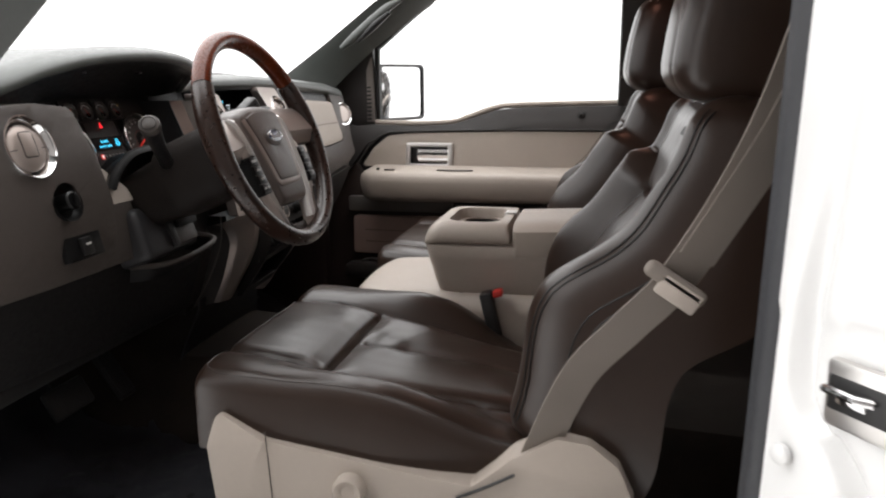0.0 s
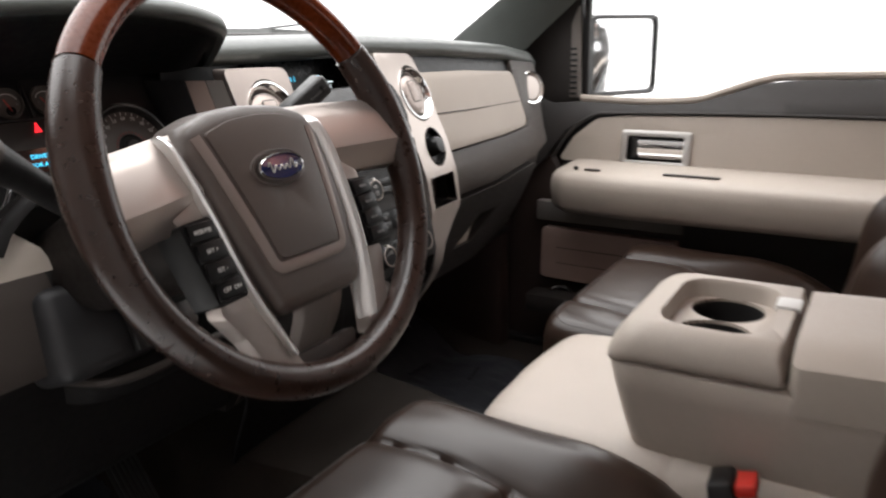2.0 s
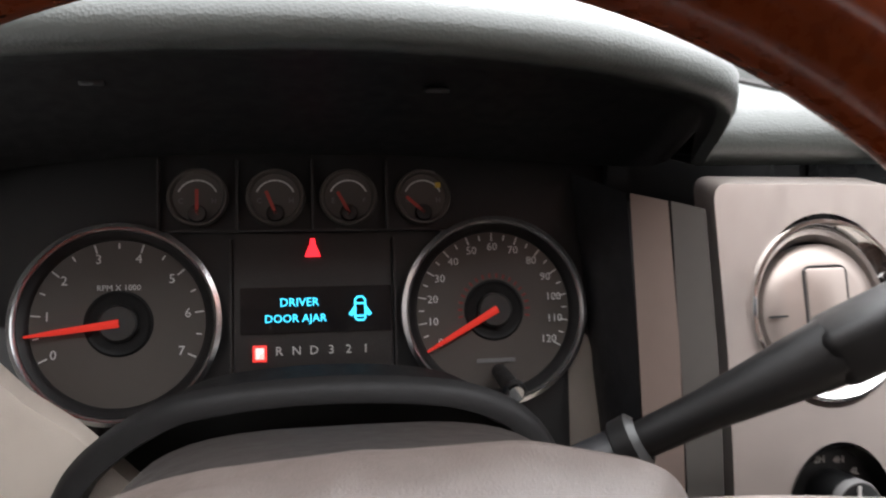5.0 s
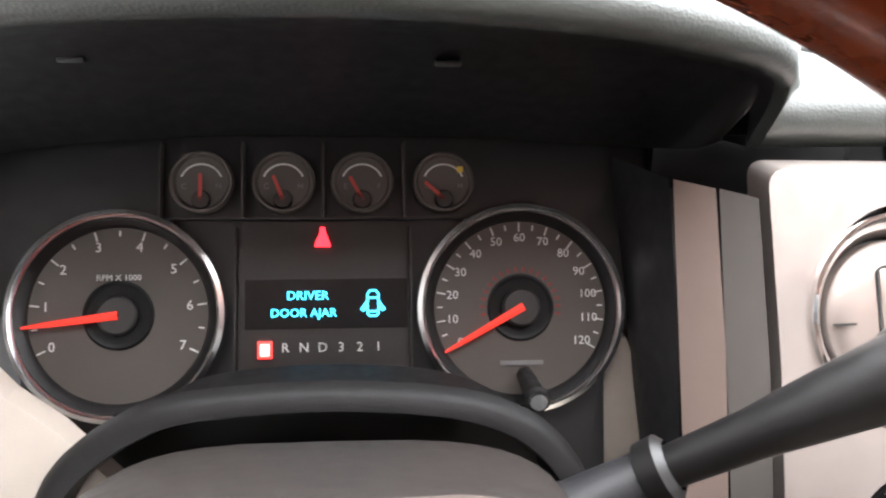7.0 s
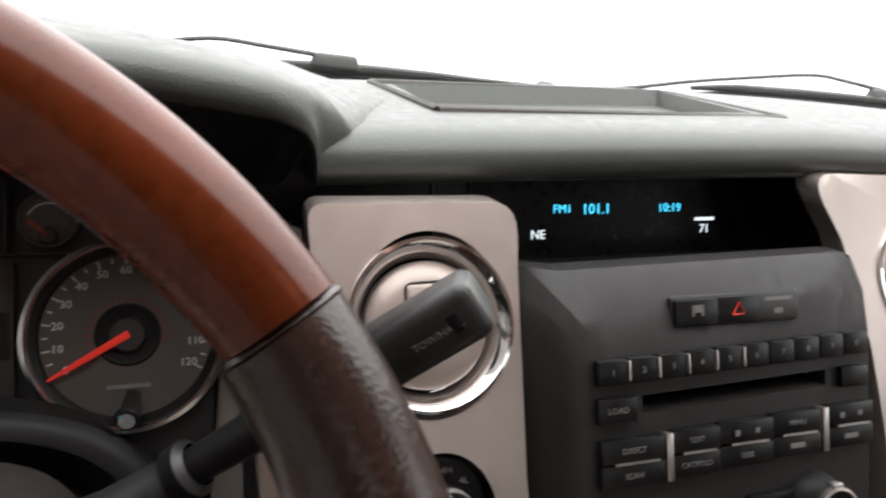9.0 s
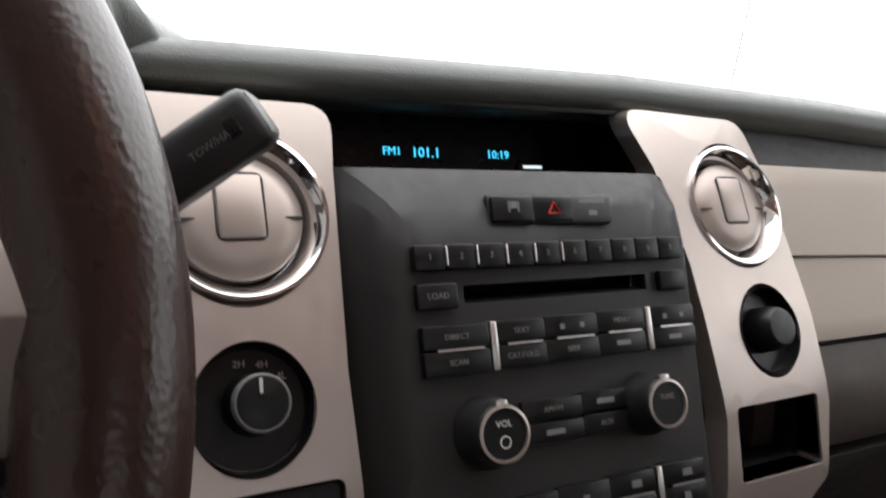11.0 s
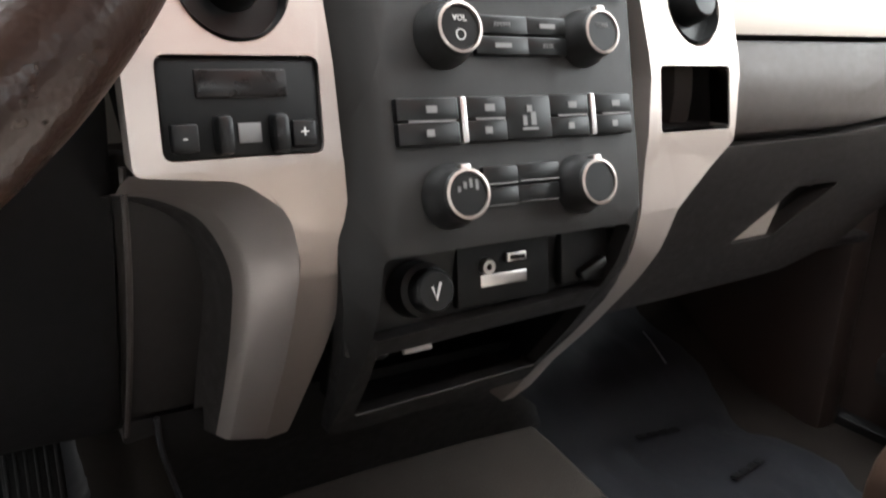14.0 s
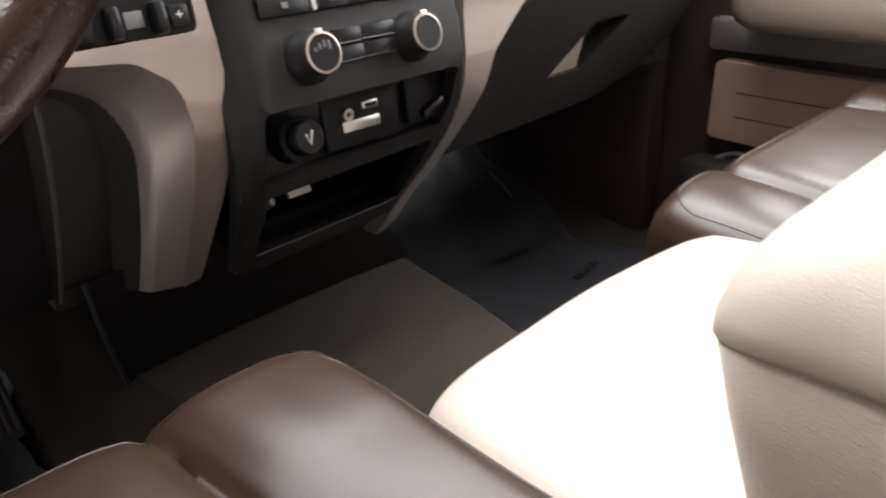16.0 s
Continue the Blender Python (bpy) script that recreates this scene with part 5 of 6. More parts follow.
stack.location += Vector((-0.005, -0.007, 0.0065))

# ---- steering wheel and column ----
WC = Vector((-0.4177, -0.0431, 0.7313))
WT, WY = radians(21.0), radians(-0.5)
wu = Vector((math.cos(WY), math.sin(WY), 0))
wn = Vector((math.sin(WY) * math.cos(WT), -math.cos(WY) * math.cos(WT), math.sin(WT)))
wv = wn.cross(wu)
MW = Matrix((wu, wv, wn)).transposed()


def W(a, b, h=0.0):
    return WC + wu * a + wv * b + wn * h


wheel = thing("steering_wheel", WC, "leather and wood rimmed steering wheel with silver spokes", "steering wheel")
RW = 0.1743


def arc(a0, a1, material, label, n, r=0.0152, wob=0.0, inner=0.0):
    rows = []
    for k in range(n + 1):
        a = radians(a0 + (a1 - a0) * k / n)
        swell = 0.0028 * (math.exp(-((math.degrees(a) - 368) / 24) ** 2) + math.exp(-((math.degrees(a) - 172) / 24) ** 2)) if wob else 0
        rr = r * (1 + wob * math.sin(5 * a)) + swell
        c = W((RW - swell) * math.cos(a), (RW - swell) * math.sin(a))
        out = (c - WC).normalized()
        # the wooden part swells towards the hub, away from its ends
        deep = inner * math.sin(math.pi * k / n) ** 0.7
        rows.append([c + (rr + deep * max(0, -math.cos(t))) * math.cos(t) * out + 1.12 * rr * math.sin(t) * wn for t in (2 * math.pi * j / 24 for j in range(24))])
    return part("rim", loft(rows, closed=True, caps=True), material, wheel, label, angle=60)


arc(33.5, 146.5, WOOD, "glossy red-brown wooden rim section", 60, 0.0138, inner=0.0018)
arc(147.2, 392.8, LEATHER_RIM, "dark brown leather rim section", 120, 0.0140, 0.015)
for a in (33.0, 147.0, 212, 330):
    c = W(RW * math.cos(radians(a)), RW * math.sin(radians(a)))
    part("rim_seam", lathe([(0.0140, -0.0012), (0.0150, 0), (0.0140, 0.0012)], c, wu * -math.sin(radians(a)) + wv * math.cos(radians(a)), 24), LEATHER_RIM, wheel)

AC = -0.0145


def ax(b):
    """The middle line of the hub, a little askew."""
    return -0.0135 - 0.12 * b


def dome(a, b):
    return W(a, b, 0.013 - 1.1 * (a - AC) ** 2 - 0.6 * (b + 0.02) ** 2 - 1.5 * max(0, b - 0.030) ** 2)


def cover(outline, c, rings, fun):
    """A padded skin: rings of the outline scaled about c, each at a drop under fun."""
    bm = bmesh.new()
    rows = [[bm.verts.new(fun(c[0] + (a - c[0]) * k, c[1] + (b - c[1]) * k) + wn * h + wu * q * 0.020 + wu * q * 0.12 * (a - c[0]) + wv * q * (0.17 * max(0, b) + 0.10 * max(0, a - c[0]) * (b > 0.02))) for a, b in outline] for k, h, q in rings]
    n = len(outline)
    for p, q in zip(rows, rows[1:]):
        for k in range(n):
            bm.faces.new((p[k], p[(k + 1) % n], q[(k + 1) % n], q[k]))
    mid = bm.verts.new(fun(*c))
    for k in range(n):
        bm.faces.new((rows[-1][k], rows[-1][(k + 1) % n], mid))
    return bm


def dense(poly, step=0.004):
    out = []
    for k in range(len(poly)):
        p, q = Vector(poly[k]), Vector(poly[(k + 1) % len(poly)])
        m = max(1, int((q - p).length / step))
        out += [tuple(p.lerp(q, j / m)) for j in range(m)]
    return out


pad_out = dense(rounded([(ax(b) + a, b) for a, b in ((-0.0730, 0.026), (-0.067, 0.046), (-0.036, 0.0555), (0, 0.0580), (0.036, 0.0555), (0.067, 0.046), (0.0730, 0.026), (0.0665, -0.050), (0.0515, -0.113), (-0.0515, -0.113), (-0.0665, -0.050))], [0.015, 0.015, 0.05, 0.05, 0.05, 0.015, 0.015, 0.05, 0.015, 0.015, 0.05]))
pad = part("airbag_pad", cover(pad_out, (AC, -0.025), [(0.97, -0.060, 0.95), (1.0, -0.048, 0.85), (1.0, -0.028, 0.46), (1.0, -0.014, 0.1), (0.99, -0.008, 0), (0.965, -0.003, 0), (0.93, -0.0005, 0), (0.85, 0, 0), (0.7, 0, 0), (0.5, 0, 0), (0.25, 0, 0)], dome), PAD, wheel, "taupe padded hub cover", angle=70)
in_out = dense(rounded([(-0.0710, 0.037), (-0.046, 0.0445), (-0.0165, 0.0465), (0.013, 0.0445), (0.0360, 0.037), (0.031, -0.071), (-0.0425, -0.071)], [0.004, 0.05, 0.05, 0.05, 0.004, 0.010, 0.010]))
part("inner_pad", cover(in_out, (AC, -0.012), [(1.0, -0.003, 0), (1.0, 0.0005, 0), (0.985, 0.0018, 0), (0.9, 0.0022, 0), (0.6, 0.0022, 0), (0.3, 0.0022, 0)], dome), PAD, pad)
utrim = [Vector(p) for p in dense(rounded([(-0.0785, 0.036), (-0.0480, -0.077), (0.0365, -0.077), (0.0430, 0.036)], [0, 0.012, 0.012, 0]), 0.005)]
utrim = utrim[:-24]
ribbon = []
for k, p in enumerate(utrim):
    d = (utrim[min(k + 1, len(utrim) - 1)] - utrim[max(k - 1, 0)]).normalized()
    side = Vector((-d.y, d.x))
    ribbon.append([dome(*(p + side * w)) + wn * h for w, h in ((-0.0050, -0.002), (-0.0045, 0.0008), (0.0, 0.0018), (0.0045, 0.0008), (0.0050, -0.002))])
part("pad_trim", loft(ribbon), PAD_TRIM, pad, "satin taupe U-shaped trim line", angle=50)
bc = dome(-0.0135, 0.0005) + wn * 0.0022
part("badge_well", lathe([(0.0315, -0.001), (0.0308, 0.0006), (0.0292, 0.0008), (0.0275, -0.0005)], bc, wn, 44, squash=(1.0, 0.50)), PAD, wheel)
bd = part("badge", lathe([(0, 0.0035), (0.0225, 0.0030), (0.0240, 0.0018), (0.0242, 0)], bc, wn, 40, squash=(1.0, 0.42)), BLUE, wheel, "oval dark blue emblem")
part("badge_rim", lathe([(0.0232, 0.0022), (0.0240, 0.0042), (0.0252, 0.0035), (0.0260, 0.0)], bc, wn, 44, squash=(1.0, 0.43)), CHROME, bd)
part("badge_stroke", tube([bc + MW @ Vector((a, b, 0.0040)) for a, b in ((-0.0160, 0.0010), (-0.0130, 0.0042), (-0.0120, -0.0040), (-0.0080, 0.0006), (-0.0050, -0.0028), (-0.0015, 0.0006), (0.0010, -0.0028), (0.0045, 0.0006), (0.0070, -0.0028), (0.0115, 0.0044), (0.0130, -0.0030), (0.0165, -0.0008))], 0.0008, 6, smooth=60), SATIN, bd)


def spoke(s):
    """One side spoke with its lower branch; s is -1 or 1."""
    rows = []
    for k in range(13):
        a = 0.062 + 0.104 * k / 12
        h0 = 0.002 + 0.13 * max(0, a - 0.075)
        tb = 0.056 - 0.08 * max(0, a - 0.09)
        lb = -0.016 - 0.012 * max(0, 1 - (a - 0.06) / 0.03) - 0.10 * max(0, a - 0.13)
        ridge = 0.007 - 0.05 * (a - 0.1)
        prof = [(lb, -0.030), (lb, -0.013), (lb + 0.002, -0.0105), (ridge - 0.002, -0.0008), (ridge, 0.0), (ridge + 0.003, -0.0006), (tb * 0.62 + ridge * 0.38, -0.0068), (tb - 0.006, -0.013), (tb - 0.001, -0.018), (tb, -0.024), (tb - 0.004, -0.036)]
        low_side = (0.010 + 0.006 * (a - 0.074) / 0.092) * (s < 0)
        rows.append([W(s * a + AC * max(0, (0.13 - a) / 0.07), b - low_side, h0 + h) for b, h in prof])
    sp = part("spoke", loft(rows), SILVER, wheel, "champagne silver spoke", angle=32)
    low = [(ax(b) + s * a, b) for a, b in ((0.078, 0.004), (0.107, -0.016), (0.103, -0.030), (0.099, -0.088), (0.100, -0.094), (0.088, -0.118), (0.074, -0.160), (0.044, -0.160), (0.0560, -0.125), (0.0670, -0.085), (0.0715, -0.050))]
    part("lower_spoke", plate(rounded(low, [0.004, 0.006, 0.004, 0, 0, 0.01, 0.004, 0.004, 0, 0, 0]), [], lambda a, b: W(a, b, 0.001 - 0.05 * max(0, -b - 0.02)), wn * -0.018, 0.003, cuts=8), SILVER, sp)
    run = [Vector(p) for p in ((0.0735, 0.043, -0.011), (0.0750, 0.034, -0.002), (0.0748, 0.012, 0.0025), (0.0710, -0.030, 0.003), (0.0670, -0.070, 0.001), (0.0590, -0.104, -0.002), (0.0465, -0.145, -0.006))]
    strip = [[(p + Vector(q)) for q in ((-0.003, 0, -0.010), (-0.0010, 0, 0.0006), (0.0060, 0, 0.0056), (0.0072, 0, 0.0060), (0.0084, 0, 0.0052), (0.0088, 0, -0.006))] for p in spline(run, 28)]
    part("chrome_edge", loft([[W(ax(q.y) + s * q.x, q.y, q.z) for q in row] for row in strip]), BRIGHT, sp, "bright edge strip", angle=50)
    pod = rounded([(ax(b) + s * a, b) for a, b in ((0.0800, -0.022), (0.1095, -0.024), (0.1060, -0.088), (0.0770, -0.086))], 0.004)
    pd_ = part("switch_pod", plate(pod, [], lambda a, b: W(a, b, 0.007), wn * -0.03, 0.002, cuts=4), BUTTON, sp, "black spoke switch pod")
    names = ("RESUME", "SET +", "SET -", "OFF  ON") if s < 0 else ("", "", "", "")
    for k, nm in enumerate(names):
        b = -0.032 - 0.0150 * k
        a = s * (0.0942 - 0.0008 * k) + ax(b)
        bt = part("spoke_button", box(W(a, b, 0.0085), (0.0245, 0.0136, 0.004), 0.0010, MW), BUTTON, pd_)
        if nm:
            text(nm, 0.0045, W(a, b, 0.0108), MW, PRINT, bt)
        else:
            bars([(a, b, 0.010, 0.0020)], PRINT_DIM, bt, lambda p, q: W(p, q, 0.0107), MW @ pose(0, 0, 0, -90).to_3x3())
    return sp


spoke(-1)
spoke(1)
part("lower_gap_bridge", plate(rounded([(-0.056, -0.148), (0.036, -0.148), (0.030, -0.168), (-0.050, -0.168)], 0.004), [], lambda a, b: W(a, b, -0.012), wn * -0.01, 0.002, cuts=2), TAUPE, wheel)

column = thing("steering_column", (-0.411, 0.10, 0.60), "dark plastic steering column shroud", "steering column")
rows = []
for d, rx, up, down in ((0.030, 0.050, 0.045, 0.045), (0.040, 0.066, 0.060, 0.055), (0.060, 0.073, 0.0615, 0.060), (0.09, 0.078, 0.0590, 0.066), (0.13, 0.083, 0.0565, 0.070), (0.160, 0.085, 0.0550, 0.072), (0.175, 0.083, 0.0500, 0.072), (0.185, 0.078, 0.040, 0.070), (0.26, 0.076, 0.030, 0.066)):
    c = WC - wn * d
    rows.append([c + wu * rx * math.copysign(abs(math.cos(t)) ** 0.55, math.cos(t)) + wv * (up if math.sin(t) > 0 else down) * math.copysign(abs(math.sin(t)) ** 0.55, math.sin(t)) for t in (2 * math.pi * k / 48 for k in range(48))])
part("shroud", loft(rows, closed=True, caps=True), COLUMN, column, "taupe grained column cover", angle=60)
# arched collar of the dash round the column, and the dark shelf behind it
CX = -0.4235
arch = spline([(-0.546, 0.176, 0.660), (-0.541, 0.175, 0.670), (-0.535, 0.175, 0.680), (-0.524, 0.174, 0.692), (-0.505, 0.173, 0.706), (-0.479, 0.172, 0.7165), (-0.4235, 0.172, 0.7205), (-0.370, 0.172, 0.7165), (-0.340, 0.173, 0.706), (-0.323, 0.174, 0.692), (-0.312, 0.175, 0.676), (-0.307, 0.176, 0.664), (-0.304, 0.176, 0.652)], 48)


def ringed(k, dy, dz):
    return [Vector((CX + (p.x - CX) * k, p.y + dy, 0.62 + (p.z - 0.62) * k + dz)) for p in arch]


part("collar", loft([ringed(0.86, 0.050, 0.0), ringed(0.885, 0.012, 0.0), ringed(0.895, 0.002, 0.0), ringed(0.915, -0.003, 0.0), ringed(0.97, -0.0015, 0.0), ringed(0.992, 0.002, 0.0), ringed(1.0, 0.007, 0.0)]), KNEE, column, "dark arched dash collar round the column", angle=70)
part("collar_shelf", loft([ringed(1.0, 0.007, 0.0), ringed(1.005, 0.014, -0.006), ringed(1.02, 0.045, -0.026), ringed(1.03, 0.080, -0.046)]), BLACK, column, "black shelf under the dials", angle=70)

stalk = thing("turn_signal_stalk", (-0.50, 0.10, 0.70), "black multi-function stalk with a round end cap", "stalk")
part("lever", tube([(-0.470, 0.115, 0.690), (-0.515, 0.095, 0.706), (-0.560, 0.078, 0.738), (-0.600, 0.061, 0.764)], 0.012, 16, smooth=20, radii=[0.014, 0.0105, 0.012, 0.0155]), BLACK, stalk)
part("end_cap", lathe([(0, 0.004), (0.010, 0.0035), (0.0145, 0.001), (0.0158, -0.003), (0.0158, -0.01)], (-0.603, 0.0595, 0.7665), (-0.78, -0.32, 0.53), 28), TAUPE, stalk)
part("cap_ring", lathe([(0.0098, 0.0036), (0.0105, 0.0048), (0.0115, 0.0034)], (-0.603, 0.0595, 0.7665), (-0.78, -0.32, 0.53), 28), DARK, stalk)

lever = thing("gear_lever", (-0.31, 0.14, 0.69), "black column gear lever with a thick grip", "gear lever")
gd = (Vector((-0.186, 0.096, 0.786)) - Vector((-0.297, 0.137, 0.7015))).normalized()
g0, g1 = Vector((-0.297, 0.137, 0.7015)), Vector((-0.186, 0.096, 0.786))
part("collar", lathe([(0.0095, -0.006), (0.0125, -0.004), (0.0130, 0.004), (0.0095, 0.007)], g0, gd, 24), BLACK, lever)
part("boot", tube([(-0.345, 0.140, 0.672), (-0.325, 0.140, 0.682), g0], 0.014, 14, radii=[0.017, 0.0135, 0.010]), CHAR, lever)
part("shaft", tube([g0, g0.lerp(g1, 0.25), g0.lerp(g1, 0.5), g0.lerp(g1, 0.62)], 0.01, 16, radii=[0.0078, 0.0090, 0.0125, 0.0138]), BLACK, lever)
fl_ = frame_of(gd)
grip = part("grip", box(g0.lerp(g1, 0.80), (0.0275, 0.0245, 0.062), 0.006, fl_, 3), BLACK, lever, "squared black lever grip")
part("grip_cap", box(g1 + gd * -0.001, (0.0235, 0.0205, 0.006), 0.003, fl_, 2), DASH, grip)
face_n = -fl_.col[0]
MG = Matrix((gd, fl_.col[1], face_n)).transposed()
text("TOW/HAUL", 0.0042, g0.lerp(g1, 0.875) + face_n * 0.0140 - fl_.col[1] * 0.001, MG, PRINT_DIM, grip)
part("haul_button", box(g1 - gd * 0.010 + face_n * 0.0136, (0.0012, 0.008, 0.005), 0.0004, fl_), BUTTON, grip)

# ---- seats ----
def upright(x, y, z, lean):
    """Lays a cushion up along a backrest that leans back, its face to the front."""
    c, s = math.cos(lean), math.sin(lean)
    return Matrix(((-1, 0, 0, x), (0, -s, c, y), (0, c, s, z), (0, 0, 0, 1)))


def smooth(t):
    t = min(1, max(0, t))
    return t * t * (3 - 2 * t)


def groove(d, w, depth):
    return -depth * math.exp(-(d / w) ** 2)


def seat(name, xc, dy0, s, back_shift, label, cw=0.258):
    """A leather bucket seat; s is the outboard side."""
    ob = thing(name, (xc, -0.30 + dy0, 0.06), label, "seat", "front seats")

    def top(u, v):
        a = abs(u)
        edge = 0.142 + 0.014 * math.cos(v * 6)
        z = 0.030 * smooth((a - edge) / 0.06) * (1 - 0.85 * smooth((v - 0.0) / 0.17)) * (1 - 0.75 * smooth((-v - 0.02) / 0.18)) - 0.006 * max(0, (a - 0.215) / 0.04) ** 2 + 0.006 * smooth(v / 0.15) - 0.018 * smooth((-v - 0.04) / 0.2) * smooth((a - 0.14) / 0.05)
        z -= 0.034 * smooth((0.06 - v) / 0.30) * smooth((-s * u - 0.09) / 0.08)
        z += -0.008 * (v + 0.02) ** 2 / 0.07 + 0.135 * v - 0.006
        z += 0.006 * math.exp(-((v - 0.17) / 0.07) ** 2)
        z += groove(a - edge, 0.0045, 0.006) + groove(a - edge, 0.018, 0.006)
        if a < edge:
            soft = min(1, (edge - a) / 0.03)
            z += groove(v - 0.085, 0.0045, 0.009) + groove(v - 0.085, 0.022, 0.011) * soft
            if v < 0.085:
                fade = min(1, (0.085 - v) / 0.02) * max(0.25, 1 - (0.085 - v) / 0.30)
                z += (groove(u, 0.0035, 0.006) + groove(u, 0.020, 0.007)) * fade
                z += 0.0022 * math.sin((v + u * 0.3) * 95) * math.exp(-((u - 0.02) / 0.06) ** 2) * math.exp(-((v - 0.05) / 0.05) ** 2)
        z += 0.0018 * noise.noise(Vector((u * 9, v * 9, xc))) + 0.0004 * noise.noise(Vector((u * 40, v * 14, xc + 3)))
        return z

    m = Matrix.Translation((xc - 0.008 * s, -0.268 + dy0, 0.398))
    part("seat_cushion", cushion(cw, -0.270, 0.262, 0.022, 0.095, top, m, 0.035, lambda v: 1 - 0.09 * smooth((-v - 0.02) / 0.2), 110), LEATHER, ob, "dark brown leather cushion with sewn seams", angle=80)

    def skin(u, v, lift=0.0006):
        """A point on the cushion, round edges included."""
        r = 0.022
        du, dv = max(0, abs(u) - (cw - r)), max(0, v - (0.262 - r), (-0.270 + r) - v)
        drop = math.hypot(r - math.sqrt(max(0, r * r - du * du)), r - math.sqrt(max(0, r * r - dv * dv)))
        k, ku = abs(v + 0.004) / 0.266, abs(u) / cw
        return m @ Vector((u * (1 - 0.035 * k ** 8) * (1 - 0.09 * smooth((-v - 0.02) / 0.2)), -0.004 + (v + 0.004) * (1 - 0.035 * ku ** 8), top(u, v) - drop + lift))

    for ins in (0.013,):
        e = cw - ins
        f = 0.262 - ins
        bend = [(0.03 * (1 - math.cos(a)), 0.03 * (1 - math.sin(a))) for a in (math.pi / 2 * k / 10 for k in range(11))]
        path = [(-e, -0.25 + 0.02 * k) for k in range(23)] + [(-e + p, f - q) for p, q in bend] + [(-e + 0.04 + (2 * e - 0.08) * k / 40, f) for k in range(41)] + [(e - p, f - q) for p, q in reversed(bend)] + [(e, 0.19 - 0.02 * k) for k in range(23)]
        part("seam_piping", tube([skin(u, v, 0.0002) for u, v in path], 0.0007, 6), LEATHER, ob)
    for drop in (0.030, 0.036, 0.062):
        part("front_piping", tube([skin(u, 0.262) + Vector((0, 0.0004, -drop)) for u in (-0.20 + 0.40 * k / 30 for k in range(31))], 0.0016, 6), LEATHER, ob)
    lean = radians(27)
    mb = upright(xc, -0.505 + dy0 + back_shift, 0.387, lean)

    def btop(u, v):
        a = abs(u)
        inner = 0.112 + 0.045 * smooth((v - 0.31) / 0.10)
        tip = smooth((0.388 - v) / 0.036)
        # the inboard bolster stands proud up to its tip, the outboard one flattens out
        crest = 0.018 + 0.038 * math.exp(-((v - 0.16) / 0.12) ** 2)
        if s * u > 0:
            crest += 0.013 * smooth((v - 0.22) / 0.10)
        else:
            crest *= 1 - 0.72 * smooth((v - 0.16) / 0.16)
        h = crest * smooth((a - inner) / 0.055) * tip + 0.004 * (1 - tip)
        h -= 17 * max(0, a - 0.178) ** 2
        h += 0.016 * math.exp(-((v - 0.14) / 0.10) ** 2) + 0.006 * smooth((v - 0.40) / 0.06) - 0.010 * smooth((v - 0.24) / 0.06) * smooth((inner + 0.02 - a) / 0.03) - 0.03 * max(0, (v - 0.44) / 0.07) ** 2
        if v < 0.378:
            h += groove(a - inner, 0.0045, 0.006) + groove(a - inner, 0.014, 0.004)
        if a < inner:
            h += groove(v - 0.322, 0.0045, 0.008) + groove(v - 0.322, 0.016, 0.006)
        if inner < a < 0.185:
            h += groove(v - 0.376, 0.005, 0.006) * (1 - smooth((a - 0.16) / 0.025))
        h += 0.002 * noise.noise(Vector((u * 9, v * 8, xc + 5))) + 0.0008 * noise.noise(Vector((u * 40, v * 20, xc)))
        return h

    part("backrest", cushion(0.245, -0.055, 0.512, 0.045, 0.085, btop, mb, 0.075, lambda v: 1.0 - 0.12 * max(0, (v - 0.22) / 0.29) ** 1.6, 110), LEATHER, ob, "dark brown leather backrest with side bolsters", angle=80)
    for sd in (-s,):
        for off in (0.202, 0.208, 0.234, 0.239):
            pts = []
            for k in range(44):
                v = -0.02 + 0.49 * k / 43
                nar = 1.0 - 0.12 * max(0, (v - 0.22) / 0.29) ** 1.6
                edge_drop = 0.045 - math.sqrt(0.045 ** 2 - max(0, off - 0.2) ** 2)
                pts.append(mb @ Vector((sd * off * nar * (1 - 0.075 * (abs(v - 0.2285) / 0.2835) ** 8), v, btop(off, v) + 0.0004 - edge_drop)))
            part("backrest_seam", tube(pts, 0.0012, 6), BLACK, ob)
    bar = bmesh.new()
    MB = (mb.to_3x3()).normalized()
    for k in range(8):
        box(mb @ Vector((0.140 - 0.010 * k, 0.430, btop(0.140 - 0.010 * k, 0.430) + 0.0012)), (0.0072, 0.012, 0.0016), 0.0003, MB, bm=bar)
    part("backrest_marking", bar, BLACK, ob, "small dark embroidered marks")
    mh = upright(xc, -0.712 + dy0 + back_shift, 0.834, radians(12))

    def htop(u, v):
        return 0.05 - 0.9 * u * u - 0.8 * (v - 0.1) ** 2 + groove(abs(u) - 0.085, 0.005, 0.004)

    part("headrest", cushion(0.142, -0.024, 0.20, 0.042, 0.10, htop, mh, 0.09), LEATHER, ob, "dark brown leather headrest", angle=80)
    for sd in (-1, 1):
        part("headrest_post", tube([mh @ Vector((sd * 0.06, -0.09, -0.03)), mh @ Vector((sd * 0.06, 0.06, -0.02))], 0.006, 12), CHROME, ob)
    xo = xc + s * 0.262
    shield = [(-0.058, 0.374), (-0.044, 0.32), (-0.06, 0.16), (-0.60, 0.15), (-0.648, 0.22), (-0.652, 0.300), (-0.630, 0.350), (-0.592, 0.377), (-0.548, 0.380), (-0.490, 0.347), (-0.435, 0.300), (-0.385, 0.304), (-0.132, 0.337)]
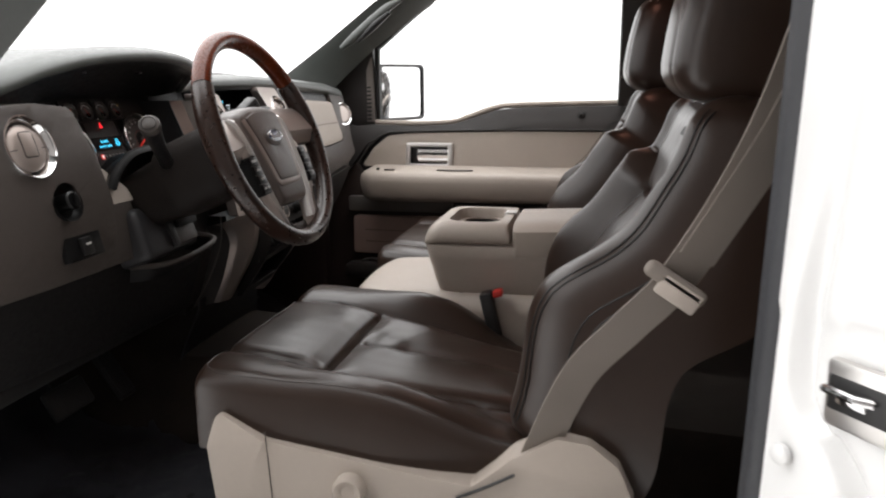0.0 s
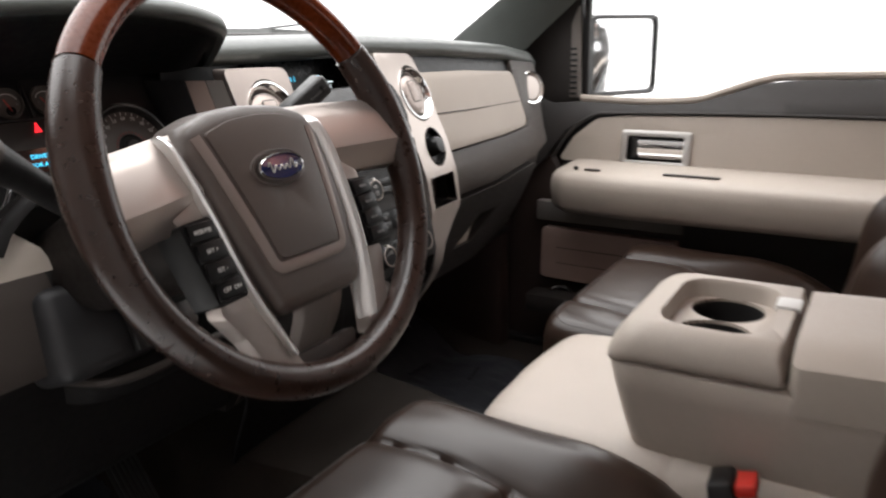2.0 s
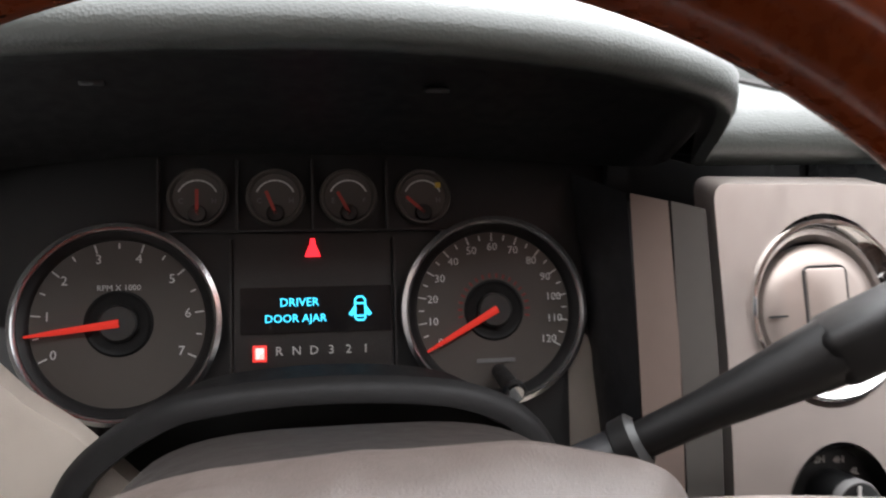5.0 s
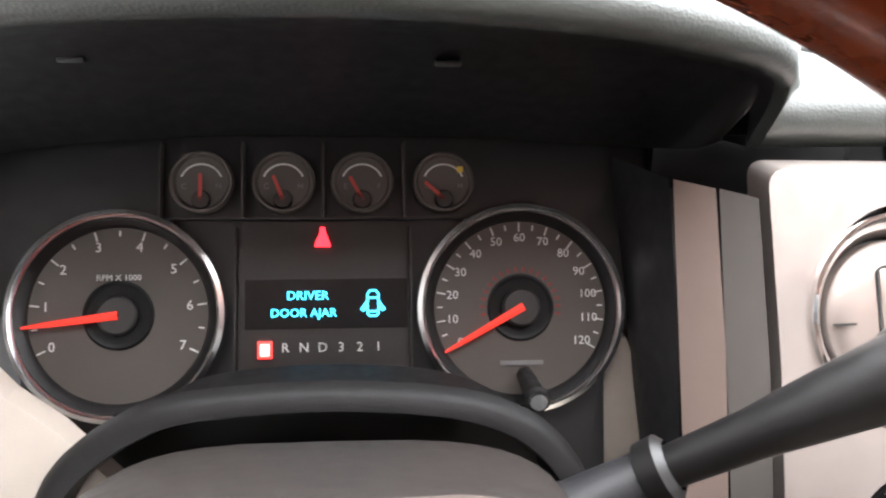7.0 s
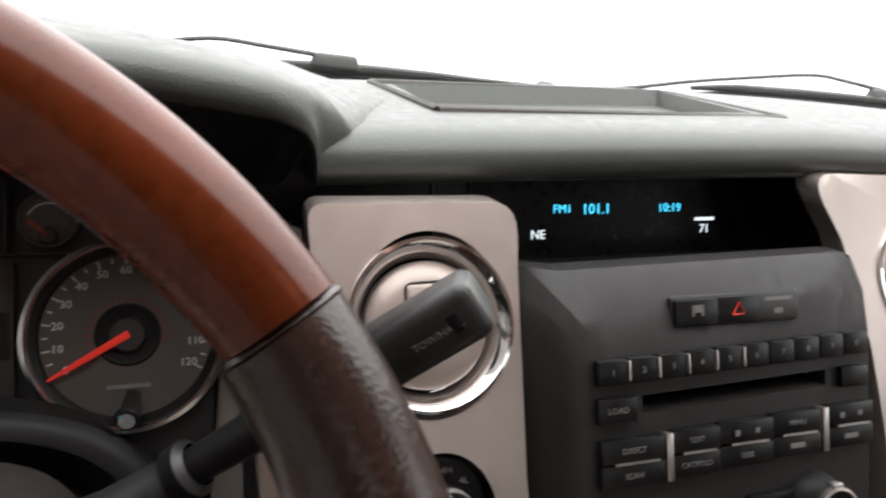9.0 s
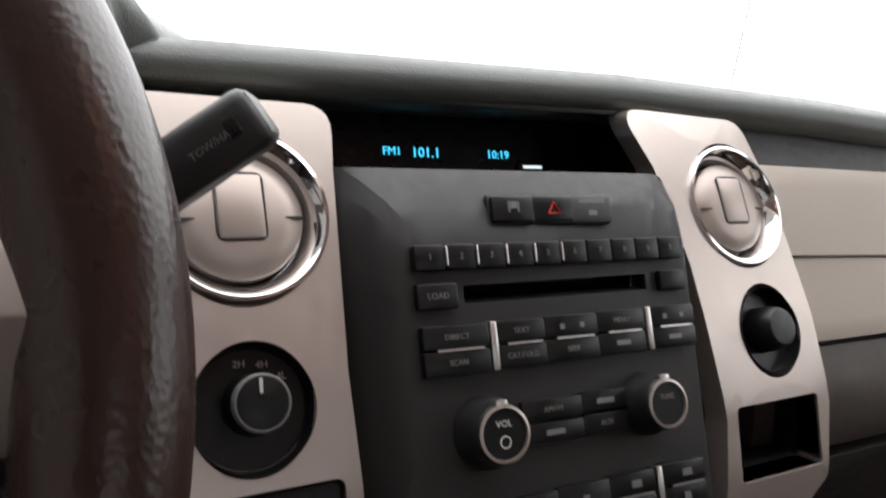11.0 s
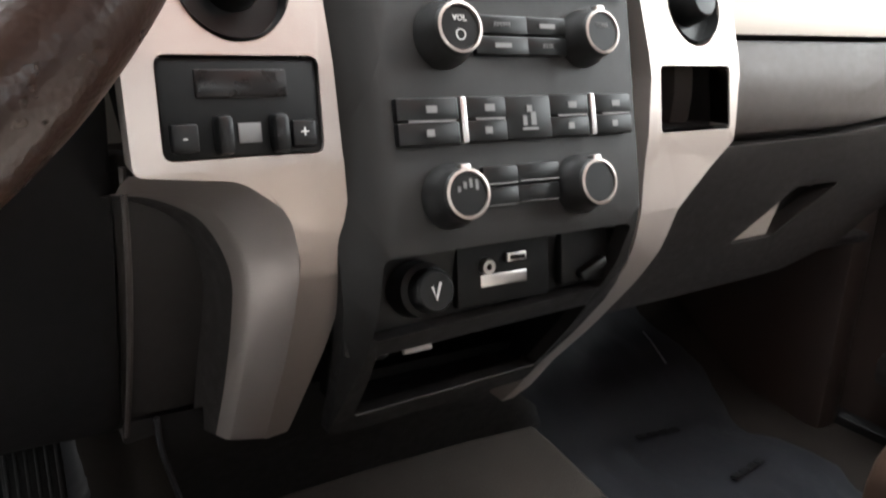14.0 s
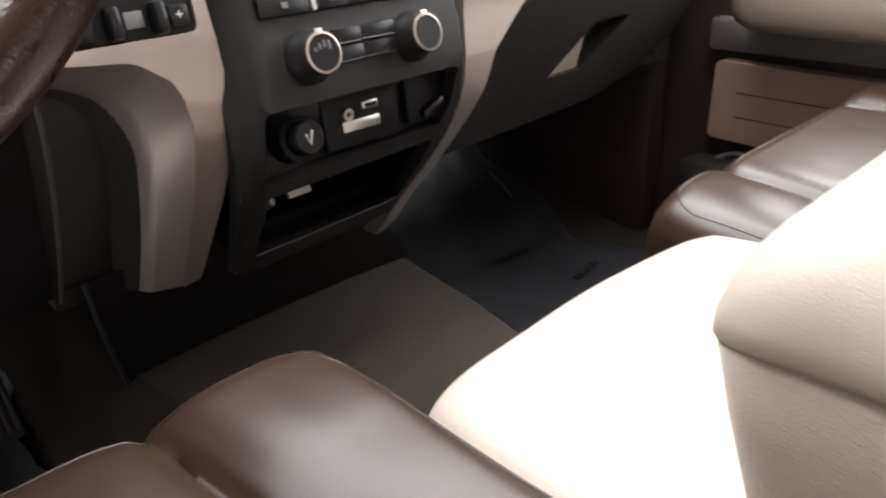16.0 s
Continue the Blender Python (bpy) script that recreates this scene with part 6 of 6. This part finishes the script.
    sh = part("side_shield", plate(rounded([(a + dy0, b) for a, b in shield], [0.012, 0.02, 0.02, 0.02, 0.03, 0.03, 0.02, 0.02, 0.02, 0.02, 0.01, 0, 0]), [], lambda a, b: (xo + s * 0.014 * math.exp(-((a - dy0 + 0.58) / 0.11) ** 2) + s * 0.006 * smooth((a - dy0 + 0.140) / 0.008) - s * 0.5 * max(0, b - 0.33) ** 1.2, a, b), (-s * 0.05, 0, 0), 0.010, cuts=16, cuts_a=26, seg=3), BEIGE, ob, "beige plastic seat side shield", angle=60)
    part("lumbar_knob", lathe([(0.024, -0.002), (0.024, 0.012), (0.020, 0.018), (0.013, 0.017), (0.010, 0.014), (0, 0.014)], (xo + s * 0.002, -0.262 + dy0, 0.278), (s, 0, 0), 18), BEIGE, sh)
    part("shield_seam", tube([(xo + s * 0.001, -0.135 + dy0, 0.352), (xo + s * 0.0015, -0.14 + dy0, 0.25), (xo + s * 0.001, -0.14 + dy0, 0.17)], 0.0009, 6, smooth=10), TAUPE, sh)
    part("shield_slot", tube([(xo + s * 0.0045, -0.415 + dy0, 0.282), (xo + s * 0.009, -0.455 + dy0, 0.305), (xo + s * 0.013, -0.495 + dy0, 0.330)], 0.0025, 6, smooth=10), BLACK, sh)
    part("front_shield", box((xc, -0.055 + dy0, 0.27), (0.44, 0.03, 0.14), 0.012), BEIGE, ob)
    part("base", box((xc, -0.33 + dy0, 0.165), (0.40, 0.48, 0.21), 0.02), BLACK, ob)
    ob.location.z -= 0.015
    return ob


seat("driver_seat", -0.424, 0.0, -1, 0.0, "dark brown leather driver's bucket seat with beige plastic base")
seat("passenger_seat", 0.408, -0.034, 1, 0.076, "dark brown leather passenger bucket seat", 0.270)

# folded centre armrest and the small seat under it
arm = thing("fold_down_console", (0, -0.55, 0.40), "beige fold-down centre armrest with cup holders", "armrest")


def lid_ring(ins, z, front):
    """One level of the front lid: inset on the open sides, drooping to the front."""
    ring = rounded(rect(-0.158 + ins, 0.075 - ins, -0.416 + min(ins, 0.006), front - ins), [0.006, 0.006, 0.040 - 0.4 * ins, 0.040 - 0.4 * ins], 8)
    return [Vector((a, b, z - 4.0 * max(0, b + 0.290) ** 2)) for a, b in ring]


cup_tray = rounded(rect(-0.131, 0.038, -0.392, -0.283), 0.040, 8)
lid = [lid_ring(i, z, -0.236) for i, z in ((0.010, 0.5265), (0.002, 0.5270), (0.0, 0.530), (0.0005, 0.538), (0.0030, 0.547), (0.0075, 0.5550), (0.0135, 0.5615), (0.020, 0.5655), (0.025, 0.5670))]
part("cup_lid", loft(lid + [[Vector((a, b, 0.5672)) for a, b in cup_tray]], closed=True), BEIGE, arm, "beige lid with two cup holders", angle=70)
wall = loft([[Vector((-0.0465 + (a + 0.0465) * k, -0.3375 + (b + 0.3375) * k, z)) for a, b in cup_tray] for k, z in ((1.0, 0.5672), (0.985, 0.5655), (0.97, 0.561), (0.95, 0.552), (0.93, 0.545))], closed=True)
part("cup_tray", wall, BEIGE, arm, angle=60)
part("cup_floor", plate(rounded(rect(-0.129, 0.036, -0.390, -0.285), 0.039, 7), [disc(-0.087, -0.3375, 0.0398, 30), disc(-0.006, -0.3375, 0.0398, 30)], lambda a, b: (a, b, 0.546), (0, 0, -0.004), 0.001, cuts=2), BEIGE, arm)
for x in (-0.087, -0.006):
    part("cup_holder", lathe([(0.0400, 0.0), (0.0398, -0.004), (0.035, -0.07), (0, -0.072)], (x, -0.3375, 0.546), (0, 0, 1), 32), BLACK, arm, "round black cup well")
part("latch", box((-0.02, -0.402, 0.567), (0.034, 0.026, 0.008), 0.003), PRINT, arm, "pale release latch")
part("rear_lid", plate(rounded(rect(-0.156, 0.075, -0.80, -0.420), 0.010), [], lambda a, b: (a, b, 0.568 + 0.006 * math.sin((b + 0.45) * -8) - 1.6 * max(0, abs(a + 0.0375) - 0.075) ** 1.5), (0, 0, -0.05), 0.008, cuts=10, cuts_a=10, seg=3), BEIGE, arm, "padded beige rear lid")
body = loft([[Vector((a, b, z)) for a, b in rounded(rect(-w, w - 0.0765, -0.80, y0), [0.006, 0.006, 0.030, 0.030], 8)] for z, w, y0 in ((0.5300, 0.1460, -0.250), (0.5245, 0.1460, -0.250), (0.5225, 0.1535, -0.2425), (0.5195, 0.1552, -0.2400), (0.49, 0.1522, -0.2465), (0.45, 0.1475, -0.257), (0.425, 0.1440, -0.265), (0.412, 0.138, -0.275), (0.405, 0.126, -0.29), (0.404, 0.09, -0.36))], closed=True)
part("body", body, BEIGE_LEATHER, arm, "beige armrest body", angle=60)

arm.location += Vector((-0.006, -0.003, -0.020))

small = thing("jump_seat", (0, -0.30, 0.23), "beige vinyl centre jump seat cushion", "seat")
part("cushion", cushion(0.174, -0.26, 0.222, 0.036, 0.10, lambda u, v: 0.02 * math.cos(u * 6) - 0.16 * max(0, v - 0.05) ** 2 + groove(v + 0.02, 0.003, 0.003) + 0.0015 * noise.noise(Vector((u * 12, v * 12, 1))), Matrix.Translation((-0.004, -0.298, 0.390)), 0.09, flat=70), BEIGE_LEATHER, small, "smooth beige cushion", angle=80)
part("base", box((0, -0.33, 0.24), (0.26, 0.34, 0.16), 0.02), BLACK, small)

# buckle and belt
bk = thing("seat_belt_buckle", (-0.205, -0.39, 0.36), "black belt buckle with a red release button", "buckle")
mbk = pose(0, 0, 0, -14, 6, 4).to_3x3()
part("case", box((-0.190, -0.388, 0.372), (0.047, 0.025, 0.118), 0.005, mbk), BLACK, bk)
part("release_button", box((-0.1945, -0.3995, 0.4310), (0.038, 0.019, 0.012), 0.002, mbk), RED, bk, "red release button")
part("label_tag", box((-0.163, -0.400, 0.368), (0.004, 0.02, 0.06), 0.001, mbk), PRINT, bk)
bk.location += Vector((0.006, 0, -0.015))
belt = thing("seat_belt", (-0.74, -0.70, 0.3), "beige seat belt hanging before the pillar", "seat belt")


def band(path, w=0.024, t=0.0012):
    pts = spline(path, 40)
    rows = []
    for k, p in enumerate(pts):
        d = (pts[min(k + 1, 39)] - pts[max(k - 1, 0)]).normalized()
        side = d.cross(Vector((1, 0.35, 0))).normalized()
        nrm = side.cross(d).normalized()
        rows.append([p + side * w + nrm * t, p - side * w + nrm * t, p - side * w - nrm * t, p + side * w - nrm * t])
    return loft(rows, closed=True, caps=True)


part("webbing", band([(-0.79, -0.815, 1.06), (-0.765, -0.775, 0.87), (-0.745, -0.735, 0.745), (-0.733, -0.672, 0.622), (-0.716, -0.620, 0.554), (-0.700, -0.5635, 0.481), (-0.676, -0.518, 0.369), (-0.664, -0.498, 0.31)]), BELT, belt, "beige woven webbing")
part("webbing", band([(-0.775, -0.80, 0.90), (-0.752, -0.765, 0.79), (-0.737, -0.69, 0.645)], 0.022), BELT, belt, "beige woven webbing")
gm = pose(0, 0, 0, 33, 0, 0).to_3x3()
part("tongue", box((-0.742, -0.668, 0.617), (0.018, 0.078, 0.020), 0.008, gm, 3), BELT, belt, "beige belt tongue")
part("tongue_plate", box((-0.747, -0.672, 0.606), (0.008, 0.052, 0.026), 0.003, gm), BEIGE_LEATHER, belt)

belt.location += Vector((0, -0.012, -0.018))

# rear bench, dim behind the front seats
rear = thing("rear_bench", (0, -1.35, 0.06), "dark brown leather rear bench seat", "seat")
part("bench_cushion", cushion(0.70, -0.25, 0.25, 0.05, 0.10, lambda u, v: 0.01 * math.cos(u * 8), Matrix.Translation((0, -1.32, 0.40)), 0.05), LEATHER, rear, angle=80)
part("bench_back", cushion(0.70, 0.0, 0.5, 0.05, 0.10, lambda u, v: 0.01 * math.cos(u * 8), upright(0, -1.55, 0.38, radians(15)), 0.05), LEATHER, rear, angle=80)
part("bench_base", box((0, -1.36, 0.19), (1.3, 0.42, 0.26), 0.02), BLACK, rear)

# ---- passenger door, mirror, pedals, mats ----
door = thing("door_1", (0.86, -0.2, 0.1), "closed passenger door with dark cap, beige insert and armrest", "door", kind="structure")


def dx(y, z):
    return interp(z, (0.08, 0.25, 0.40, 0.50, 0.62, 0.66, 0.70, 0.74), (0.80, 0.80, 0.792, 0.80, 0.826, 0.838, 0.862, 0.885)) + 0.06 * max(0, y - 0.12)


def D(y, z, off=0.0):
    return Vector((dx(y, z) + off, y, z))


hb = (-0.109, 0.048, 0.541, 0.624)
# belt line: low in front, stepping up behind the mirror
cap = [(0.44, 0.60), (0.42, 0.70), (0.30, 0.70), (0.235, 0.676), (0.16, 0.682), (0.02, 0.678), (-0.10, 0.684), (-0.155, 0.700), (-0.235, 0.727), (-0.32, 0.737), (-0.80, 0.745), (-0.80, 0.672), (-0.30, 0.672), (0.05, 0.664), (0.13, 0.655), (0.19, 0.615), (0.235, 0.55), (0.29, 0.50), (0.44, 0.50)]
part("upper_cap", plate(rounded(cap, [0.0, 0, 0.02, 0.02, 0, 0, 0.03, 0.03, 0.03, 0.03, 0, 0.004, 0, 0, 0.03, 0.03, 0.03, 0.01, 0]), [], lambda a, b: D(a, b), (0.04, 0, 0), 0.008, cuts=10, cuts_a=12, seg=3), DARK, door, "dark brown door cap", angle=60)
# beige tube standing in for outside light on top of the dark cap
part("lit_window_sill", tube([D(a, b, 0.010) + Vector((0, 0, 0.005)) for a, b in ((0.165, 0.684), (0.02, 0.681), (-0.10, 0.687), (-0.155, 0.703), (-0.235, 0.730), (-0.32, 0.740), (-0.64, 0.747))], 0.009, 8, smooth=40), BEIGE, door, "window sill strip, pale for the outside light on it")
ins = [(0.203, 0.546), (-0.80, 0.546), (-0.80, 0.661), (-0.30, 0.661), (0.05, 0.654), (0.115, 0.645), (0.165, 0.605)]
part("upper_insert", plate(rounded(ins, [0.01, 0.004, 0.004, 0, 0, 0.03, 0.03]), [rounded(rect(*hb), 0.006)], lambda a, b: D(a, b, 0.004), (0.02, 0, 0), 0.004, cuts=6, cuts_a=10), BEIGE, door, "beige door insert")
part("insert_gap", tube([D(a, b, -0.001) for a, b in ((0.215, 0.55), (0.178, 0.612), (0.124, 0.652), (0.05, 0.660), (-0.30, 0.667), (-0.80, 0.667))], 0.0035, 8, smooth=40), DARK, door)
hd = part("door_handle", plate(rounded(rect(*hb), 0.007), [rounded(rect(-0.093, 0.034, 0.556, 0.611), 0.006)], lambda a, b: D(a, b, -0.003), (0.012, 0, 0), 0.003, cuts=4), SATIN, door, "silver framed chrome door handle")
part("handle_cup", box(D(-0.03, 0.583, 0.03), (0.012, 0.135, 0.062), 0.003), BLACK, hd)
part("handle_lever", loft([[D(-0.034 + a, 0.583 + b, h) for b, h in ((-0.024, 0.022), (-0.016, 0.012), (-0.004, 0.005), (0.010, 0.001), (0.019, 0.003), (0.023, 0.018))] for a in (-0.058, -0.02, 0.02, 0.045)]), CHROME, hd, "curved chrome pull")
part("handle_pivot", box(D(0.018, 0.583, 0.012), (0.012, 0.016, 0.050), 0.003), BLACK, hd)
part("lock_knob", lathe([(0.014, -0.006), (0.014, 0.002), (0.011, 0.003), (0.007, 0.003), (0.006, 0.010), (0.004, 0.012), (0, 0.012)], D(-0.52, 0.712, 0.0), (-1, 0, 0.35), 20), BLACK, door)
# armrest
rows = []
for y, xi, zt_, zb_ in ((0.178, 0.775, 0.513, 0.490), (0.172, 0.70, 0.533, 0.472), (0.155, 0.665, 0.543, 0.458), (0.12, 0.643, 0.545, 0.451), (0.0, 0.634, 0.545, 0.451), (-0.25, 0.632, 0.544, 0.453), (-0.45, 0.632, 0.543, 0.454), (-0.80, 0.634, 0.542, 0.455)):
    rows.append([Vector((x, y, z)) for x, z in ((0.84, zt_ + 0.008), (xi + 0.03, zt_ + 0.001), (xi + 0.012, zt_ - 0.003), (xi + 0.002, zt_ - 0.013), (xi, zt_ - 0.03), (xi + 0.004, zb_ + 0.02), (xi + 0.018, zb_ + 0.004), (xi + 0.05, zb_), (0.82, zb_ - 0.02))])
ar = part("armrest", loft(rows), BEIGE, door, "beige door armrest", angle=70)
# the groove's slim shadow, laid on as a dark strip
part("armrest_groove_shade", box((0.70, -0.14, 0.5500), (0.013, 0.115, 0.003), 0.001), TAUPE, ar)
part("switch", box((0.69, 0.070, 0.550), (0.012, 0.034, 0.004), 0.0015), TAUPE, ar)
part("switch", box((0.69, 0.108, 0.552), (0.009, 0.010, 0.008), 0.003), BLACK, ar)
# lower door
part("backing", plate([(0.46, -0.02), (-0.80, -0.02), (-0.80, 0.725), (-0.24, 0.715), (-0.12, 0.68), (0.46, 0.675)], [], lambda a, b: D(a, b, 0.062), (0.02, 0, 0), 0, cuts=4), BLACK, door)
low = [(0.46, 0.0), (-0.80, 0.0), (-0.80, 0.50), (0.20, 0.50), (0.28, 0.62), (0.46, 0.66)]
part("lower_panel", plate(rounded(low, 0.02), [], lambda a, b: D(a, b, 0.03), (0.03, 0, 0), 0.004, cuts=6, cuts_a=6), DOOR, door, "dark brown lower door panel")
pk_ = part("pocket", plate(rounded([(0.236, 0.250), (-0.10, 0.248), (-0.10, 0.378), (0.230, 0.380)], [0.012, 0.004, 0.004, 0.012]), [], lambda a, b: D(a, b, -0.006), (0.03, 0, 0), 0.005, cuts=6, cuts_a=6), RED_LIT_BEIGE, door, "ribbed beige door pocket, tinted for the reddish light on it")
for k in range(2):
    z = 0.292 + 0.040 * k
    part("rib", tube([D(0.190, z, -0.007), D(0.06, z, -0.007), D(-0.09, z, -0.0065)], 0.0011, 6), TAUPE, pk_)
part("pocket_mouth", box(D(0.07, 0.42, 0.02), (0.03, 0.36, 0.05), 0.006), ASH, door)
part("speaker_panel", plate(rounded([(-0.11, 0.25), (-0.62, 0.25), (-0.62, 0.43), (-0.11, 0.43)], 0.02), [], lambda a, b: D(a, b, 0.010), (0.02, 0, 0), 0.004, cuts=4), DARK, door)
part("bottle_well", lathe([(0.036, 0), (0.034, 0.006), (0.028, 0.004), (0.026, -0.05)], (0.765, 0.17, 0.215), (-0.5, 0, 0.9), 28), DARK, door)
part("lower_lip", box((0.765, 0.0, 0.20), (0.07, 0.50, 0.05), 0.015), DARK, door)
# window frame, sail panel and glass
part("sail_panel", plate(rounded([(0.165, 0.68), (0.40, 0.64), (0.40, 0.82), (0.30, 0.885), (0.165, 0.965)], 0.008), [], lambda a, b: (0.868 - 0.10 * max(0, b - 0.75), a, b), (0.03, 0, 0), 0.005, cuts=5), DARK, door, "dark sail panel with a small grille")
part("sail_strip", plate(rounded([(0.168, 0.690), (0.196, 0.690), (0.190, 0.86), (0.168, 0.91)], 0.004), [], lambda a, b: (0.864 - 0.10 * max(0, b - 0.75), a, b), (0.006, 0, 0), 0.001, cuts=4), ASH, door, "pale grey strip of the sail panel")
sl = bmesh.new()
for k in range(9):
    box((0.862, 0.185, 0.70 + 0.013 * k), (0.008, 0.016, 0.006), 0.0015, bm=sl)
part("sail_grille", sl, BLACK, door)
fr_ = bmesh.new()
tube([(0.885, 0.16, 0.685), (0.868, 0.155, 0.85), (0.855, 0.15, 0.935)], 0.010, 8, fr_, 12)
tube([(0.855, 0.15, 0.935), (0.80, -0.03, 1.06), (0.785, -0.12, 1.085), (0.782, -0.64, 1.092)], 0.014, 8, fr_, 24)
part("window_frame", fr_, BLACK, door)
part("rear_post", box((0.825, -0.685, 0.92), (0.05, 0.11, 0.36), 0.01, pose(0, 0, 0, 0, -12, 0).to_3x3()), DARK, door)
gl = part("window_pane", loft([[Vector((x, y, z)) for y in (0.16, -0.63)] for x, z in ((0.89, 0.68), (0.855, 0.93))] + [[Vector((0.80, y, 1.08)) for y in (-0.05, -0.63)]]), GLASS, door)
gl.visible_shadow = False

door.location += Vector((0.006, 0.006, -0.003))

mirror = thing("side_mirror", (0.98, 0.15, 0.68), "black side mirror with bright glass", "mirror")
mm = pose(0, 0, 0, 0, 0, -32).to_3x3()
mc = Vector((1.012, 0.118, 0.781))
part("housing", box(mc + Vector((0.02, 0.05, 0)), (0.205, 0.09, 0.19), 0.03, mm, 4), BLACK, mirror)
part("glass_rim", plate(rounded(rect(-0.106, 0.106, -0.097, 0.097), 0.022), [rounded(rect(-0.096, 0.096, -0.086, 0.088), 0.016)], lambda a, b: mc + mm @ Vector((a, -0.008, b)), mm @ Vector((0, 0.03, 0)), 0.002, cuts=2), BLACK, mirror)
part("glass", box(mc, (0.196, 0.006, 0.178), 0.002, mm, 2), CHROME, mirror, "mirror glass")
part("arm", box((0.945, 0.20, 0.725), (0.12, 0.05, 0.07), 0.015), BLACK, mirror)

pedal = thing("accelerator_pedal", (-0.29, 0.42, 0.15), "black ribbed accelerator pedal", "pedal")
mp = pose(0, 0, 0, -34).to_3x3()
part("plate", box((-0.292, 0.405, 0.225), (0.048, 0.012, 0.115), 0.004, mp), RUBBER, pedal)
for k in range(6):
    part("rib", box(Vector((-0.312 + 0.0080 * k, 0.405, 0.225)) + mp @ Vector((0, -0.007, 0)), (0.003, 0.004, 0.10), 0.001, mp), CHAR, pedal)
part("arm", tube([(-0.292, 0.43, 0.25), (-0.29, 0.52, 0.33), (-0.29, 0.58, 0.44)], 0.008, 8, smooth=12), BLACK, pedal)
brake = thing("brake_pedal", (-0.44, 0.42, 0.2), "black rubber brake pedal", "pedal")
part("pad", box((-0.44, 0.395, 0.235), (0.105, 0.016, 0.06), 0.006, pose(0, 0, 0, -30).to_3x3()), RUBBER, brake)
part("arm", tube([(-0.44, 0.41, 0.25), (-0.43, 0.49, 0.33), (-0.42, 0.55, 0.46)], 0.010, 8, smooth=12, flat=0.5), BLACK, brake)


def mat_sheet(name, x0, x1, y0, y1, label, seed):
    bm = bmesh.new()
    nx, ny = 36, 44
    rows = []
    for j in range(ny + 1):
        y = y0 + (y1 - y0) * j / ny
        edge = 0.05 * noise.noise(Vector((j * 0.22, seed, 0.5))) * (1 if x0 < 0 else 0.8)
        xs = [x0 + (x1 + edge - x0) * i / nx for i in range(nx + 1)]
        rows.append([Vector((xs[i], y, 0.062 + (interp(xs[i], (-0.27, -0.242, -0.207, -0.185), (0.0, 0.008, 0.050, 0.120)) if x0 < 0 else 0.0) + max(0, y - 0.42) ** 1.2 * 0.75 + (0.008 if x0 > 0 else 0.016) * abs(noise.noise(Vector((i * 0.35, j * 0.3, seed)))))) for i in range(nx + 1)])
    loft(rows, bm)
    ob = thing(name, ((x0 + x1) / 2, (y0 + y1) / 2, 0.06), label, "floor film", "floor films")
    part("sheet", bm, FILM, ob, angle=80)
    rnd = random.Random(int(seed))
    for k in range(4):
        cx, cy_, turn = x0 + 0.08 + (min(x1, 0.75 if x0 > 0 else -0.30) - x0 - 0.16) * rnd.random(), y0 + 0.06 + (y1 - y0 - 0.30) * k / 3, rnd.uniform(-20, 20)
        pb = bmesh.new()
        for q in range(4):
            box(Vector((cx, cy_, 0.0725)) + pose(0, 0, 0, 0, 0, turn).to_3x3() @ Vector((-0.03 + 0.02 * q, 0, 0)), (0.014, 0.010, 0.0012), 0, pose(0, 0, 0, 0, 0, turn).to_3x3(), bm=pb)
        part("printed_mark", pb, BLACK, ob)
    return ob


film = mat_sheet("floor_film", 0.27, 0.665, -0.02, 0.66, "crumpled grey protective film on the passenger floor", 2.0)
# pale tube that draws the glint on a film crease
part("fold", tube([(0.622, 0.575, 0.155), (0.6225, 0.555, 0.144), (0.621, 0.535, 0.1325), (0.618, 0.515, 0.122)], 0.0016, 6, smooth=12), FOLD, film, "film fold edge, its glint painted pale")
mat_sheet("floor_film", -0.78, -0.240, -0.05, 0.66, "crumpled grey protective film on the driver's floor", 7.0)
part_kick = box((0.80, 0.56, 0.30), (0.06, 0.46, 0.52), 0.02)
solid("kick_panel", part_kick, DOOR, "dark brown kick panel in the passenger footwell", "panel", "structure")
solid("kick_panel_left", box((-0.80, 0.45, 0.26), (0.05, 0.36, 0.40), 0.02), DARK, "dark brown kick panel in the driver's footwell", "panel", "structure")
